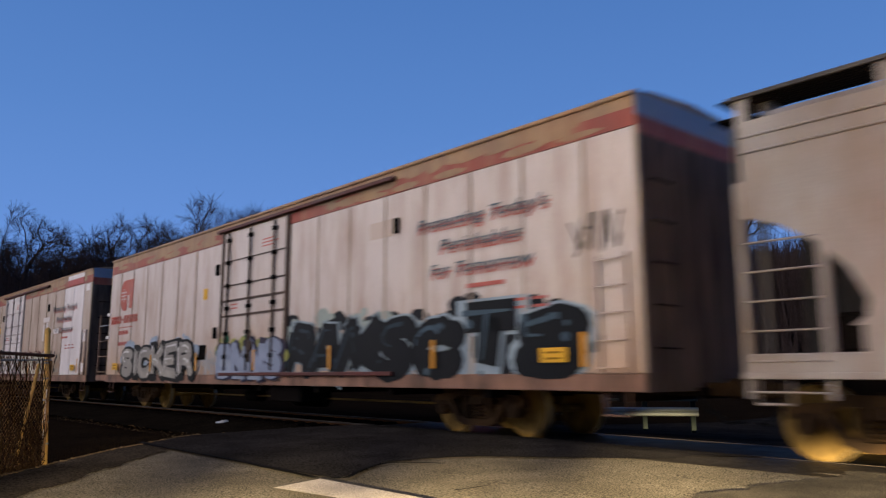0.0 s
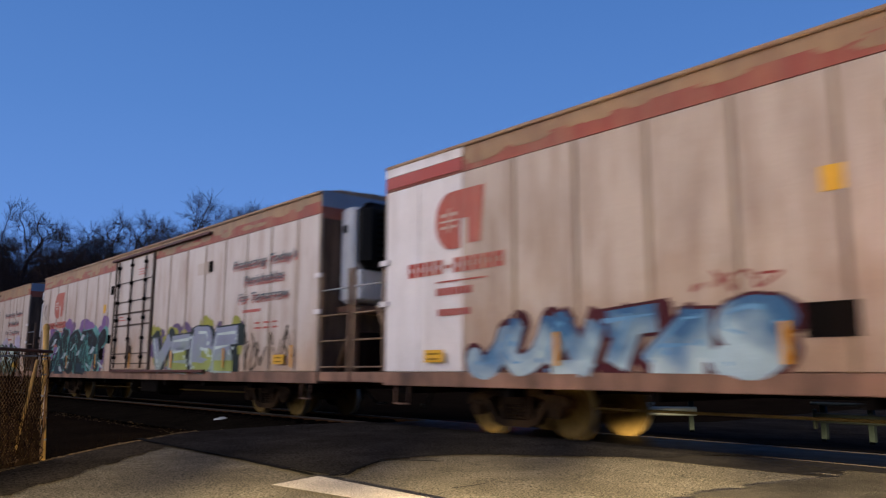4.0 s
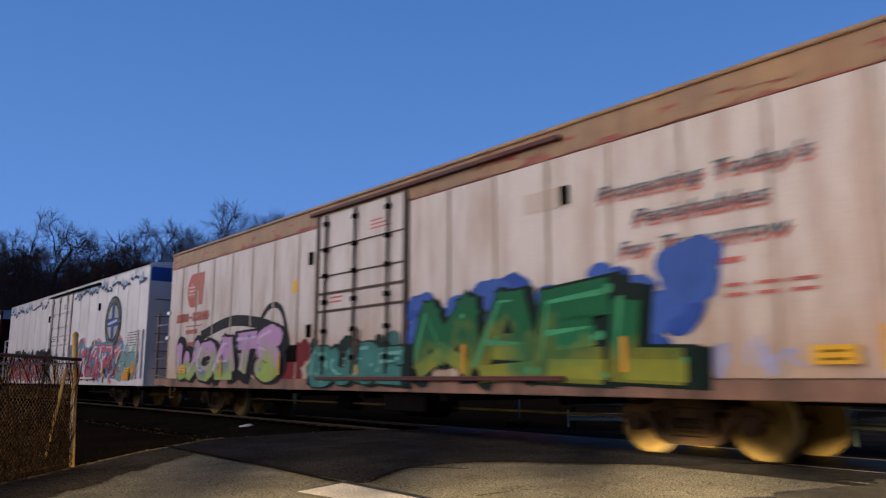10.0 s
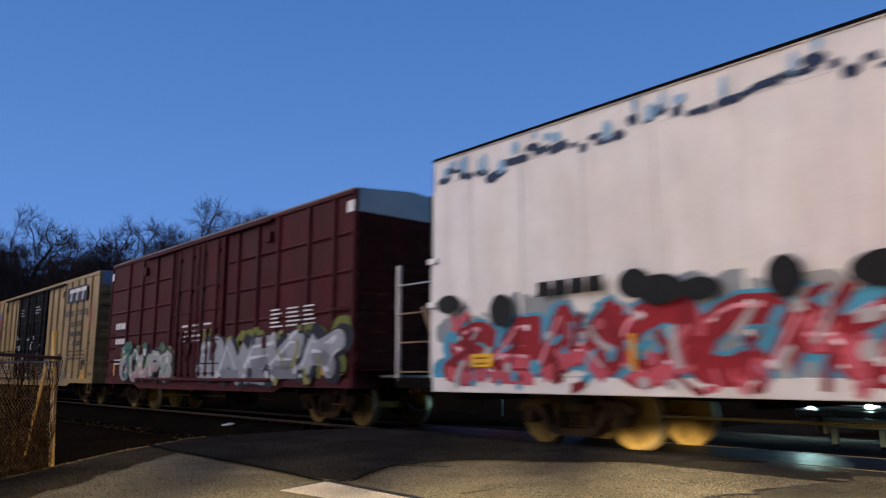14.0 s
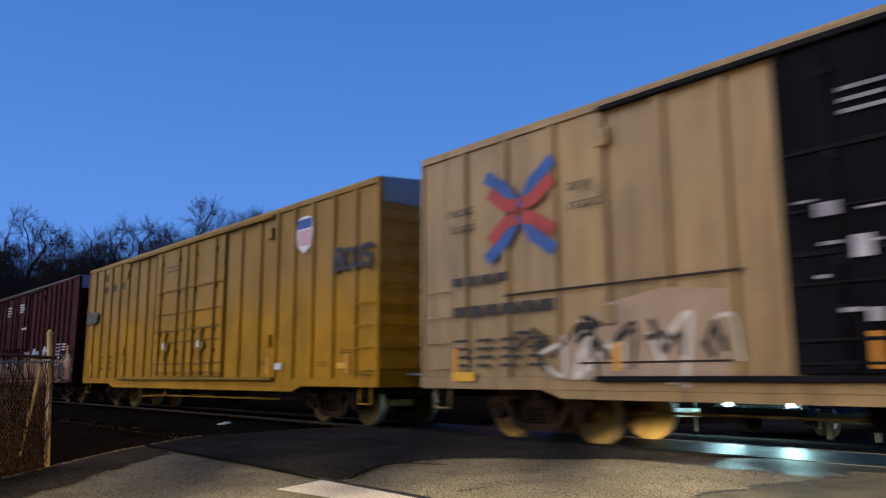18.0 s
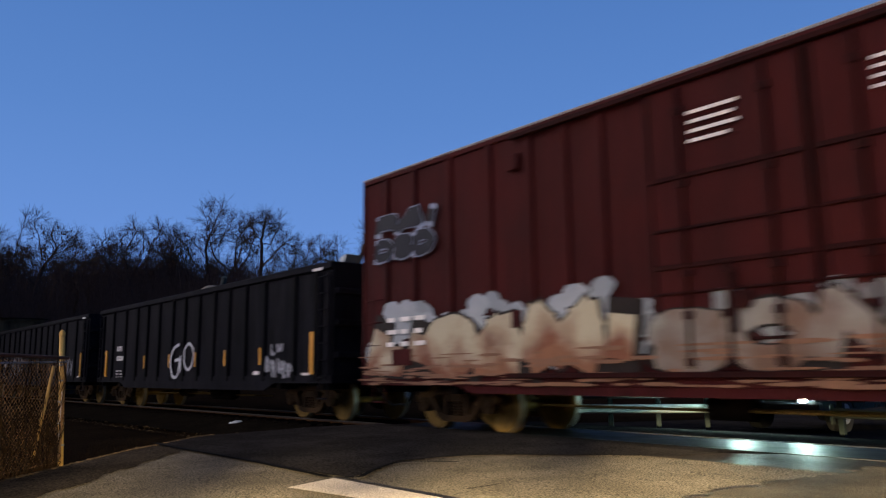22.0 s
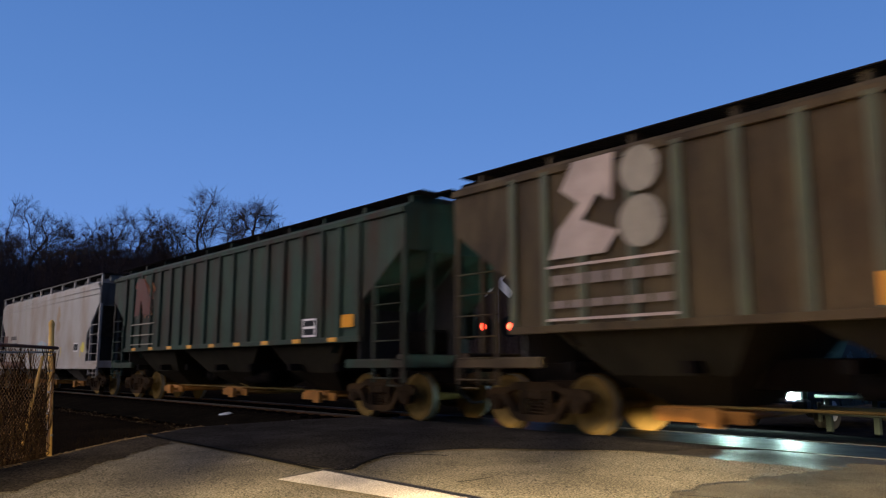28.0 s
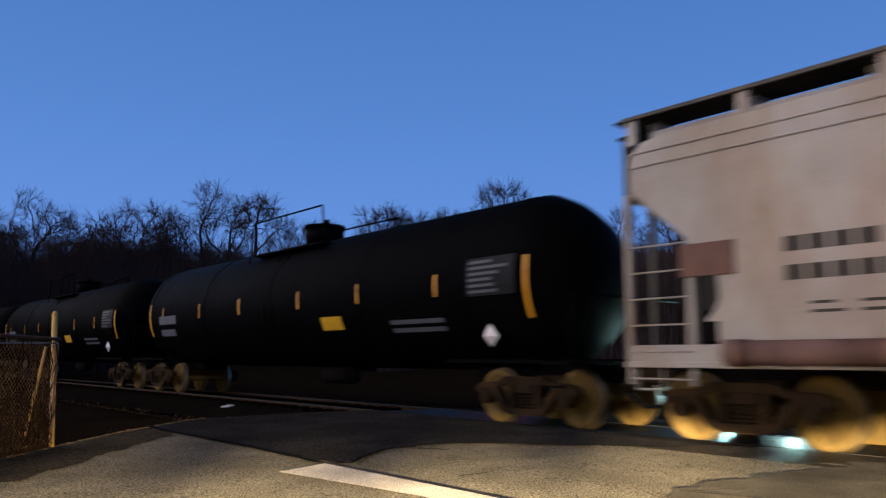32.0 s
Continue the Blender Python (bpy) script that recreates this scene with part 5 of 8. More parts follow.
    underframe(car, L, zb)
    for u in trucks:
        truck(car, u + ox)
    return car, ox


# ---- gondolas ----
def gondola(label, front, L, ribs, trucks, seed):
    car = run(thing("gondola", label, "freight car", "cars of the train"), front, L)
    ox, rng = L / 2, random.Random(seed)
    zb, zt = 0.85, 3.53
    part("floor_plate", Sh(ox).box(-L, 0, SIDE + 0.08, -SIDE - 0.08, zb + 0.05, zb + 0.2), M_GOND, car)
    for s in (-1, 1):
        y = s * -SIDE
        part("side_sheet", Sh(ox).box(-L, 0, y - s * 0.1, y - s * 0.06, zb, zt), M_GOND, car)
        part("top_chord", Sh(ox).box(-L, 0, y - s * 0.14, y + s * 0.02, zt - 0.16, zt, 0.02), M_GOND, car)
        part("side_sill", Sh(ox).prism([(-L, zb), (-L, zb + 0.18), (0, zb + 0.18), (0, zb), (-2.6, zb), (-3.1, zb - 0.18), (-L + 3.1, zb - 0.18), (-L + 2.6, zb)],
                                       y - s * 0.08, y - s * 0.02), M_GOND, car)
    for u in ribs:
        part("side_post", Sh(ox).prism([(u - 0.1, SIDE + 0.09), (u - 0.06, SIDE), (u + 0.06, SIDE), (u + 0.1, SIDE + 0.09)], zb + 0.05, zt - 0.1, "z"), M_GONDRIB, car)
    edges = [-L, *sorted(ribs), 0]
    for i, (a, b) in enumerate(zip(edges, edges[1:])):
        if i % 2 and b > -L + 3.5:
            part("reflector", Sh(ox).box(b - 0.3, b - 0.21, SIDE + 0.05, SIDE + 0.055, 1.3, 1.72), M_REFL, car)
    for u in (-0.85, -L + 0.9):
        part("reflector", Sh(ox).box(u - 0.07, u + 0.07, SIDE + 0.02, SIDE + 0.055, 1.05, 2.0), M_REFL, car, "tall yellow reflector")
    for u, sg in ((0, 1), (-L, -1)):
        part("end_sheet", Sh(ox).box(u - 0.06 * sg, u, SIDE + 0.06, -SIDE - 0.06, zb, zt), M_GOND, car)
        for z in (1.4, 2.1, 2.8):
            part("end_rib", Sh(ox).box(u, u + 0.1 * sg, SIDE + 0.1, -SIDE - 0.1, z, z + 0.14, 0.02), M_GOND, car)
        x = u + ox - 0.32 * sg
        ladder(car, x - 0.18, x + 0.18, 0.9, 3.3, M_GOND, SIDE + 0.01)
        stirrup(car, u - 0.4 * sg + ox, zb, M_GOND)
    load = Sh(ox)
    for i in range(26):
        u = -L + 0.8 + (L - 1.6) * i / 25
        load.box(u - 0.6, u + 0.6, SIDE + 0.2, -SIDE - 0.2, zb + 0.2, 2.7 + rng.uniform(-0.3, 0.35), 0.2)
    part("scrap_load", load, mat("scrap_load_rust", rgb("3c2c24"), 0.9, var=0.4), car, "dark scrap load below the rim", "stuff")
    wr = Sh(ox)
    for n, z in ((3, 1.94), (5, 1.6)):
        for i in range(n):
            u = -L + 2.05 + i * 0.19
            wr.box(u, u + 0.11, SIDE + 0.05, SIDE + 0.053, z, z + 0.17)
    bars(wr, -L + 2.0, -L + 2.75, 0.98, 1.3, 3, 2, SIDE + 0.05, rng)
    bars(wr, -3.75, -3.4, 1.02, 1.16, 1, 1, SIDE + 0.05)
    bars(wr, -1.35, -0.95, 1.0, 1.1, 1, 1, SIDE + 0.05)
    split_part("number_bar", wr, M_WLET, car)
    part("maker_plate", Sh(ox).box(-0.75, -0.35, SIDE - 0.03, SIDE - 0.025, 3.36, 3.42), M_WLET, car)
    underframe(car, L, zb)
    for u in trucks:
        truck(car, u + ox)
    return car, ox


# ---- covered hoppers ----
def slope_end(sh, u, sg, z0, z1):
    """The sloping end sheet of a hopper, seen under the side's slanted corner."""
    sh.add([(u, SIDE + 0.06, z1), (u, -SIDE - 0.06, z1), (u - sg * 2.6, -SIDE - 0.06, z0), (u - sg * 2.6, SIDE + 0.06, z0)], [(0, 1, 2, 3)])


def hopper(label, front, L, paint, trucks, ribs, smooth=False, zt=4.13, zs=1.55, number=True, seed=3, posts=None, round_notch=False):
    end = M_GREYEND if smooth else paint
    car = run(thing("covered_hopper", label, "freight car", "cars of the train"), front, L)
    ox, rng = L / 2, random.Random(seed)
    c0, c1 = 1.38, L - 1.38
    # side wall with slanted lower corners, both sides
    for s in (-1, 1):
        y = -s * SIDE
        if smooth:
            n = 10
            top = [(-0.1, zt - 0.02), (-0.1, 3.35)]
            out = [(-0.62, zt), (-0.32, zt - 0.07), (-0.16, zt - 0.2), (-0.12, zt - 0.36), (-0.12, 3.42), (-c0 + 0.08, 2.4), (-c0 - 0.03, 2.2), (-c0 - 0.05, 1.85), (-c0 + 0.02, zs + 0.16), (-c0 + 0.16, zs + 0.02), (-c1 - 0.16, zs + 0.02), (-c1 - 0.02, zs + 0.16), (-c1 + 0.05, 1.85), (-c1 + 0.03, 2.2), (-c1 - 0.08, 2.4), (-L + 0.12, 3.42), (-L + 0.12, zt - 0.36), (-L + 0.16, zt - 0.2), (-L + 0.32, zt - 0.07), (-L + 0.62, zt)]
        if round_notch:
            half = [(-0.12, 2.95), (-0.5, 2.82), (-0.95, 2.55), (-1.3, 2.2), (-1.48, 1.85), (-1.45, zs + 0.12), (-1.3, zs + 0.02)]
            out = [(-0.12, zt)] + half + [(-L - u, z) for u, z in reversed(half)] + [(-L + 0.12, zt)]
        if not smooth:
            out = [(0, zt), (0, 3.38), (-c0, 2.4), (-c0, zs + 0.1), (-c1, zs + 0.1), (-c1, 2.4), (-L, 3.38), (-L, zt)]
        part("side_wall", Sh(ox).prism(out, y, y - s * 0.05), paint, car)
    part("roof", Sh(ox).prism([(SIDE, zt - 0.02), (SIDE + 0.12, zt + 0.1), (0, zt + 0.22), (-SIDE - 0.12, zt + 0.1), (-SIDE, zt - 0.02)], -L + (0.5 if smooth else 0.05), -(0.5 if smooth else 0.05), "x"), paint, car)
    if smooth:
        for z in (zt - 0.4, zt - 0.2):
            part("roof_bead", Sh(ox).cyl((-L + 0.15, SIDE - 0.005, z), (-0.15, SIDE - 0.005, z), 0.018, 6), paint, car)
    for u in ribs:
        low = zs + 0.1
        if u > -c0:
            low = 3.38 - 0.98 * (-u / c0)
        if u < -c1:
            low = 3.38 - 0.98 * ((u + L) / c0)
        part("side_post", Sh(ox).box(u - 0.07, u + 0.07, SIDE - 0.07, SIDE + 0.01, low, zt - 0.06, 0.012), posts or paint, car)
    if not smooth:
        part("top_chord", Sh(ox).box(-L, 0, SIDE - 0.06, SIDE + 0.06, zt - 0.12, zt, 0.01), paint, car)
        part("side_sill", Sh(ox).box(-c1, -c0, SIDE - 0.07, SIDE + 0.03, zs, zs + 0.12, 0.01), paint, car)
    # running boards, hatches, roof rail
    for s in (-1, 1):
        at_y = 1.2 if smooth else 0.95
        grate = Sh(ox)
        for i in range(9):
            v = s * at_y - 0.33 + i * 0.0775
            grate.box(-L - 0.15, 0.15, v, v + 0.04, zt + 0.325, zt + 0.35)
        part("running_board", grate, M_DARK, car, "open steel walkway grating", "stuff")
    for i in range(11):
        u = -0.3 - (L - 0.6) * i / 10
        part("board_bracket", Sh(ox).box(u - 0.05, u + 0.05, -1.2, 1.2, zt + 0.12, zt + 0.35), paint, car)
    part("hatch_cover", Sh(ox).box(-L + 0.9, -0.9, -0.32, 0.32, zt + 0.2, zt + 0.33, 0.02), paint, car)
    if smooth:
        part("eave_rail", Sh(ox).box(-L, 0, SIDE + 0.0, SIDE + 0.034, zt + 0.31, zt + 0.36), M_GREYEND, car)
        for i in range(10):
            u = -0.15 - (L - 0.3) * i / 9
            part("eave_bracket", Sh(ox).box(u - 0.07, u + 0.07, SIDE + 0.04, SIDE + 0.1, zt - 0.05, zt + 0.34), paint, car)
    for a in (0.0, -L - 0.55):
        part("end_board", Sh(ox).box(a, a + 0.55, -0.9, 0.9, zt + 0.3, zt + 0.34), M_DARK, car)
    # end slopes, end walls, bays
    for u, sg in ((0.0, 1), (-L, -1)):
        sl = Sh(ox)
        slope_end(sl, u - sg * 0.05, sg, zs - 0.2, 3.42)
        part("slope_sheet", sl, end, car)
        # dark plates put the end opening's inner shade into colour
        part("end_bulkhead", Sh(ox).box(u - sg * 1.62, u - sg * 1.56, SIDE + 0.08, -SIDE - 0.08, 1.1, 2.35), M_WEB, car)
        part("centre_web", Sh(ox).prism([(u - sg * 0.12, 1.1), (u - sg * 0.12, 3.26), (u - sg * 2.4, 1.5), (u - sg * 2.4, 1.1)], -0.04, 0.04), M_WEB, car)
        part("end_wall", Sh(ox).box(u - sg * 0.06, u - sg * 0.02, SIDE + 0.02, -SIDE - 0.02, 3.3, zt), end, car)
        part("end_sill", Sh(ox).box(u - sg * 0.3, u, SIDE + 0.04, -SIDE - 0.04, 1.02, 1.28, 0.02), paint, car)
        part("side_stub_sill", Sh(ox).box(u - sg * 2.0, u, SIDE + 0.01, SIDE + 0.12, 1.02, 1.28 if smooth else 1.2, 0.02), paint, car)
        for dx in (0.06, 1.02):
            part("corner_post", Sh(ox).box(u - sg * dx - 0.045, u - sg * dx + 0.045, SIDE + 0.005, SIDE + 0.09, 1.1, 3.4 if dx < 0.5 else 2.68), paint, car)
        xa = u + ox - sg * 0.06
        xb = u + ox - sg * 1.02
        ladder(car, min(xa, xb), max(xa, xb), 0.75, 2.7, paint, SIDE + 0.02)
        for y in (-0.95, 0.85):
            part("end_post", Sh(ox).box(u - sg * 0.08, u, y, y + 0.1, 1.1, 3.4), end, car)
        part("brake_gear", Sh(ox).box(u - sg * 1.3, u - sg * 0.5, -0.5, 0.4, 1.3, 1.8, 0.05), M_DARK, car)
        stirrup(car, u - 0.35 * sg + ox, 1.02, paint)
    if smooth:
        part("side_sill", Sh(ox).box(-L, 0, SIDE - 0.03, SIDE + 0.05, 0.98, 1.06, 0.01), paint, car)
        part("lower_side", Sh(ox).box(-c1 + 0.02, -c0 - 0.02, SIDE + 0.005, SIDE + 0.05, 1.04, zs + 0.05), paint, car)
    # three bays: rim and foot of each along the car; the outer two lean towards the middle
    if smooth:
        k = (L - 4.4) / 3
        spans = [(-2.2 - k * i, -2.2 - k * (i + 1), -2.2 - k * (i + 0.5) + 0.5, -2.2 - k * (i + 0.5) - 0.5) for i in range(3)]
    else:
        spans = [(-2.15, -5.4, -3.6, -4.6), (-5.95, 5.95 - L, -L / 2 + 0.55, -L / 2 - 0.55), (5.4 - L, 2.15 - L, 4.6 - L, 3.6 - L)]
    for a, b, fa, fb in spans:
        m = (fa + fb) / 2
        ma, mb = (m + 0.8, m - 0.8) if smooth else (a + (fa - a) * 0.6, b + (fb - b) * 0.6)
        top, low = zs + 0.05, 0.92
        wm, wf = (1.22, 0.8) if smooth else (1.12, 0.55)
        bay = Sh(ox)
        bay.add([(a, SIDE + 0.1, top), (b, SIDE + 0.1, top), (b, -SIDE - 0.1, top), (a, -SIDE - 0.1, top),
                 (ma, -wm, low), (mb, -wm, low), (mb, wm, low), (ma, wm, low),
                 (fa, -wf, 0.5), (fb, -wf, 0.5), (fb, wf, 0.5), (fa, wf, 0.5)],
                [(0, 1, 5, 4), (1, 2, 6, 5), (2, 3, 7, 6), (3, 0, 4, 7), (4, 5, 9, 8), (5, 6, 10, 9), (6, 7, 11, 10), (7, 4, 8, 11), (8, 9, 10, 11)])
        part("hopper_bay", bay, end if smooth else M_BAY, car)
        part("outlet_gate", Sh(ox).box(m - 0.5, m + 0.5, -0.95, 0.95, 0.32, 0.5, 0.02).cyl((m + 0.55, -1.25, 0.38), (m + 0.55, 1.25, 0.38), 0.04, 8).box(m - 0.45, m + 0.95, -1.05, -0.98, 0.3, 0.47, 0.01).box(m + 0.42, m + 0.68, -1.3, -1.2, 0.26, 0.5), M_GATE, car)
    underframe(car, L, 1.1)
    for u in trucks:
        truck(car, u + ox)
    if not smooth:
        for i in range(9):
            u = -2.4 - (L - 4.8) * i / 8
            if posts:
                if i > 2:
                    break
                v = ribs[7 + 4 * i]
                part("reflector", Sh(ox).box(v - 0.06, v + 0.06, SIDE - 0.078, SIDE - 0.072, zs + 0.14, zs + 0.5), M_REFL, car)
            else:
                part("reflector", Sh(ox).box(u - 0.16, u + 0.16, SIDE - 0.078, SIDE - 0.072, zs + 0.02, zs + 0.11), M_REFL, car)
    return car, ox


# ---- tank cars ----
def tank_car(label, front, L, seed):
    car = run(thing("tank_car", label, "freight car", "cars of the train"), front, L)
    ox, rng = L / 2, random.Random(seed)
    r, zc = 1.58, 2.46
    prof = [(0.0, -0.42), (0.45, -0.46), (0.85, -0.58), (1.2, -0.8), (1.42, -1.1), (r, -1.45)]
    prof = prof + [(r, -L + 1.45)] + [(q, -L - h) for q, h in reversed(prof[:-1])]
    part("tank", Sh(ox).lathe(prof, 40, "x", (0, 0, zc)), M_TANK, car, "glossy black tank shell")
    for u in (-1.7, -5.6, -9.4, -13.2, -L + 1.7):
        part("weld_band", Sh(ox).lathe([(r, u - 0.04), (r + 0.012, u - 0.03), (r + 0.012, u + 0.03), (r, u + 0.04)], 40, "x", (0, 0, zc)), M_TANK, car)
    m = -L / 2
    part("dome", Sh(ox).cyl((m, 0, zc + r - 0.05), (m, 0, zc + r + 0.38), 0.5, 20).cyl((m, 0, zc + r + 0.38), (m, 0, zc + r + 0.46), 0.54, 20), M_TANK, car)
    part("valve", Sh(ox).cyl((m + 0.2, -0.1, zc + r + 0.4), (m + 0.2, -0.1, zc + r + 0.6), 0.09, 10), M_DARK, car)
    part("valve", Sh(ox).cyl((m - 0.2, 0.1, zc + r + 0.4), (m - 0.2, 0.1, zc + r + 0.56), 0.07, 10), M_DARK, car)
    for s in (-1, 1):
        part("dome_platform", Sh(ox).box(m - 1.7, m + 1.7, s * 0.62, s * 1.15, zc + r - 0.28, zc + r - 0.24), M_DARK, car)
        pts = [(m - 1.9, s * 1.15, zc + r - 0.45), (m - 1.7, s * 1.15, zc + r + 0.62), (m + 1.7, s * 1.15, zc + r + 0.62), (m + 1.9, s * 1.15, zc + r - 0.45)]
        part("dome_railing", Sh(ox).tube(pts, 0.022, 6).cyl((m, s * 1.15, zc + r - 0.3), (m, s * 1.15, zc + r + 0.62), 0.018, 6), M_TANK, car)
    part("ladder_rail", Sh(ox).tube([(m - 0.22, SIDE + 0.05, 1.0), (m - 0.22, SIDE + 0.0, 2.4), (m - 0.22, -1.15, 3.6)], 0.02, 6)
         .tube([(m + 0.22, SIDE + 0.05, 1.0), (m + 0.22, SIDE + 0.0, 2.4), (m + 0.22, -1.15, 3.6)], 0.02, 6), M_TANK, car)
    for u, sg in ((0, 1), (-L, -1)):
        part("stub_sill", Sh(ox).box(u, u - sg * 3.2, -0.4, 0.4, 0.72, 1.1, 0.02), M_TANK, car)
        part("end_platform", Sh(ox).box(u, u - sg * 0.6, SIDE + 0.05, -SIDE - 0.05, 1.0, 1.06), M_TANK, car)
        part("end_railing", Sh(ox).tube([(u, SIDE + 0.08, 1.05), (u, SIDE + 0.08, 2.1), (u, -SIDE - 0.08, 2.1), (u, -SIDE - 0.08, 1.05)], 0.022, 6), M_TANK, car)
        part("saddle", Sh(ox).prism([(-1.25, 1.35), (-0.5, 0.95), (0.5, 0.95), (1.25, 1.35), (0.8, 1.15), (0, 1.0), (-0.8, 1.15)], u - sg * 2.5, u - sg * 2.1, "x"), M_TANK, car)
        part("side_step_bar", Sh(ox).box(u - sg * 0.6, u - sg * 2.8, SIDE + 0.04, SIDE + 0.1, 1.02, 1.08), M_TANK, car)
        stirrup(car, u - 0.3 * sg + ox, 1.0, M_TANK)
    def on_side(u0, u1, z0, z1, material, name, dy=0.012):
        a0, a1 = math.asin((z0 - zc) / r), math.asin((z1 - zc) / r)
        sh = Sh(ox)
        q = [(-(r + dy) * math.cos(a0 + (a1 - a0) * i / 4), zc + (r + dy) * math.sin(a0 + (a1 - a0) * i / 4)) for i in range(5)]
        vs = [(u0, y, z) for y, z in q] + [(u1, y, z) for y, z in q]
        sh.add(vs, [(i, i + 1, 6 + i, 5 + i) for i in range(4)])
        return part(name, sh, material, car)
    for u in (-3.1, -5.6, -8.0, -11.0, -13.5, -16.2):
        on_side(u - 0.035, u + 0.035, 2.2, 2.6, M_REFL, "reflector")
    on_side(-0.9, -0.81, 1.75, 2.75, M_REFL, "reflector")
    on_side(-L + 1.57, -L + 1.66, 1.75, 2.75, M_REFL, "reflector")
    on_side(-7.1, -6.3, 1.7, 1.98, M_YEL, "yellow_label")
    on_side(-2.25, -1.1, 2.15, 2.8, M_BLK, "data_panel", 0.014)
    for i in range(6):
        on_side(-2.2, -1.15 - rng.uniform(0, 0.5), 2.2 + i * 0.1, 2.25 + i * 0.1, spray("505056"), "writing_bar", 0.018)
    for z in (1.6, 1.75):
        on_side(-4.6, -3.0, z, z + 0.08, spray("505056"), "writing_bar", 0.016)
    on_side(-L + 2.4, -L + 3.7, 2.1, 2.35, spray("5a5a60"), "number_bar", 0.016)
    on_side(-L + 2.4, -L + 3.5, 1.75, 1.95, spray("5a5a60"), "number_bar", 0.016)
    pl = Sh(ox)
    pl.add([(-1.8, -1.4, 1.28), (-1.62, -1.42, 1.47), (-1.8, -1.46, 1.68), (-1.98, -1.42, 1.47), (-1.8, -1.52, 1.47)], [(0, 1, 4), (1, 2, 4), (2, 3, 4), (3, 0, 4)])
    part("placard", pl, M_WLET, car, "white diamond hazard placard")
    coupler(car, ox, 1)
    coupler(car, -ox, -1)
    part("air_reservoir", Sh().lathe([(0, -0.6), (0.2, -0.55), (0.2, 0.55), (0, 0.6)], 14, "x", (1.5, -0.4, 0.7)), M_DARK, car)
    truck(car, ox - 1.35)
    truck(car, ox - L + 1.35)
    return car, ox


# ---- the cars in order ----
def train():
    hopper("pale grey smooth-sided covered hopper leading the reefers", 10.8, 15.5, M_GREY, (-1.4, -14.1), (), True, 4.16, round_notch=True)
    c, ox = reefer("dirty white refrigerator car with black and silver graffiti", -6.13, 22.14, (), "rear", seed=1)
    graffiti(c, ox, -20.5, -14.75, 0.84, 2.1, "SICKER", "85807a", "0b0b0d", 11, out=0.02, cloud="8c98a8", shine="c4c0bc", second="928c84", fat=0.34, edge=0.2, drop=0.5, slant=0.0)
    graffiti(c, ox, -13.15, -9.75, 0.86, 1.95, "BNNS", "7e8698", "2f2b3c", 12, fat=0.42, second="8c94a2", cloud="2c5a44+8c8c48", out=0.045, edge=0.08)
    graffiti(c, ox, -9.5, -4.95, 0.84, 2.25, "RAMS", "101216", "7f8c92", 13, shine="26323a", fat=0.46, edge=0.1, cloud="16181c+8c948c", drop=0.1, slant=0.2)
    graffiti(c, ox, -4.9, -0.95, 0.84, 2.3, "CTS", "101216", "86939c", 14, shine="3c4c58", fat=0.46, edge=0.11, cloud="16181c", drop=0.1)
    scribble(c, ox, -1.25, -0.3, 2.75, 3.45, 7, "4c443e", 15, 0.05)
    scribble(c, ox, -14.7, -13.3, 0.9, 1.7, 9, "a4a2a0", 18, 0.07)
    c, ox = reefer("tan refrigerator car with fresh white door and panels", -30.51, 22.64, ((-24, -20.4), (-13.2, -9.5), (-3.0, -1.0)), "rear", tan=True, seed=2)
    graffiti(c, ox, -9.2, -5.7, 0.84, 2.15, "GACK", "b0aa9a", "4c1c1c", 21, out=0.02, fat=0.4, second="a89a86", edge=0.14, shine="c4bfb2", drop=0.35, slant=0.05)
    graffiti(c, ox, -20.1, -14.75, 0.9, 2.05, "JUNTAS", "96a8b0>34587c", "431a20", 22, fat=0.42, second="a2b0b4>3c648c", edge=0.13, shine="5c84a8", drop=0.3, slant=0.25)
    scribble(c, ox, -16.2, -14.8, 2.05, 2.35, 5, "7a3430", 26, 0.03)
    part("black_tag_panel", Sh(ox).box(-5.35, -4.75, SIDE - 0.02, SIDE - 0.012, 1.5, 2.05), spray("8c8478"), c)
    flecks(c, ox, -5.4, -3.6, 1.05, 2.0, 12, ("2a2826", "a49a8a"), 25)
    scribble(c, ox, -5.4, -4.7, 1.15, 2.05, 9, "1f1c1a", 23, 0.06)
    split_part("repair_patch", Sh(ox).box(-6.2, -5.3, SIDE - 0.02, SIDE - 0.01, 3.3, 3.5).box(-6.2, -6.0, SIDE - 0.02, SIDE - 0.01, 2.5, 3.2).box(-5.7, -5.5, SIDE - 0.02, SIDE - 0.01, 2.8, 3.25)
         .box(-4.6, -3.9, SIDE - 0.02, SIDE - 0.01, 2.75, 2.95).box(-0.65, -0.2, SIDE - 0.02, SIDE - 0.01, 4.25, 4.5).box(-0.75, -0.2, SIDE - 0.02, SIDE - 0.01, 1.1, 1.5)
         .box(-0.75, -0.2, SIDE - 0.02, SIDE - 0.01, 2.3, 2.75).box(-5.75, -5.4, SIDE - 0.04, SIDE - 0.032, 1.75, 2.05), M_WHITE, c)
    c, ox = reefer("dirty white refrigerator car with pale grey-green graffiti", -55.65, 22.4, (), "front", seed=3)
    graffiti(c, ox, -21.0, -14.1, 0.82, 2.75, "CASEK", "11151b", "5f9490", 31, cloud="634874+735484", shine="20323f", second="1c2c3a", fat=0.46, edge=0.05, slant=0.4, drop=0.25)
    wedge = Sh(ox)
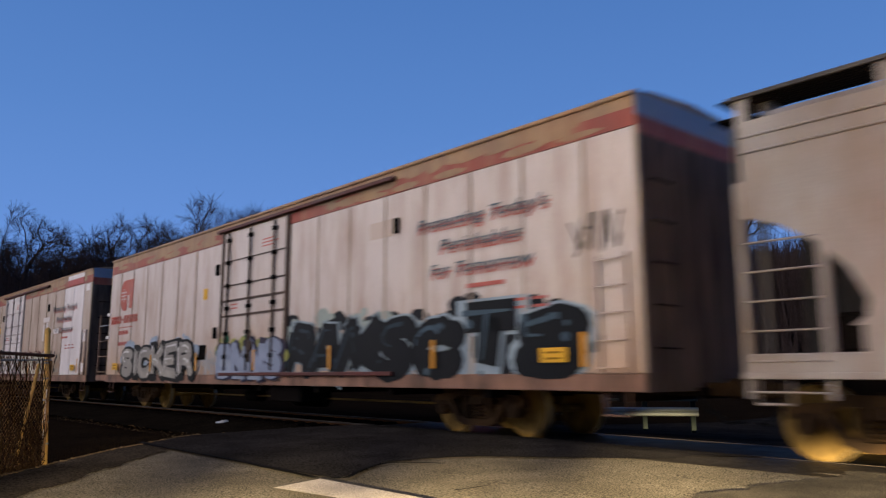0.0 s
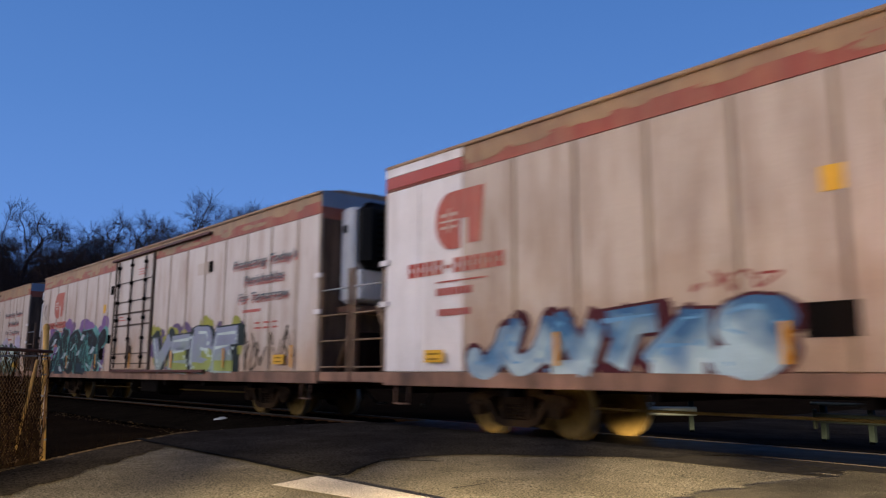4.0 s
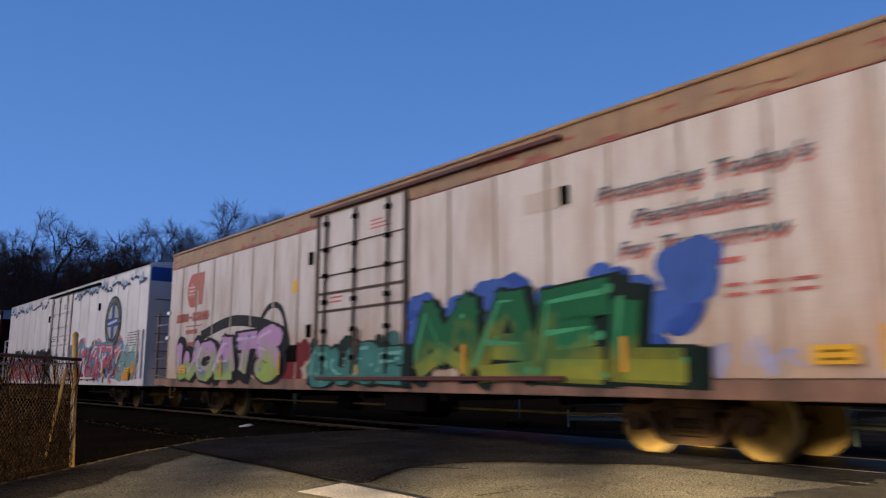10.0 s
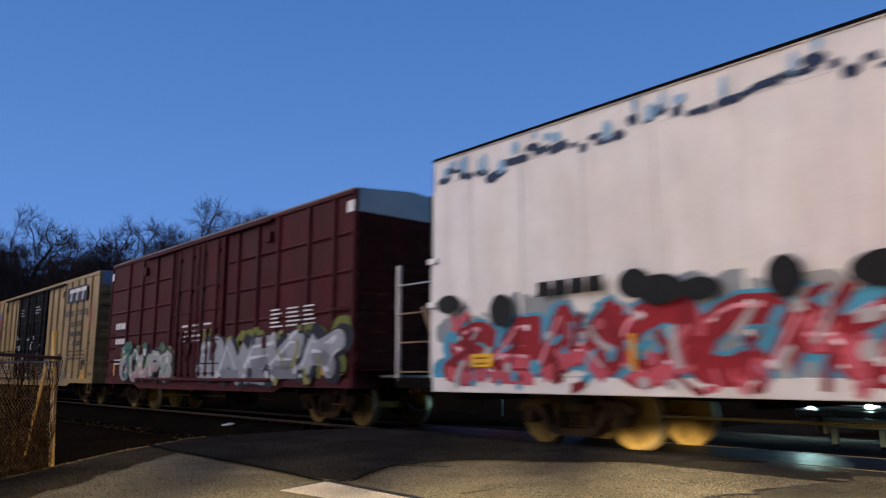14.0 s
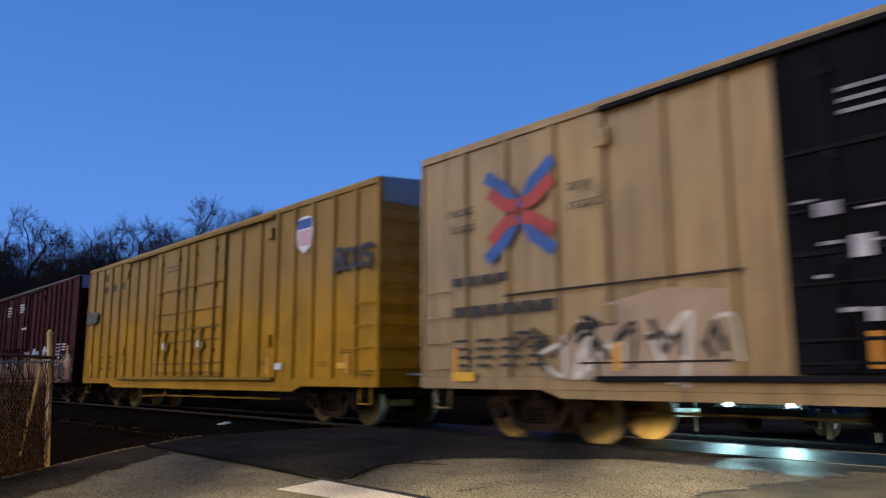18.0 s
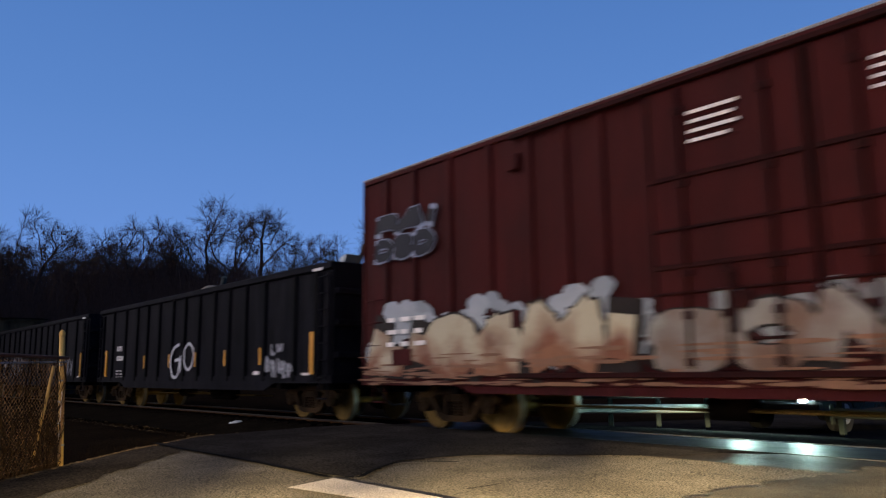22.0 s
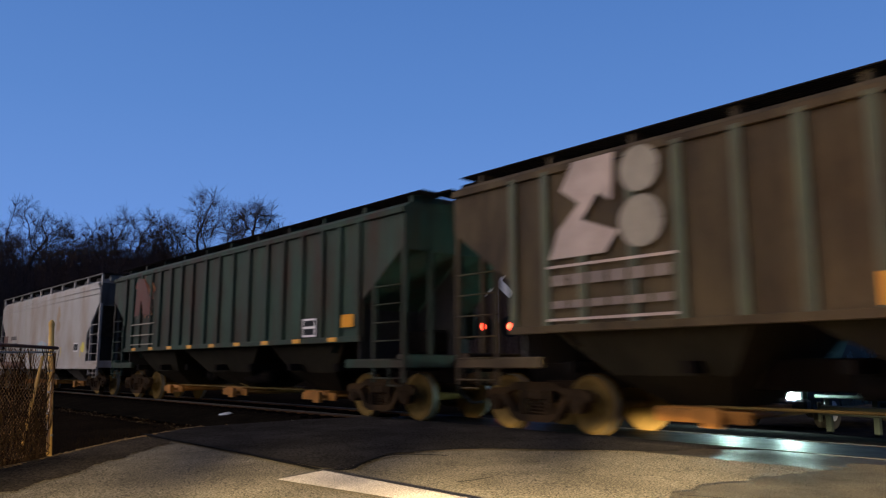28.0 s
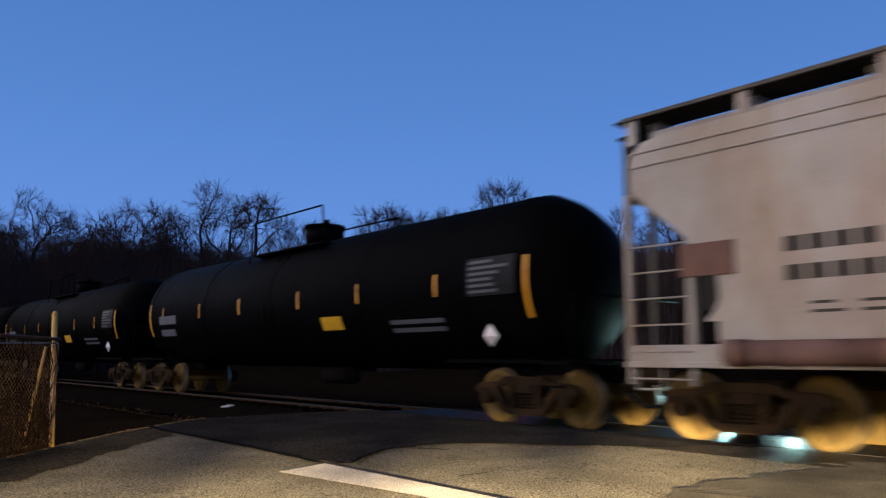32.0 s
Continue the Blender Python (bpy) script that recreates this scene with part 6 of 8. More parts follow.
    for i in range(11):
        q = random.Random(350 + i)
        u, z, w, hgt, up = -20.6 + i * 0.58 + q.uniform(-0.2, 0.2), q.uniform(1.05, 2.3), q.uniform(0.5, 0.95), q.uniform(0.14, 0.24), q.choice((-0.35, 0.3, 0.45))
        yy = SIDE - 0.034 - i * 0.0003
        wedge.add([(u, yy, z), (u + w * 0.5, yy, z + up * w * 0.5 - hgt * 0.5), (u + w, yy, z + up * w), (u + w * 0.55, yy, z + up * w * 0.6 + hgt * 0.5)], [(0, 1, 2, 3)])
    part("spray_highlights", wedge, spray("a8b0b6"), c, "white wedge highlights", "stuff")
    scribble(c, ox, -20.9, -14.3, 0.9, 2.5, 14, "4f8480", 38, 0.06, 0.033)
    graffiti(c, ox, -9.4, -3.7, 0.9, 2.3, "VEBE", "88948e>84889a", "222b2b", 32, cloud="5c4a68+8c8a3c", shine="b2beba", second="8c9450", fat=0.4, edge=0.1)
    scribble(c, ox, -3.7, -1.0, 1.05, 2.1, 9, "4c4034", 33, 0.06)
    part("painted_over_patch", Sh(ox).box(-21.9, -20.75, SIDE - 0.012, SIDE - 0.005, 1.08, 1.95, 0.002), spray("4c5468"), c, "slate blue painted-over patch")
    scribble(c, ox, -21.8, -20.9, 2.05, 2.6, 5, "1c1a1c", 36, 0.06)
    scribble(c, ox, -22.25, -21.5, 3.2, 3.9, 5, "4c4844", 37, 0.04)
    c, ox = reefer("dirty white refrigerator car with green-grey graffiti", -80.43, 22.54, (), "front", seed=5)
    graffiti(c, ox, -8.7, -1.2, 0.84, 2.4, "HENOUS", "5f6f64>8e9a92", "1f2a25", 51, out=0.02, cloud="9a90aa+a8a0b4", shine="a8b6aa", second="2f4636", fat=0.33, edge=0.1, drop=0.7)
    graffiti(c, ox, -21.5, -14.3, 0.82, 2.4, "GAZLS", "5e6c64>8ea09a", "0c1311", 52, out=0.02, cloud="a094b0+9a92ac", shine="d0d8d4", fat=0.42, edge=0.13, drop=0.7, slant=0.0)
    scribble(c, ox, -22.3, -21.5, 3.1, 3.7, 4, "3c3834", 53, 0.04)
    scribble(c, ox, -2.3, -0.9, 2.0, 2.6, 4, "a86a60", 55, 0.03)
    c, ox = reefer("dirty white refrigerator car with pink and lime graffiti", -103.85, 22.6, (), "rear", seed=6)
    arch = Sh(ox)
    stroke(arch, smooth_line([(-19.9, 2.3), (-17.9, 2.62), (-16.2, 2.5), (-15.2, 2.3)], 8), 0.3, SIDE - 0.003, True)
    stroke(arch, smooth_line([(-16.2, 2.3), (-15.55, 2.85), (-14.85, 2.75), (-14.45, 1.9), (-14.4, 1.5)], 8), 0.16, SIDE - 0.004, True)
    part("spray_arch", arch, spray("141216"), c)
    red = Sh(ox)
    for i in range(26):
        disc(red, -14.9 + 1.35 * random.Random(600 + i).random(), 0.95 + 0.85 * random.Random(630 + i).random(), 0.2, SIDE - 0.006 - i * 0.0001, 12, rng=random.Random(i))
    part("spray_patch", red, spray("6c1a20"), c, "dark red sprayed patch", "stuff")
    graffiti(c, ox, -21.6, -14.75, 0.84, 2.4, "WOATS", "87944a>a882a4", "121014", 61, shine="b9a0b8", second="8d9a52>5c6c80", fat=0.4, edge=0.14, out=0.012, drop=0.7, slant=0.1, tint="5c6c98")
    graffiti(c, ox, -13.2, -9.6, 0.86, 1.85, "BUSE", "3c6c64", "15201d", 62, fat=0.48, out=0.045, shine="6c9c90", edge=0.1, cloud="3a5c56+142420")
    graffiti(c, ox, -9.3, -3.3, 0.84, 2.6, "MAEL", "6a6a26>1c5434", "101d18", 63, out=0.02, cloud="2c4488+3a5496", second="7c7c2c>22603e", shine="40845c", fat=0.38, edge=0.09, drop=0.5)
    scribble(c, ox, -3.2, -2.0, 1.0, 1.6, 6, "8c90b4", 65, 0.05)
    c, ox = reefer("white refrigerator car with pink and red graffiti and blue end band", -128.65, 22.43, (), "rear", white=True, slogan=False, seed=7)
    graffiti(c, ox, -22.0, -13.7, 0.84, 2.2, "SAMOCKE", "7c2028", "4484a0", 71, cloud="8a8a8a+7e8084", shine="c8808c", second="a84854", fat=0.36, edge=0.13, slant=0.3, drop=-0.6, tint="d0c4c8")
    graffiti(c, ox, -9.6, -2.5, 0.84, 2.5, "AHSKERT", "742028>a8545e", "4484a0", 72, cloud="b87c84+6c6468", shine="c48c94", second="8c2c38", fat=0.36, edge=0.13, slant=0.25, drop=-0.6, tint="d0c4c8", sharp=True)
    graffiti(c, ox, -2.9, -0.8, 0.9, 2.15, "SE", "6c8684", "50625f", 73, cloud="7c9694+8a9a98", fat=0.34)
    flecks(c, ox, -22.0, -13.8, 0.9, 2.1, 24, ("4484a0", "a8505c", "6c1c26", "9a9698"), 75)
    flecks(c, ox, -9.5, -2.4, 0.9, 2.3, 26, ("4484a0", "a8505c", "6c1c26", "c0b4b8"), 76)
    blobs = Sh(ox)
    rng = random.Random(74)
    for i, u in enumerate((-21.9, -20.6, -18.0, -17.6, -17.0, -15.9, -14.8, -14.1, -13.5, -12.7, -13.2, -13.0, -12.9, -12.2)):
        disc(blobs, u, 2.15 + rng.uniform(-0.05, 0.2) if u < -13.3 else rng.uniform(1.0, 2.3), rng.uniform(0.2, 0.4), SIDE - 0.11 - i * 0.0006, rz=rng.uniform(0.15, 0.28))
    for i in range(22):
        disc(blobs, rng.uniform(-13.75, -12.5), rng.uniform(0.9, 2.2), rng.uniform(0.08, 0.2), SIDE - 0.12 - i * 0.0004, rz=rng.uniform(0.08, 0.24), rng=rng)
    rust = Sh(ox)
    for i in range(90):
        disc(rust, rng.uniform(-13.0, -9.4), 0.84 + 0.5 * rng.random() ** 2.5, rng.uniform(0.06, 0.22), SIDE - 0.034 - i * 0.0001, rz=rng.uniform(0.015, 0.05), rng=rng)
    part("rust_stain", rust, spray("9c7a60"), c, "rust-brown stains at the foot of the door", "stuff")
    part("spray_blot_band", blobs, spray("17171a"), c, "row of black spray blots", "stuff")
    em = Sh(ox)
    disc(em, -3.7, 3.2, 1.0, SIDE - 0.014, 36)
    ring = part("round_emblem", em, spray("1c2c2a"), c, "round dark green emblem with a blue cross")
    inner = Sh(ox)
    disc(inner, -3.7, 3.2, 0.66, SIDE - 0.018, 36)
    part("emblem_field", inner, spray("a09c9a"), ring)
    part("emblem_cross", Sh(ox).box(-3.86, -3.54, SIDE - 0.024, SIDE - 0.02, 2.56, 3.84).box(-4.34, -3.06, SIDE - 0.028, SIDE - 0.024, 3.02, 3.34), spray("22407c"), ring, "blue cross")
    part("emblem_band", Sh(ox).prism([(-4.25, 3.08), (-3.15, 3.18), (-3.15, 3.28), (-4.25, 3.18)], SIDE - 0.033, SIDE - 0.029), spray("a8a8b4"), ring)
    marks = Sh(ox)
    for i in range(26):
        t = 2 * math.pi * i / 26
        x, z = -3.7 + 0.83 * math.cos(t), 3.2 + 0.83 * math.sin(t)
        marks.box(x - 0.03, x + 0.03, SIDE - 0.02, SIDE - 0.018, z - 0.07, z + 0.07)
    part("emblem_mark_ring", marks, spray("8a8c80"), ring, "ring of small pale marks", "stuff")
    part("name_bar", bars(Sh(ox), -19.8, -18.5, 2.18, 2.56, 1, 4, SIDE - 0.125), M_BLK, c)
    split_part("small_writing", bars(Sh(ox), -1.9, -0.8, 2.2, 2.75, 6, 4, SIDE - 0.016, rng), M_BLET, c)
    part("orange_label", Sh(ox).box(-2.0, -1.3, SIDE - 0.085, SIDE - 0.08, 1.0, 1.25).box(-1.15, -0.75, SIDE - 0.085, SIDE - 0.08, 1.25, 1.5), spray("c08020"), c)

    c, ox = boxcar("oxide brown boxcar with silver graffiti along its base", -153.75, 15.6, M_BROWN,
                   (-13.72, -12.43, -11.17, -9.85, -5.4, -4.29, -3.26, -1.84, -0.76), (-9.55, -6.12), M_BROWN, (-1.63, -13.97), M_REDEND, cross=True)
    graffiti(c, ox, -13.9, -9.4, 0.86, 2.0, "GOUPS", "8c8c88", "1c2028", 81, out=0.055, cloud="3c5c50+5c6c3c", second="8c6c74", fat=0.4, shine="b4b0ac")
    graffiti(c, ox, -7.4, -0.3, 0.86, 2.2, "SNEAK", "86868c", "20222c", 82, out=0.055, cloud="62662c", shine="b4b4bc", second="6c6c74", fat=0.46, edge=0.12, slant=0.3)
    flecks(c, ox, -13.8, -9.5, 0.9, 2.0, 8, ("b4b0b0", "2c3440", "3c6c64"), 83, 0.06)
    flecks(c, ox, -7.3, -0.4, 0.9, 2.1, 8, ("b0acb0", "2a2c3c", "7c7840"), 84, 0.06)
    wl = bars(Sh(ox), -14.75, -13.75, 2.6, 2.95, 1, 4, SIDE - 0.058)
    bars(wl, -14.7, -13.75, 2.1, 2.4, 1, 3, SIDE - 0.058)
    bars(wl, -14.7, -13.6, 1.45, 1.7, 2, 3, SIDE - 0.058)
    bars(wl, -3.5, -1.2, 2.2, 2.7, 5, 3, SIDE - 0.058, random.Random(3))
    bars(wl, -8.9, -6.6, 2.0, 2.6, 4, 3, SIDE - 0.058, random.Random(4))
    split_part("number_bar", wl, M_WLET, c)
    part("white_corner", Sh(ox).box(-0.25, 0.02, SIDE - 0.03, SIDE - 0.025, 4.55, 4.8).box(-15.58, -15.4, SIDE - 0.03, SIDE - 0.025, 4.5, 4.75), M_WLET, c)

    c, ox = boxcar("buff yellow boxcar with black double doors", -170.94, 18.78, M_TTX,
                   (-17.6, -16.6, -15.55, -14.6, -13.6, -12.7, -6.2, -5.31, -4.35, -3.48, -2.62, -1.78, -0.86), (-12.0, -6.9), M_DOORB, (-2.37, -16.42), M_TTX,
                   roof_paint=mat("buff_roof", rgb("a08458"), 0.6, var=0.15), hard=mat("scuffed_black_hardware", rgb("0e0e12"), 0.6, var=0.4, dirt=rgb("201e1e"), dirt_amount=0.6, spec=0.05))
    sign = part("dark_sign", Sh(ox).prism([(-3.85, 4.05), (-1.25, 4.05), (-1.25, 4.68), (-3.85, 4.68)], SIDE - 0.062, SIDE - 0.055), spray("1c2434"), c, "dark blue panel with three white shapes")
    logo = Sh(ox)
    for i in range(3):
        a = -3.62 + i * 0.76
        logo.box(a, a + 0.68, SIDE - 0.067, SIDE - 0.063, 4.44, 4.6)
        for k in range(4):
            logo.box(a + 0.24, a + 0.46, SIDE - 0.067, SIDE - 0.063, 4.12 + k * 0.08, 4.17 + k * 0.08)
    logo.v = [(x + 0.3 * (z - 4.3), y, z) for x, y, z in logo.v]
    split_part("sign_shape", logo, M_WLET, sign)
    place_words("slogan_line", "Railcar", -4.1, 3.5, 1.42, 0.3, M_BLET, c, ox, 15, 0.0, 0.01)
    place_words("slogan_line", "Pooling", -2.48, 3.5, 1.58, 0.3, M_BLET, c, ox, 15, 0.0, 0.01)
    place_words("slogan_line", "Experts", -3.35, 3.06, 1.65, 0.3, M_BLET, c, ox, 15, 0.0, 0.01)
    wl = bars(Sh(ox), -3.35, -1.7, 2.58, 2.9, 1, 7, SIDE - 0.058)
    bars(wl, -2.7, -1.65, 2.2, 2.5, 1, 4, SIDE - 0.058)
    bars(wl, -17.9, -16.5, 2.5, 2.75, 1, 4, SIDE - 0.058)
    bars(wl, -17.9, -15.5, 1.95, 2.25, 1, 6, SIDE - 0.058)
    bars(wl, -17.9, -15.6, 1.15, 1.7, 4, 4, SIDE - 0.058, random.Random(5))
    bars(wl, -3.2, -0.9, 1.7, 2.15, 3, 4, SIDE - 0.058, random.Random(6))
    split_part("number_bar", wl, M_BLET, c)
    for word, u, z, w in (("next", -17.95, 3.8, 0.62), ("load", -17.9, 3.5, 0.6), ("any", -15.2, 3.8, 0.45), ("road", -15.2, 3.5, 0.6)):
        place_words("slogan_word", word, u, z, w, 0.2, M_BLET, c, ox, 15)
    for colour, off in (("3a5488", 0.0), ("94403a", 0.3)):
        x = Sh(ox)
        for s in (-1, 1):
            ribbon(x, [(-17.0 + off * 0.3, 3.66 + s * (0.72 - off)), (-16.55, 3.66 + s * (0.42 - off * 0.9)), (-16.28, 3.66 + s * 0.06 if not off else 3.66 + s * 0.1)], 0.22, SIDE - 0.06 - (0.003 if s > 0 else 0.0) - off * 0.02)
            ribbon(x, [(-15.5, 3.66 + s * (0.72 - off)), (-15.95, 3.66 + s * (0.42 - off * 0.9)), (-16.18, 3.66 + s * 0.06 if not off else 3.66 + s * 0.1)], 0.22, SIDE - 0.064 - (0.003 if s > 0 else 0.0) - off * 0.02)
        part("crossed_tracks_mark", x, spray(colour), c)
    graffiti(c, ox, -6.7, -3.3, 0.9, 1.95, "KESLG", "a49c9c", "4a3e30", 91, fat=0.1, edge=0.03, drop=0.6, slant=0.5, out=0.055)
    scribble(c, ox, -6.6, -2.8, 0.86, 1.5, 12, "a89e9c", 96, 0.05, 0.05)
    scribble(c, ox, -6.2, -3.9, 0.85, 1.7, 12, "4c4034", 95, 0.045, 0.05)
    for w in range(46):
        u, z = random.Random(960 + w).uniform(-3.4, -0.2), random.Random(970 + w).uniform(0.9, 2.7)
        part("stencil_mark", Sh(ox).box(u, u + 0.16, SIDE - 0.06, SIDE - 0.056, z, z + 0.03), M_BLET, c)
    scribble(c, ox, -16.4, -12.6, 0.95, 1.9, 10, "2c2824", 92, 0.07, 0.05)
    scribble(c, ox, -16.0, -12.8, 0.95, 1.9, 7, "b8b0a4", 93, 0.06, 0.05)
    scribble(c, ox, -0.85, -0.2, 2.8, 3.8, 5, "a8604c", 94, 0.04, 0.05)
    part("faded_patch", Sh(ox).prism([(-15.4, 0.98), (-12.75, 0.98), (-12.75, 2.1), (-13.6, 2.2), (-14.6, 2.05), (-15.5, 1.5)], SIDE - 0.0535, SIDE - 0.052), spray("927c66"), c, "pinkish faded paint patch")
    part("scratch", Sh(ox).box(-16.6, -12.5, SIDE - 0.062, SIDE - 0.058, 2.3, 2.34).box(-15.1, -12.7, SIDE - 0.062, SIDE - 0.058, 1.2, 1.23), spray("2a2018"), c, "long dark scratch")
    part("black_panel", Sh(ox).box(-1.4, -0.92, SIDE - 0.06, SIDE - 0.055, 1.33, 1.7), M_BLK, c, "black panel framed in white")
    part("yellow_label", Sh(ox).box(-1.42, -0.9, SIDE - 0.06, SIDE - 0.055, 0.98, 1.12).box(-17.9, -17.35, SIDE - 0.06, SIDE - 0.055, 0.95, 1.1), M_YEL, c)
    wl = bars(Sh(ox), -11.3, -10.3, 3.9, 4.3, 3, 1, SIDE - 0.1, random.Random(7))
    bars(wl, -8.7, -7.6, 3.9, 4.3, 3, 1, SIDE - 0.1, random.Random(8))
    wl.box(-9.05, -8.8, SIDE - 0.105, SIDE - 0.1, 2.3, 2.55).box(-11.2, -11.0, SIDE - 0.105, SIDE - 0.1, 2.3, 2.55).box(-11.1, -10.95, SIDE - 0.105, SIDE - 0.1, 1.6, 1.75).box(-8.5, -8.3, SIDE - 0.105, SIDE - 0.1, 1.55, 1.75)
    for i in range(44):
        q = random.Random(900 + i)
        u, z, w = q.uniform(-11.8, -7.2), 1.0 + 2.0 * q.random() ** 1.4, q.uniform(0.05, 0.28)
        wl.box(u, u + w, SIDE - 0.125, SIDE - 0.122, z, z + q.choice((0.03, 0.04, 0.05, 0.16)))
    split_part("door_sticker", wl, mat("scuffed_white_marks", rgb("8c8a90"), 0.6, var=0.3, rnd=0.4), c)

    ribs = (-17.9, -17.0, -16.1, -15.2, -14.35, -13.5, -12.6, -6.0, -4.95, -4.1, -3.3, -2.5, -1.65, -0.8)
    # door hardware darker than the doors: grime, with its shadows painted in
    c, ox = boxcar("bright yellow boxcar with double doors and a shield", -191.13, 18.73, M_UPY, ribs, (-11.85, -6.85), M_UPY, (-2.3, -16.42), M_UPY,
                   roof_paint=mat("yellow_roof", rgb("a88a4a"), 0.6, var=0.15), hard=mat("grimy_shaded_yellow_hardware", rgb("7e600e"), 0.6, var=0.3, dirt=rgb("4c3a10"), dirt_amount=0.6, spec=0.1))
    sh = Sh(ox).prism([(-3.15, 4.3), (-3.1, 4.62), (-2.8, 4.68), (-2.5, 4.62), (-2.45, 4.3), (-2.5, 3.98), (-2.8, 3.8), (-3.1, 3.98)], SIDE - 0.062, SIDE - 0.056)
    shield = part("shield", sh, M_WLET, c, "blue, white and red shield")
    part("shield_field", Sh(ox).box(-3.1, -2.5, SIDE - 0.07, SIDE - 0.063, 4.38, 4.6), spray("34508c"), shield)
    st = Sh(ox)
    for i in range(5):
        st.box(-3.05 + i * 0.12, -3.0 + i * 0.12, SIDE - 0.07, SIDE - 0.063, 3.98, 4.34)
    part("shield_stripes", st, spray("a85c68"), shield)
    graffiti(c, ox, -1.55, -0.1, 3.2, 3.8, "BCUS", "30303c", "30303c", 101, out=0.055, fat=0.26, edge=0.04, drop=0.0)
    graffiti(c, ox, -18.55, -17.35, 2.95, 3.45, "AS", "54544c", "34342c", 102, out=0.055, fat=0.4)
    wl = bars(Sh(ox), -17.0, -16.5, 4.36, 4.78, 1, 2, SIDE - 0.005)
    for q in (-17.0, -16.15, -15.3):
        bars(wl, q, q + 0.52, 3.94, 4.34, 1, 2, SIDE - 0.005)
    for q in (-17.0, -16.15):
        bars(wl, q, q + 0.45, 1.25, 1.85, 3, 2, SIDE - 0.005, random.Random(19))
    for q, z in ((-4.9, 1.3), (-2.2, 1.25), (-1.3, 1.5), (-0.6, 0.98)):
        bars(wl, q, q + 0.4, z, z + 0.12, 2, 2, SIDE - 0.02, random.Random(9))
    split_part("number_bar", wl, spray("3c3014"), c)
    wl = Sh(ox).box(-4.0, -3.7, SIDE - 0.06, SIDE - 0.055, 1.2, 1.35)
    part("white_label", wl, M_WLET, c)
    split_part("small_writing", bars(Sh(ox), -10.95, -9.9, 4.15, 4.4, 2, 1, SIDE - 0.06), spray("4c4434"), c)
    # brake rod in the beams; the yellow light is given as its paint
    part("air_pipe", Sh(ox).tube([(-13.7, -1.15, 0.42), (-11.9, -1.15, 0.47), (-11.8, -1.15, 0.62), (-11.7, -1.15, 0.47), (-4.6, -1.15, 0.5)], 0.02, 6), M_YEL, c, "rod under the sill, its headlight glow painted yellow")
    for u in (-10.9, -8.4):
        part("door_sticker", Sh(ox).box(u, u + 0.18, SIDE - 0.1, SIDE - 0.095, 1.85, 2.05), M_WLET, c)
    part("yellow_label", Sh(ox).box(-1.4, -0.95, SIDE - 0.06, SIDE - 0.055, 1.2, 1.32), M_YEL, c)

    # bars and rods take a darker red in place of their shading
    c, ox = boxcar("oxide red boxcar with peach graffiti along its base", -211.24, 18.72, M_RED,
                   (-17.9, -17.0, -15.95, -14.9, -13.95, -13.2, -12.5, -6.9, -6.03, -5.3, -4.55, -3.8, -3.1, -2.38, -1.66, -0.95), (-11.7, -7.15), M_RED, (-2.33, -16.4), M_REDEND, hard=mat("shaded_red_hardware", rgb("240b0b"), 0.7, var=0.3, dirt=rgb("120606"), dirt_amount=0.7, spec=0.05))
    graffiti(c, ox, -18.2, -11.9, 0.9, 2.2, "LIGAMI", "6c4434>a09682", "1e1716", 111, out=0.055, cloud="7c8088+8a8e96", second="74503c>a89e8c", fat=0.48, edge=0.11, slant=0.1, drop=0.2)
    graffiti(c, ox, -7.4, -2.8, 0.9, 2.1, "IUFEJK", "704434>a4866e", "1e1a1a", 112, out=0.055, cloud="8c94a0+98a0a8", second="7c4e3c>a88c74", fat=0.5, edge=0.11, slant=0.1, drop=0.2)
    graffiti(c, ox, -2.75, -0.1, 0.9, 1.92, "UKE", "6c4032>8c6c5a", "1e1a1a", 113, out=0.055, cloud="767c70", second="74483a>907460", fat=0.48, edge=0.1, drop=0.2)
    graffiti(c, ox, -18.2, -16.2, 3.72, 4.25, "RAI", "1a1a24", "7c8298", 114, out=0.055, fat=0.4, edge=0.12, drop=0.0)
    graffiti(c, ox, -18.2, -16.3, 3.2, 3.78, "DSD", "1a1a24", "7c8298", 117, out=0.062, fat=0.4, edge=0.12, drop=0.0)
    wl = bars(Sh(ox), -11.05, -10.0, 3.98, 4.5, 4, 1, SIDE - 0.1, random.Random(10))
    bars(wl, -8.75, -7.6, 4.05, 4.5, 4, 1, SIDE - 0.1, random.Random(11))
    bars(wl, -8.0, -7.2, 3.2, 3.35, 1, 2, SIDE - 0.1)
    for u0, u1, z0, z1 in ((-2.15, -1.6, 1.36, 2.12), (-1.4, -0.88, 1.06, 1.57)):
        part("data_plate", Sh(ox).box(u0, u1, SIDE - 0.102, SIDE - 0.05, z0, z1), spray("3a2a2c"), c, "dark brown stencil plate")
    for q in (-2.14, -1.8):
        bars(wl, q, q + 0.2, 1.5, 2.45, 7, 1, SIDE - 0.106)
    bars(wl, -1.42, -0.84, 2.1, 2.42, 3, 1, SIDE - 0.104)
    bars(wl, -17.8, -16.5, 1.5, 2.2, 3, 3, SIDE - 0.104, random.Random(13))
    dust, q = Sh(ox), random.Random(118)
    for i in range(230):
        disc(dust, q.uniform(-18.4, -0.3), 0.85 + 0.55 * q.random() ** 2, q.uniform(0.1, 0.5), SIDE - 0.094 - i * 0.00004, rz=q.uniform(0.008, 0.03), rng=q)
    part("dust_streak", dust, spray("6e5040"), c, "pale road dust in streaks", "stuff")
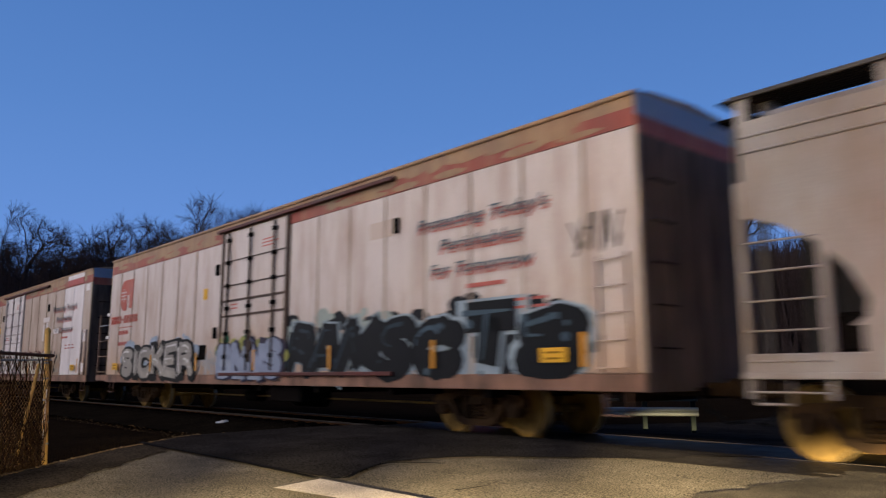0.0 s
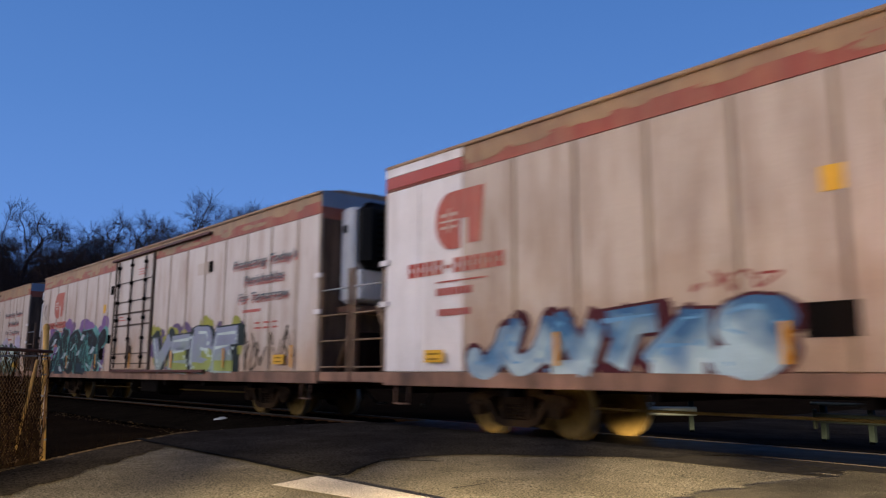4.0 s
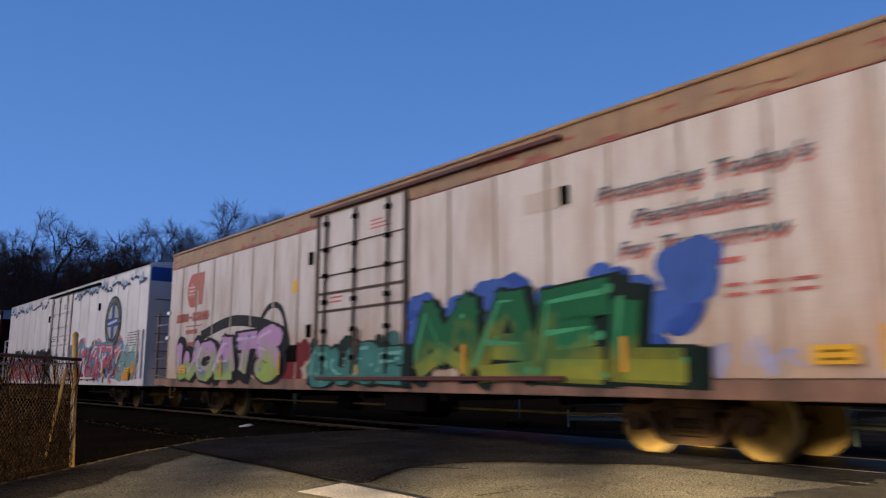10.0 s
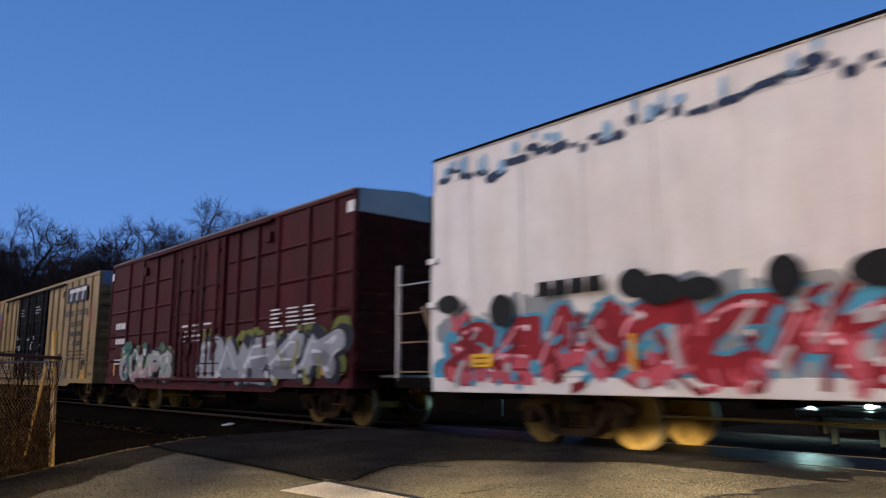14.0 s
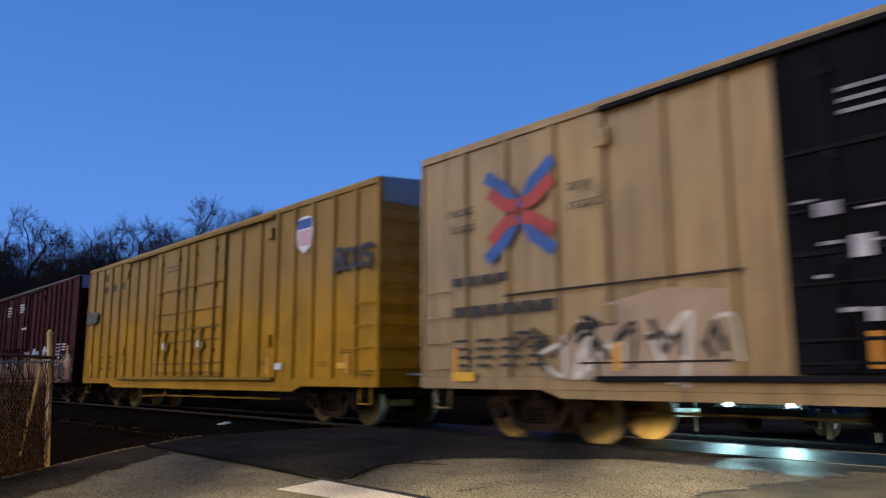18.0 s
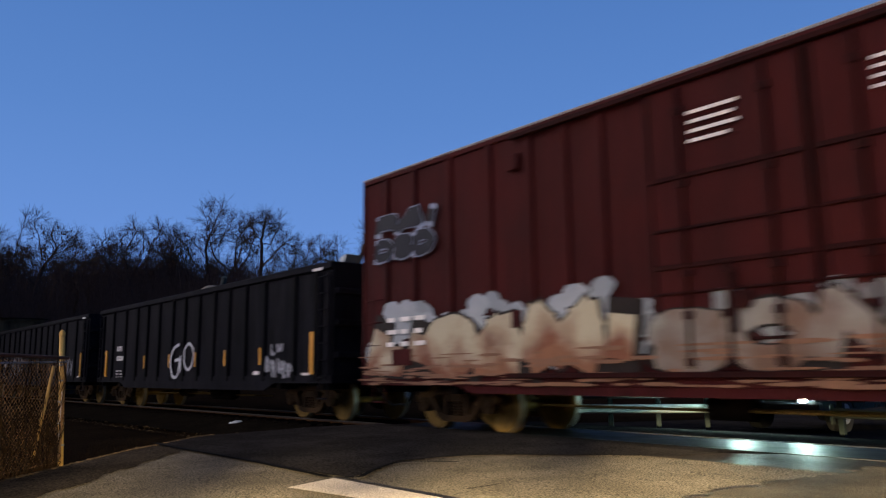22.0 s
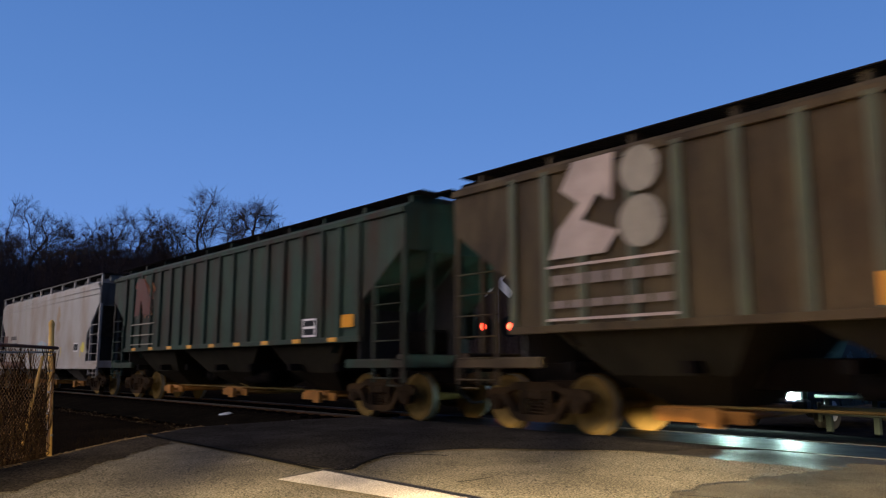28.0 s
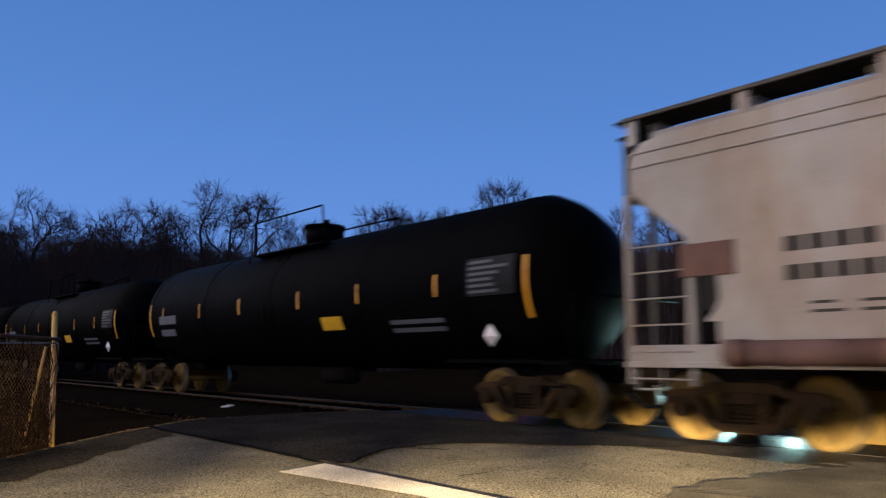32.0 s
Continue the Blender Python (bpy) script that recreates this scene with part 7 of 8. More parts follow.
    for a, b, z0, z1 in ((-2.7, -2.2, 1.3, 1.95), (-1.65, -1.05, 1.1, 1.6), (-17.6, -17.0, 1.2, 1.5)):
        part("stencil_panel", Sh(ox).box(a, b, SIDE - 0.1, SIDE - 0.095, z0, z1), M_RED, c)
    flecks(c, ox, -7.3, -0.3, 0.92, 2.1, 6, ("32211f", "b49a84", "98a0a4"), 115, 0.06)
    graffiti(c, ox, -11.7, -7.3, 0.95, 1.95, "SONE", "5c483e>7a7672", "1c1817", 116, out=0.06, fat=0.4, edge=0.08, cloud="6a6c70", drop=0.2)
    split_part("number_bar", wl, M_WLET, c)
    part("reflector", Sh(ox).box(-0.68, -0.52, SIDE - 0.104, SIDE - 0.1, 1.4, 2.3), M_REFL, c)

    gr = (-14.9, -13.55, -12.4, -11.4, -10.35, -9.2, -8.25, -7.2, -6.15, -5.2, -4.2, -3.15, -1.65, -0.68)
    c, ox = gondola("black steel gondola with two large white sprayed letters", -231.26, 16.47, gr, (-1.6, -14.95), 121)
    go = Sh(ox)
    ribbon(go, smooth_line([(-8.5, 1.98), (-8.95, 1.85), (-9.15, 1.45), (-8.95, 1.05), (-8.6, 1.05), (-8.45, 1.5), (-8.8, 1.5)]), 0.09, SIDE - 0.01)
    ribbon(go, smooth_line([(-8.38, 1.65), (-8.36, 1.15)]), 0.08, SIDE - 0.012)
    ribbon(go, smooth_line([(-7.75, 2.0), (-8.08, 1.8), (-8.05, 1.4), (-7.75, 1.22), (-7.45, 1.45), (-7.45, 1.8), (-7.75, 2.0)]), 0.08, SIDE - 0.014)
    part("sprayed_letter", go, spray("a8a8b0"), c)
    m_scrap = mat("scrap_load_rust", rgb("3c2c24"), 0.9, var=0.4)
    part("scrap_piece", Sh(ox).tube([(-9.6, 0.1, 2.7), (-9.2, 0.0, 3.75), (-8.95, 0.0, 4.2)], 0.09, 6), mat("dark_scrap_pipe", rgb("1c2424"), 0.7, var=0.3), c)
    part("scrap_piece", Sh(ox).lathe([(0, 2.6), (0.45, 2.7), (0.55, 3.3), (0.4, 3.85), (0.15, 4.0), (0, 4.02)], 12, "z", (-9.95, 0.0, 0)), mat("pale_scrap_drum", rgb("6c6458"), 0.7, var=0.3), c)
    part("scrap_piece", Sh(ox).tube([(-1.5, -0.2, 2.7), (-1.0, -0.2, 3.6), (-0.75, -0.2, 4.15)], 0.05, 6), m_scrap, c)
    part("scrap_piece", Sh(ox).prism([(-0.35, 3.35), (-0.1, 3.5), (0.0, 3.72), (-0.25, 3.66)], -1.2, -0.75), M_GALV, c)
    scribble(c, ox, -2.95, -1.65, 0.98, 1.45, 12, "8e8e96", 122, 0.055, 0.005)
    scribble(c, ox, -2.7, -2.1, 1.45, 1.8, 5, "8e8e96", 124, 0.045, 0.005)
    c, ox = gondola("black steel gondola with faint white scribbles", -249.21, 16.38, gr, (-1.6, -14.9), 131)
    scribble(c, ox, -12.4, -10.2, 1.0, 2.3, 8, "7c7c84", 132, 0.06)
    scribble(c, ox, -3.0, -1.8, 1.0, 1.9, 6, "6c6c74", 133, 0.05)

    hr = (-15.35, -14.65, -13.95, -13.05, -12.3, -11.45, -10.65, -9.85, -8.95, -8.1, -7.25, -6.35, -5.4, -4.6, -3.75, -2.9, -2.2, -1.5)
    c, ox = hopper("weathered olive covered hopper with a faded white emblem", -267.09, 16.83, M_BNG, (-1.5, -15.4), hr, posts=M_BNGPOST)
    lg = Sh(ox)
    y = SIDE - 0.075
    lg.prism([(-14.55, 2.66), (-13.5, 2.66), (-13.25, 2.95), (-13.9, 3.2), (-13.6, 3.55), (-13.35, 3.4), (-13.3, 4.1), (-14.05, 4.1), (-14.3, 3.7), (-13.95, 3.45), (-14.35, 3.1)], y - 0.004, y)
    for zc, r in ((3.78, 0.26), (3.04, 0.3)):
        ring = [(-12.87 + r * math.cos(math.tau * i / 20), zc + r * math.sin(math.tau * i / 20)) for i in range(21)]
        sh = Sh(ox)
        ribbon(sh, ring, 0.14, y - 0.006)
        disc(sh, -12.87, zc, r - 0.03, y - 0.004, 18)
        part("emblem_ring", sh, spray("7a7268"), c, "faded grey ring")
        part("emblem", lg, spray("94847e"), c, "faded white angular emblem")
    bl = Sh(ox)
    for z in (2.52, 1.72):
        part("emblem_line", Sh(ox).box(-14.6, -12.35, y - 0.004, y, z, z + 0.04), spray("94847e"), c)
    bars(bl, -14.55, -12.4, 2.18, 2.45, 1, 6, y)
    bars(bl, -14.55, -12.4, 1.86, 2.05, 1, 6, y)
    split_part("number_bar", bl, spray("685c56"), c)
    fr = part("data_panel", Sh(ox).box(-3.6, -3.05, y - 0.004, y, 1.74, 2.12), M_WLET, c)
    part("panel_face", Sh(ox).box(-3.55, -3.1, y - 0.01, y - 0.005, 1.95, 2.08).box(-3.55, -3.1, y - 0.01, y - 0.005, 1.78, 1.9), M_BLK, fr)
    c, ox = hopper("dark green covered hopper with rust-brown streaks", -285.38, 16.67, M_GRN, (-1.43, -15.3), hr)
    lg = Sh(ox)
    lg.prism([(-14.4, 2.7), (-14.0, 2.7), (-13.8, 3.2), (-13.6, 2.7), (-13.0, 2.7), (-13.0, 3.2), (-13.7, 3.9), (-14.2, 3.9)], y - 0.004, y)
    part("emblem", lg, spray("4c2a20"), c, "rust-red faded emblem")
    flecks(c, ox, -14.4, -12.9, 2.6, 4.05, 12, ("5c2c1c", "3c3026", "74482c"), 146)
    bl = Sh(ox)
    for z in (2.4, 2.05, 1.75):
        bl.box(-14.6, -12.6, y - 0.004, y, z, z + 0.035)
    split_part("number_bar", bl, spray("7c7468"), c)
    fr = part("data_panel", Sh(ox).box(-3.6, -3.05, y - 0.004, y, 1.7, 2.1), M_WLET, c)
    part("panel_face", Sh(ox).box(-3.55, -3.1, y - 0.01, y - 0.005, 1.93, 2.06).box(-3.55, -3.1, y - 0.01, y - 0.005, 1.74, 1.88), M_BLK, fr)
    part("orange_label", Sh(ox).box(-2.05, -1.6, y - 0.004, y, 1.86, 2.12), spray("b87c1c"), c)
    c, ox = hopper("pale grey smooth-sided covered hopper with brown scuffs", -303.61, 15.52, M_GREY, (-1.4, -14.1), (), True, 4.16)
    y = SIDE - 0.004
    bl = Sh(ox)
    bars(bl, -13.25, -12.15, 2.28, 2.58, 1, 4, y)
    bars(bl, -13.25, -11.9, 1.94, 2.24, 1, 5, y)
    bars(bl, -13.0, -11.9, 1.6, 1.8, 2, 2, y, random.Random(14))
    split_part("number_bar", bl, M_BLET, c)
    fr = part("data_panel", Sh(ox).box(-2.9, -2.36, y - 0.004, y, 1.66, 1.98), M_WLET, c)
    for a in (-2.87, -2.61):
        part("panel_face", Sh(ox).box(a, a + 0.23, y - 0.01, y - 0.005, 1.69, 1.95), M_BLK, fr)
    res = Sh(ox).cyl((-13.9, SIDE - 0.06, 1.17), (-10.45, SIDE - 0.06, 1.17), 0.15, 16).cyl((-13.98, SIDE - 0.06, 1.17), (-13.7, SIDE - 0.06, 1.17), 0.165, 16).cyl((-10.65, SIDE - 0.06, 1.17), (-10.38, SIDE - 0.06, 1.17), 0.165, 16)
    part("side_reservoir", res, mat("rusty_brown_reservoir", rgb("5c4640"), 0.7, var=0.3, dirt=rgb("38261f"), dirt_amount=0.8, spec=0.1), c, "long rust-brown cylinder along the sill")
    part("route_board", Sh(ox).box(-14.62, -13.85, y - 0.02, y, 2.15, 2.58, 0.006), spray("5c443c"), c)
    bloom = Sh(ox)
    for i in range(14):
        q = random.Random(40 + i)
        disc(bloom, -5.2 + q.gauss(0, 0.1), 3.1 + q.uniform(-0.5, 0.5), q.uniform(0.06, 0.16), y - 0.002 - i * 0.0002, rz=q.uniform(0.1, 0.25), rng=q)
    part("rust_bloom", bloom, spray("8a7560"), c, "tan rust bloom", "stuff")
    part("overpainted_patch", Sh(ox).prism([(-8.3, 1.55), (-6.95, 1.5), (-6.8, 2.05), (-7.6, 2.2), (-8.25, 2.1)], y - 0.005, y - 0.001), spray("8f9aa4"), c)
    scribble(c, ox, -8.4, -6.6, 1.5, 2.15, 6, "a4947c", 141, 0.07, 0.004)
    scribble(c, ox, -8.0, -6.6, 1.55, 2.0, 4, "3c3834", 142, 0.05)
    for u in (-2.0, -4.6, -7.0, -9.6, -11.4):
        part("reflector", Sh(ox).box(u - 0.05, u + 0.05, SIDE - 0.02, SIDE - 0.016, 1.45, 1.85), spray("a8905c"), c)
    disc_y = Sh(ox)
    disc(disc_y, -1.75, 1.8, 0.2, y - 0.004)
    part("yellow_spot", disc_y, spray("c0b04c"), c)
    tank_car("black tank car with yellow markers and a top platform", -320.2, 18.9, 151)
    tank_car("black tank car following close behind", -340.1, 18.9, 152)
    tank_car("black tank car at the tail of view", -360.0, 18.9, 153)


train()

# ---- things beside the track ----
def fence():
    p, d = Vector((-11.99, 2.98, 0)), Vector((1.0, -0.9, 0)).normalized()
    z0 = ground_z(2.9)
    m_post = mat("ochre_pipe", rgb("c89e58"), 0.7, metal=0.0, var=0.25, dirt=rgb("7c5a38"), dirt_amount=0.6, spec=0.1)
    m_wire = mat("rusty_chain_link", rgb("7c5e40"), 0.7, var=0.3, spec=0.05)
    ob = thing("chain_link_fence", "rusty chain-link fence with an ochre end post and dead vines", "fence", at=Matrix.Translation((p.x, p.y, z0)))
    part("end_post", Sh().cyl((0, 0, -0.05), (-0.07, -0.08, 1.86), 0.038, 14).lathe([(0.043, 1.84), (0.043, 1.88), (0.02, 1.92), (0, 1.925)], 14, "z", (-0.07, -0.08, 0)), m_post, ob)
    part("marker_strip", Sh().box(0.022, 0.032, -0.06, -0.035, 0.35, 1.05), M_WLET, ob, "white strip tied to the post")
    L = 5.2
    def at(s, z):
        return tuple(d * s + Vector((0, 0, z)))
    part("top_rail", Sh().cyl(at(0, 1.52), at(L, 1.55), 0.024, 10), mat("rusty_pipe", rgb("5c3826"), 0.7, var=0.3), ob)
    part("tension_wire", Sh().cyl(at(0.05, 1.46), at(L, 1.36), 0.012, 6), M_GALV, ob)
    part("bottom_wire", Sh().cyl(at(0, 0.08), at(L, 0.08), 0.008, 6), m_wire, ob)
    for s in (2.6, L):
        part("line_post", Sh().cyl(at(s, -0.05), at(s, 1.55), 0.035, 12), m_post, ob)
    part("brace", Sh().cyl(at(0.36, 1.4), at(0.72, 0.2), 0.022, 8), m_post, ob)
    part("tension_bar", Sh().box(0.03, 0.05, -0.05, -0.02, 0.1, 1.45), m_wire, ob)
    for z in (0.3, 0.6, 0.9, 1.2, 1.42):
        part("band", Sh().lathe([(0.04, z - 0.012), (0.047, z), (0.04, z + 0.012)], 12, "z", (-0.07 * z / 1.86, -0.08 * z / 1.86, 0)), M_GALV, ob)
    mesh, step, H = Sh(), 0.075, 1.42
    n = int((L + H) / step)
    for i in range(n):
        s = i * step
        for a, b in ((s, s - H), (s - H, s)):
            sa, za, sb, zb = a, 0.06, b, 0.06 + H
            if sa < 0.06:
                za, sa = za + (0.06 - sa) * (zb - za) / (sb - sa), 0.06
            if sb < 0.06:
                zb, sb = zb - (0.06 - sb) * (zb - za) / (sa - sb), 0.06
            if sa > L:
                za, sa = za + (sa - L) * (zb - za) / (sa - sb), L
            if sb > L:
                zb, sb = zb - (sb - L) * (zb - za) / (sb - sa), L
            if zb > za + 0.02:
                o = 0.004 if a > b else -0.004
                mesh.cyl(tuple(Vector(at(sa, za)) + Vector((0, o, 0))), tuple(Vector(at(sb, zb)) + Vector((0, o, 0))), 0.0028, 3, caps=False)
    part("chain_link_mesh", mesh, m_wire, ob, kind="stuff")
    r = random.Random(5)
    vine = Sh()
    for i in range(640):
        s, z = r.uniform(0.1, L - 0.1), 0.0
        q = [at(s, 0)]
        h = r.uniform(0.3, 1.0) if r.random() < 0.8 else 1.5
        for k in range(1, 6):
            s += r.uniform(-0.09, 0.09)
            c = Vector(at(s, h * k / 5))
            q.append((c.x + r.uniform(-0.06, 0.1), c.y + r.uniform(-0.1, 0.06), c.z))
        vine.tube(q, r.uniform(0.003, 0.007), 3)
    part("dead_vines", vine, mat("dead_stems", rgb("32251a"), 0.95, var=0.4, spec=0.0), ob, "dead brown stems grown through the mesh", "stuff")


fence()


def dry_weeds():
    r = random.Random(21)
    sh = Sh()
    for i in range(5200):
        if i < 2600:
            t = r.random()
            x, y = np.interp(t, (0, 0.2, 0.6, 1), (-9.0, -11.9, -13.4, -15)), np.interp(t, (0, 0.2, 0.6, 1), (0.2, 2.9, 4.4, 7.0))
            x, y = x - abs(r.gauss(0, 0.9)) - 0.1, y + abs(r.gauss(0, 0.3))
        else:
            x = r.uniform(-48, -15)
            y = r.uniform(1.5, track_y(x) - 2.4)
        if x > left_edge(y):
            continue
        z, h, a = land_z(x, y), r.uniform(0.03, 0.1) * (1 if x > -20 else 1.6), r.uniform(0, 6.28)
        dx, dy, w = math.cos(a) * h * 0.5, math.sin(a) * h * 0.5, 0.006
        sh.add([(x - w, y, z - 0.01), (x + w, y, z - 0.01), (x + dx, y + dy, z + h)], [(0, 1, 2)])
    tagged(part("dry_grass", sh, mat("dry_grass_blades", rgb("1c150e"), 0.95, var=0.4, spec=0.0), None), "sparse dry winter grass on the verge", "grass", kind="stuff")


dry_weeds()

bag = thing("litter", "crumpled white bag lying by the track", "litter", at=pose(-18.36, 8.6, land_z(-18.36, 8.6), 0, 0, 20))
b = Sh()
b.lathe([(0.0, 0.0), (0.2, 0.01), (0.24, 0.06), (0.17, 0.13), (0.07, 0.17), (0, 0.175)], 14, "z")
b.v = [(x * 1.1 + 0.05 * noise.noise((x * 9, y * 9, z * 9)), y + 0.05 * noise.noise((x * 9, z * 9, 5)), max(0, z + 0.03 * noise.noise((x * 12, y * 12, 3)))) for x, y, z in b.v]
part("bag", b, mat("white_plastic", rgb("9a9a9e"), 0.5, var=0.1), bag)
for k, (x, y) in enumerate(((-15.6, 8.75), (-15.1, 8.7), (-16.2, 8.8))):
    o = thing("litter", "small pale scrap of litter by the track", "litter", "scraps by the track", at=pose(x, y, land_z(x, y) + 0.0, 0, 0, 40 * k))
    part("scrap", Sh().prism([(-0.12, -0.05), (0.1, -0.07), (0.13, 0.04), (-0.02, 0.08), (-0.11, 0.05)], 0.0, 0.03 + 0.02 * k, "z"), mat("pale_scrap", rgb("7c746c"), 0.8, var=0.2), o)


def guardrail(a, c, label, paint):
    d = (c - a).normalized()
    L = (c - a).length
    z = -0.02
    ob = thing("guardrail", label, "barrier", at=Matrix.Translation((a.x, a.y, z)) @ pose(0, 0, 0, 0, 0, math.degrees(math.atan2(d.y, d.x))))
    # posts and upper rail coloured darker for the little light they catch
    m = mat("shaded_barrier_steel", rgb("1c2222"), 0.6, var=0.15, spec=0.05)
    beam = [(0.0, 0.18), (-0.05, 0.2), (-0.05, 0.25), (0, 0.27), (-0.05, 0.29), (-0.05, 0.34), (0, 0.36), (0.02, 0.36), (0.02, 0.18)]
    part("beam", Sh().prism(beam, 0, L, "x"), paint, ob)
    part("end_cap", Sh().box(-0.05, 0.0, -0.06, 0.04, 0.06, 0.42, 0.012), paint, ob)
    part("upper_rail", Sh().cyl((-0.1, 0, 0.52), (L, 0, 0.52), 0.03, 10), mat("half_shaded_barrier_paint", rgb("50554f"), 0.6, var=0.3, spec=0.05), ob)
    for i in range(4):
        x = 0.1 + (L - 0.2) * i / 3
        part("post", Sh().box(x - 0.05, x + 0.05, 0.02, 0.12, -0.25, 0.55, 0.008), m, ob)


guardrail(Vector((-11.35, 12.75, 0)), Vector((-8.95, 14.85, 0)), "low white-painted steel barrier beyond the track", mat("white_barrier_paint", rgb("a6aaa6"), 0.6, var=0.12, spec=0.1))
# a white barrier as well; the dark colour stands for lack of light
guardrail(Vector((-6.35, 14.6, 0)), Vector((-3.6, 14.3, 0)), "short steel barrier across the road from the first, its unlit look painted dark", mat("unlit_barrier_paint", rgb("2a2e2c"), 0.6, var=0.2, spec=0.05))

LAMP_RED = glow("red_signal_lens", (1.0, 0.06, 0.03), 45.0)
LAMP_RED2 = glow("far_red_signal_lens", (1.0, 0.05, 0.02), 14.0)


def signal(x, y, turn, lens, label):
    ob = thing("crossing_signal", label, "crossing signal", at=pose(x, y, ground_z(y), 0, 0, turn))
    part("base", Sh().box(-0.3, 0.3, -0.3, 0.3, -0.1, 0.12, 0.03), M_DARK, ob)
    part("mast", Sh().cyl((0, 0, 0.2), (0, 0, 4.2), 0.06, 14), M_GALV, ob)
    for s in (-1, 1):
        a = radians(45) * s
        m = Matrix.Rotation(a, 3, "Y")
        sh = Sh().box(-0.62, 0.62, -0.12 - 0.012 * s, -0.1 - 0.012 * s, -0.11, 0.11)
        sh.v = [tuple(m @ Vector(v) + Vector((0, 0, 3.7))) for v in sh.v]
        part("crossbuck_board", sh, M_WLET, ob)
    part("cross_arm", Sh().box(-0.45, 0.45, -0.05, 0.05, 2.34, 2.42), M_DARK, ob)
    for s in (-1, 1):
        for f in (-1, 1):
            lamp = part("lamp_backing", Sh().cyl((s * 0.38, f * 0.1, 2.38), (s * 0.38, f * 0.12, 2.38), 0.3, 24), M_BLK, ob)
            part("lens", Sh().cyl((s * 0.38, f * 0.12, 2.38), (s * 0.38, f * 0.14, 2.38), 0.1, 18), lens, lamp, "lit red lens")
            part("hood", Sh().lathe([(0.13, f * 0.12), (0.14, f * 0.2)], 16, "y", (s * 0.38, 0, 2.38)), M_BLK, lamp)
    part("bell", Sh().lathe([(0, 4.38), (0.12, 4.34), (0.17, 4.22), (0.17, 4.2)], 16, "z"), M_DARK, ob)


signal(-1.55, 6.95, 0, LAMP_RED, "crossing signal mast with red lamps on the near side")
signal(-15.6, 15.4, 40, LAMP_RED2, "crossing signal mast with red lamps beyond the track")


def waiting_car():
    ob = thing("pickup_truck", "dark green pickup waiting with its headlights on", "vehicle")
    body = mat("dark_green_car_paint", rgb("1c3434"), 0.25, metal=0.3, var=0.05, bump=0)
    side = [(0, 0.55), (0.02, 0.95), (0.25, 1.08), (1.35, 1.14), (2.1, 1.78), (3.3, 1.82), (3.75, 1.2), (5.3, 1.18), (5.35, 0.5), (4.75, 0.45), (4.6, 0.75), (4.0, 0.75), (3.85, 0.45),
            (1.55, 0.42), (1.4, 0.75), (0.75, 0.75), (0.6, 0.45), (0.1, 0.42)]
    sh = Sh().prism([(y, z) for y, z in side], -0.95, 0.95, "x")
    part("body", sh, body, ob)
    part("windscreen", Sh().prism([(1.45, 1.2), (2.08, 1.73), (2.1, 1.76), (1.42, 1.18)], -0.82, 0.82, "x"), mat("dark_glass", rgb("0c1014"), 0.08, var=0.02, bump=0, spec=0.6), ob)
    part("bumper", Sh().box(-0.98, 0.98, -0.14, 0.1, 0.42, 0.62, 0.04), M_BLK, ob)
    gr = part("grille", Sh().box(-0.5, 0.5, -0.03, 0.05, 0.66, 0.92, 0.02), M_BLK, ob)
    for i in range(4):
        part("grille_bar", Sh().box(-0.48, 0.48, -0.05, -0.03, 0.69 + i * 0.06, 0.71 + i * 0.06), M_GALV, gr)
    for s in (-1, 1):
        h = part("headlight", Sh().box(s * 0.52, s * 0.86, -0.035, 0.06, 0.57, 0.82, 0.02), M_GALV, ob)
        part("lens", Sh().cyl((s * 0.65, -0.036, 0.66), (s * 0.65, -0.05, 0.66), 0.075, 18), HEADLAMP, h, "lit white lens")
        for y in (1.08, 4.3):
            w = part("wheel", Sh().cyl((s * 0.7, y, 0.36), (s * 0.96, y, 0.36), 0.36, 22), mat("tyre_rubber", rgb("151515"), 0.85, var=0.1), ob)
            part("rim", Sh().cyl((s * 0.94, y, 0.36), (s * 0.97, y, 0.36), 0.2, 16), M_GALV, w)
        part("mirror", Sh().box(s * 0.97, s * 1.18, 1.55, 1.68, 1.15, 1.35, 0.03), body, ob)
    return ob


HEADLAMP = glow("headlamp_lens", (0.64, 1.0, 0.88), 2600.0)
WAITING = waiting_car()


# ---- bare winter trees ----
M_BARK = mat("dark_winter_bark", rgb("332a28"), 0.95, var=0.3, scale=4, spec=0.0)
M_TWIG = mat("dark_twigs", rgb("382e2b"), 0.95, var=0.25, scale=4, spec=0.0)


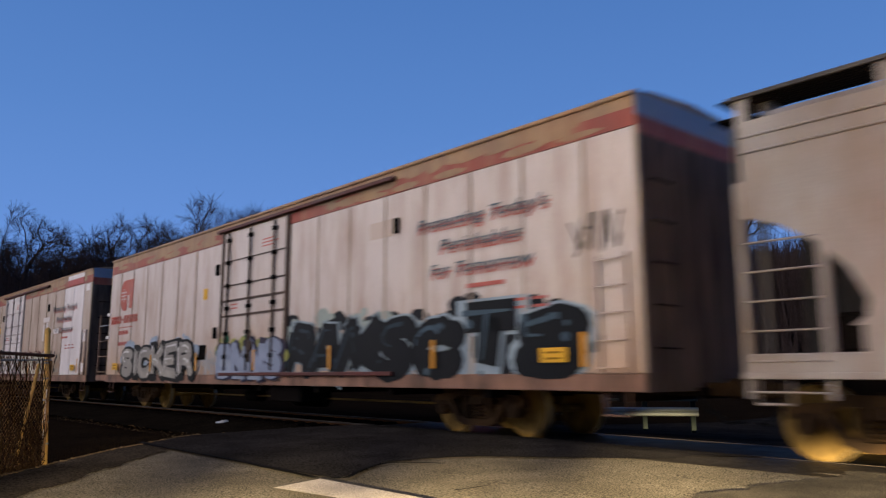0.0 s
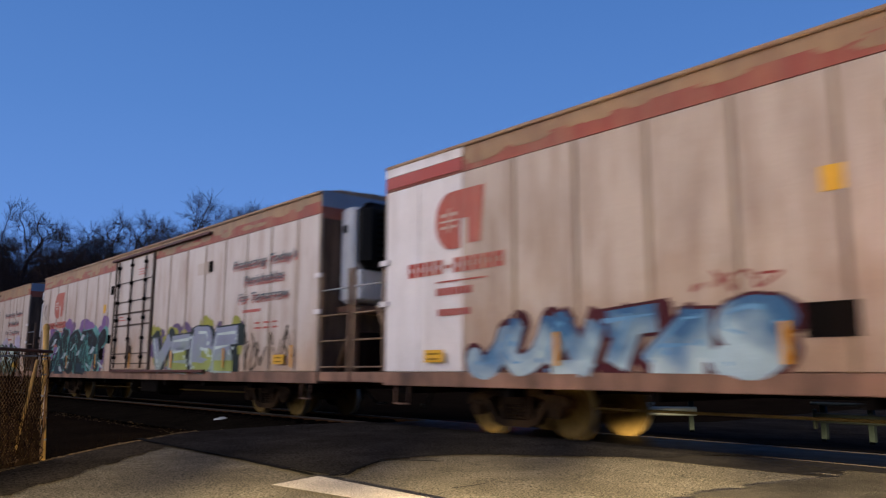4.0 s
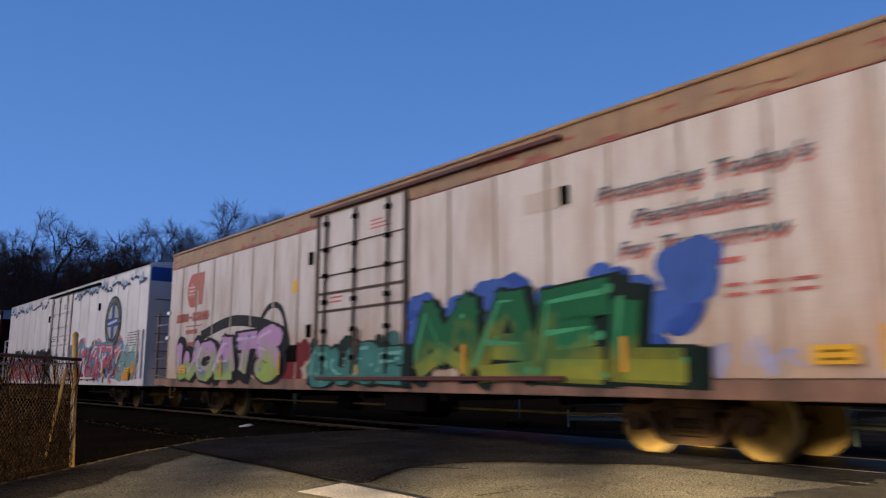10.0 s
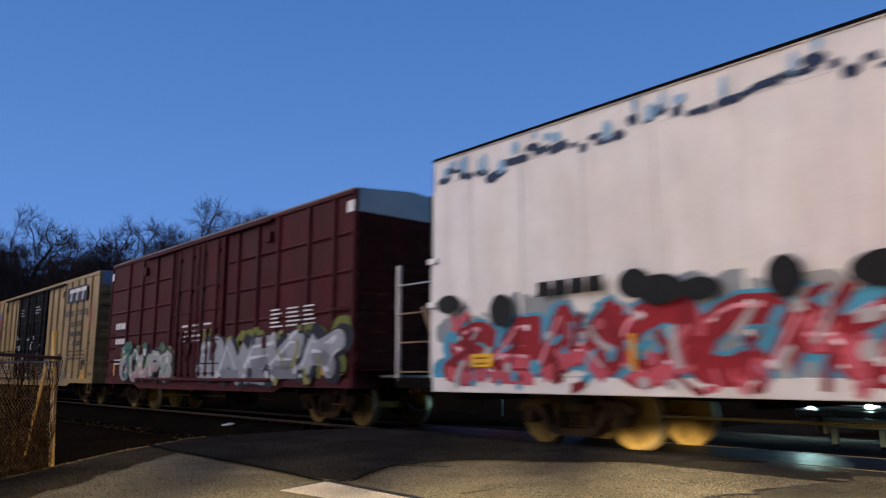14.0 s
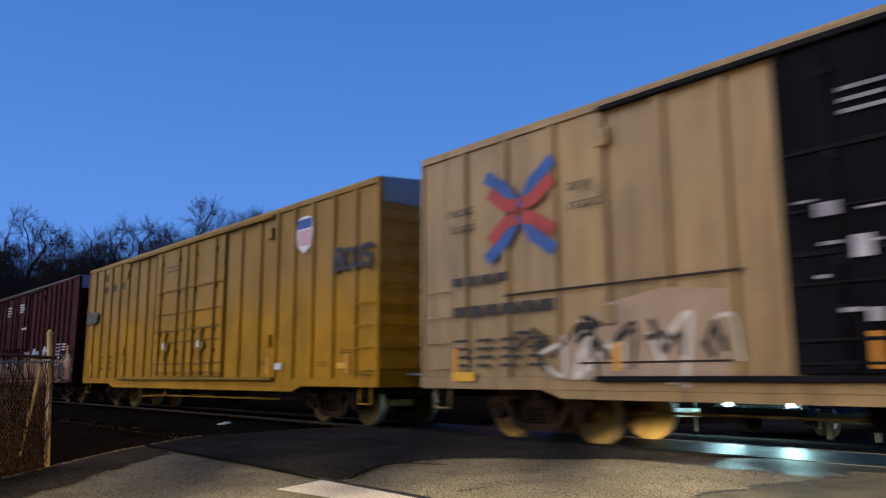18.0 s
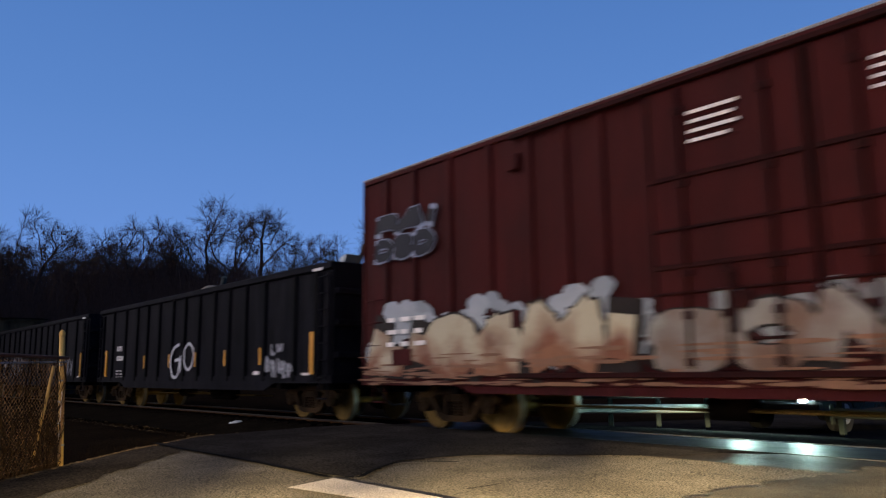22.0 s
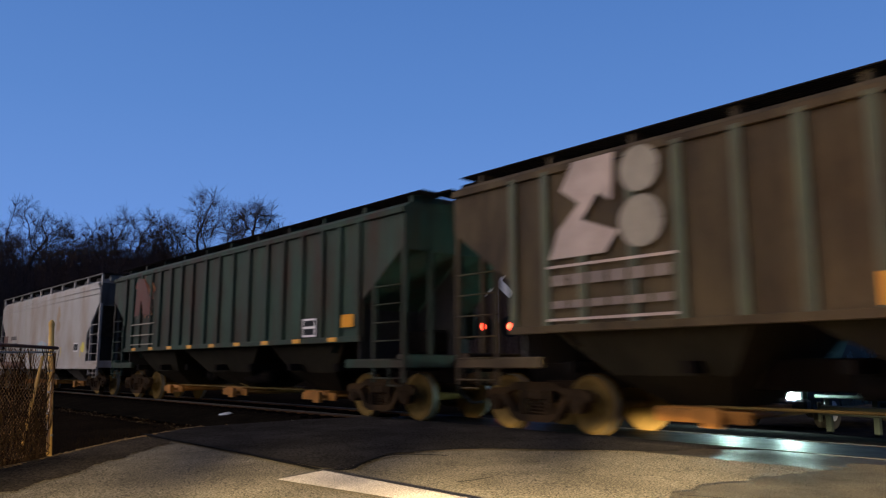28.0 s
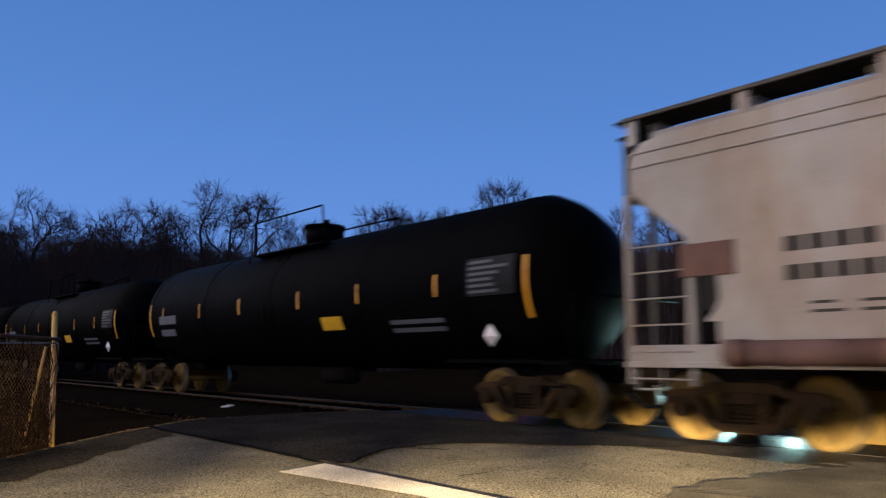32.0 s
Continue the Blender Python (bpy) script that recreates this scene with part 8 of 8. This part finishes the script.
def tree_meshes(seed, lobes, n, step=0.28, kill=0.36, thick=0.0145, droop=0.0):
    """A bare tree 10 m high whose limbs reach towards points scattered in the lobes (x, y, z, across, high) of its crown."""
    r = np.random.RandomState(seed)
    pts = []
    for x, y, z, rx, rz in lobes:
        m = max(12, int(n * rx * rx * rz / sum(q[3] * q[3] * q[4] for q in lobes)))
        v = r.normal(size=(m, 3))
        v /= np.linalg.norm(v, axis=1)[:, None]
        pts.append(v * (r.rand(m, 1) ** 0.4) * (rx, rx, rz) + (x, y, z))
    goal = np.concatenate(pts)
    node, up = [np.array((0.0, 0.0, -0.3))], [-1]
    lean = np.array((r.uniform(-0.12, 0.12), r.uniform(-0.12, 0.12), 1.0))
    for _ in range(int(3.4 / step)):
        lean = lean + r.uniform(-0.16, 0.16, 3) * (1, 1, 0.2)
        lean /= np.linalg.norm(lean)
        node.append(node[-1] + lean * step)
        up.append(len(node) - 2)
    for _ in range(70):
        if not len(goal):
            break
        N = np.array(node)
        d = np.linalg.norm(goal[:, None] - N[None], axis=2)
        near = d.argmin(1)
        grown = False
        for k in np.unique(near):
            g = goal[near == k] - N[k]
            v = (g / (np.linalg.norm(g, axis=1)[:, None] + 1e-6)).mean(0) + r.uniform(-0.16, 0.16, 3) + (0, 0, 0.14)
            v = v / (np.linalg.norm(v) + 1e-6)
            q = N[k] + v * step
            if np.min(np.linalg.norm(N - q, axis=1)) > step * 0.45:
                node.append(q)
                up.append(int(k))
                grown = True
        N = np.array(node)
        goal = goal[np.linalg.norm(goal[:, None] - N[None], axis=2).min(1) > kill]
        if not grown:
            break
    size = [0.0] * len(node)
    kids = [0] * len(node)
    for k in range(len(node) - 1, -1, -1):
        size[k] += 0.5
        if up[k] >= 0:
            size[up[k]] += size[k]
            kids[up[k]] += 1
    rad = [max(0.008, 8.5 * thick * (q / size[0]) ** 0.46) for q in size]
    trunk, crown = Sh(), Sh()
    for k in range(1, len(node)):
        big = rad[k] > 0.045
        a, b = node[up[k]], node[k]
        (trunk if big else crown).cyl(tuple(a), tuple(b), min(rad[up[k]], rad[k] * 1.35), 6 if big else 3, rad[k], caps=False)
        if rad[k] < 0.03:
            for _ in range(9 if kids[k] == 0 else 4):
                v = (b - a) / step + r.uniform(-0.8, 0.8, 3) + (0, 0, 0.3 - droop)
                v /= np.linalg.norm(v)
                c = b + v * r.uniform(0.35, 0.85)
                crown.cyl(tuple(b), tuple(c), 0.0085, 3, 0.003, caps=False)
                for f in (0.3, 0.55, 0.8):
                    w = v + r.uniform(-0.8, 0.8, 3)
                    m = b + (c - b) * f
                    crown.cyl(tuple(m), tuple(m + w * r.uniform(0.15, 0.35)), 0.006, 3, 0.0025, caps=False)
    top = max(v[2] for v in crown.v)
    out = []
    for sh, name, m in ((trunk, "trunk", M_BARK), (crown, "crown", M_TWIG)):
        sh.v = [(x * 10 / top, y * 10 / top, z * 10 / top) for x, y, z in sh.v]
        me = bpy.data.meshes.new(name)
        me.from_pydata(sh.v, [], sh.f)
        me.materials.append(m)
        out.append(me)
    return out


TREES = [
    tree_meshes(1, ((-1.2, 0.4, 6.6, 1.0, 0.9), (1.0, -0.3, 7.6, 1.3, 1.3), (-0.2, 0.5, 9.0, 0.8, 0.8), (-2.0, 0, 5.0, 0.7, 0.5)), 300),
    tree_meshes(2, ((-1.3, 0.3, 7.4, 0.8, 1.6), (0.9, -0.5, 8.0, 0.8, 1.8), (0.1, 0.6, 6.2, 0.7, 0.8)), 250),
    tree_meshes(3, ((-1.6, 0.6, 7.0, 1.2, 1.3), (0.4, -0.4, 8.4, 1.1, 1.5), (2.0, 0.4, 7.6, 0.8, 1.2), (-0.6, 0.8, 5.2, 1.0, 0.8), (1.4, 0, 5.4, 0.8, 0.6)), 400),
    tree_meshes(4, ((0.2, 0.2, 8.8, 1.2, 0.7), (-0.9, 0, 7.7, 0.8, 0.35), (1.2, 0.3, 7.6, 0.9, 0.4), (0.4, -0.2, 6.6, 0.7, 0.3), (-0.6, 0.3, 5.6, 0.5, 0.3)), 360, kill=0.32, thick=0.014),
    tree_meshes(5, ((0, 0, 7.6, 1.9, 2.0),), 330, kill=0.36, thick=0.014),
    tree_meshes(6, ((0, 0, 6.0, 1.7, 3.2), (0.7, 0.3, 3.6, 1.4, 1.4)), 380, kill=0.38, thick=0.013),
    tree_meshes(7, ((-0.3, 0, 5.6, 1.2, 3.6), (0.9, 0.3, 7.0, 0.8, 1.8)), 300, thick=0.012),
    tree_meshes(8, ((-2.0, 0.2, 7.2, 0.9, 0.5), (0.8, 0.2, 8.6, 0.6, 1.0), (1.6, -0.3, 6.6, 0.9, 0.7), (-0.6, 0.3, 5.0, 0.6, 0.5)), 220),
]


def tree(az, dist, elev, kind, label, turn):
    """A bare tree whose top stands elev degrees above the eye, az degrees left of the way across the track."""
    x, y = -dist * math.sin(radians(az)), dist * math.cos(radians(az))
    z = land_z(x, y)
    h = 1.05 + dist * math.tan(radians(elev)) - z
    ob = thing("tree", label, "tree", "trees on the rise", at=pose(x, y, z, 0, 0, turn) @ Matrix.Scale(h / 10.0, 4))
    part("trunk", TREES[kind][0], None, ob)
    part("crown", TREES[kind][1], None, ob)


r = random.Random(77)
for az, dist, elev, kind in ((78.1, 66, 11.6, 0), (75.9, 62, 9.7, 5), (72.9, 64, 11.4, 1), (71.6, 68, 11.5, 1), (69.9, 66, 11.2, 5), (67.3, 66, 13.1, 2), (65.6, 70, 12.2, 1),
                             (63.6, 60, 12.7, 3), (61.2, 64, 10.9, 5), (59.0, 78, 10.7, 6), (56.4, 64, 11.8, 7), (53.9, 64, 12.2, 3), (51.9, 84, 11.5, 4), (49.1, 86, 11.7, 4), (45.1, 74, 13.9, 4),
                             (80.4, 70, 10.0, 5), (82.5, 66, 10.2, 1), (41.0, 80, 11.4, 6), (36.5, 74, 11.6, 2), (32.1, 74, 13.4, 4), (27.4, 72, 13.8, 0), (22.0, 66, 13.6, 3), (18, 64, 12.8, 2), (86, 70, 10.5, 0)):
    tree(az, dist, elev, kind, {3: "tall bare tree with clumped twigs on a clear trunk", 4: "bare tree with a rounded fan of fine branches", 5: "bushy bare tree, dense with dark twigs"}.get(kind, "gnarled bare winter tree with crooked limbs"),
         az + r.uniform(-30, 30))
for i in range(220):
    az = 12 + 82 * (i + r.random()) / 220
    dist = r.uniform(72, 104)
    top = float(np.interp(az, (10, 25, 40, 48, 56, 64, 72, 80, 95), (8.4, 8.4, 7.6, 7.2, 7.6, 8.2, 8.4, 8.0, 8)))
    tree(az, dist, top + r.uniform(-1.8, 1.2), r.choice((5, 6, 6, 5, 1, 0)), "slender bare tree in the dark wood", r.uniform(0, 360))

brush = Sh()
for i in range(95000):
    az, dist = radians(r.uniform(12, 94)), r.uniform(58, 100)
    x, y = -dist * math.sin(az), dist * math.cos(az)
    z, h = land_z(x, y), 3.0 + 7.0 * r.random() ** 1.8
    dx, dy, w = r.uniform(-0.35, 0.35) * h, r.uniform(-0.35, 0.35) * h, r.uniform(0.04, 0.12)
    tx, ty = -y / dist, x / dist
    brush.add([(x - tx * w, y - ty * w, z - 0.2), (x + tx * w, y + ty * w, z - 0.2), (x + dx, y + dy, z + h)], [(0, 1, 2)])
me = bpy.data.meshes.new("underbrush")
me.from_pydata(brush.v, [], brush.f)
tagged(part("underbrush", me, M_TWIG, None), "dense dark leafless underbrush on the rise", "underbrush", kind="stuff")


def motions():
    rows_t = [i * 1.0 for i in range(33)]
    for car, centre in KEYED:
        rows = []
        for t in rows_t:
            x = centre + gone(t)
            rows.append((t, pose(x, track_y(x), 0, 0, 0, track_yaw(x))))
        walk(car, rows)
        for ob, x in car_wheels[car]:
            # rolling: turned by distance over radius, keyed while the car is within sight
            rows = []
            for i in range(481):
                t = i * 2 / 30
                g = min(max(gone(t), -62 - centre), 24 - centre)
                near = -62 - centre - 1.5 < gone(t) < 24 - centre + 1.5
                if near or i in (0, 480):
                    rows.append((min(t, 32.0), pose(x, 0, 0.457, 0, math.degrees(g / 0.457) % 360, 0)))
            walk(ob, rows)
    walk(WAITING, [(t, pose(x, y, ground_z(y), 0, 0, a)) for t, x, y, a in
                   ((0, -6.6, 75, 0), (6, -6.6, 50, 0), (9, -6.7, 37, 0), (12, -7.2, 24.5, 0), (14, -7.6, 18.2, 0), (16, -7.72, 15.2, 0), (17, -7.72, 15.0, 0), (32, -7.72, 15.0, 0))])


motions()
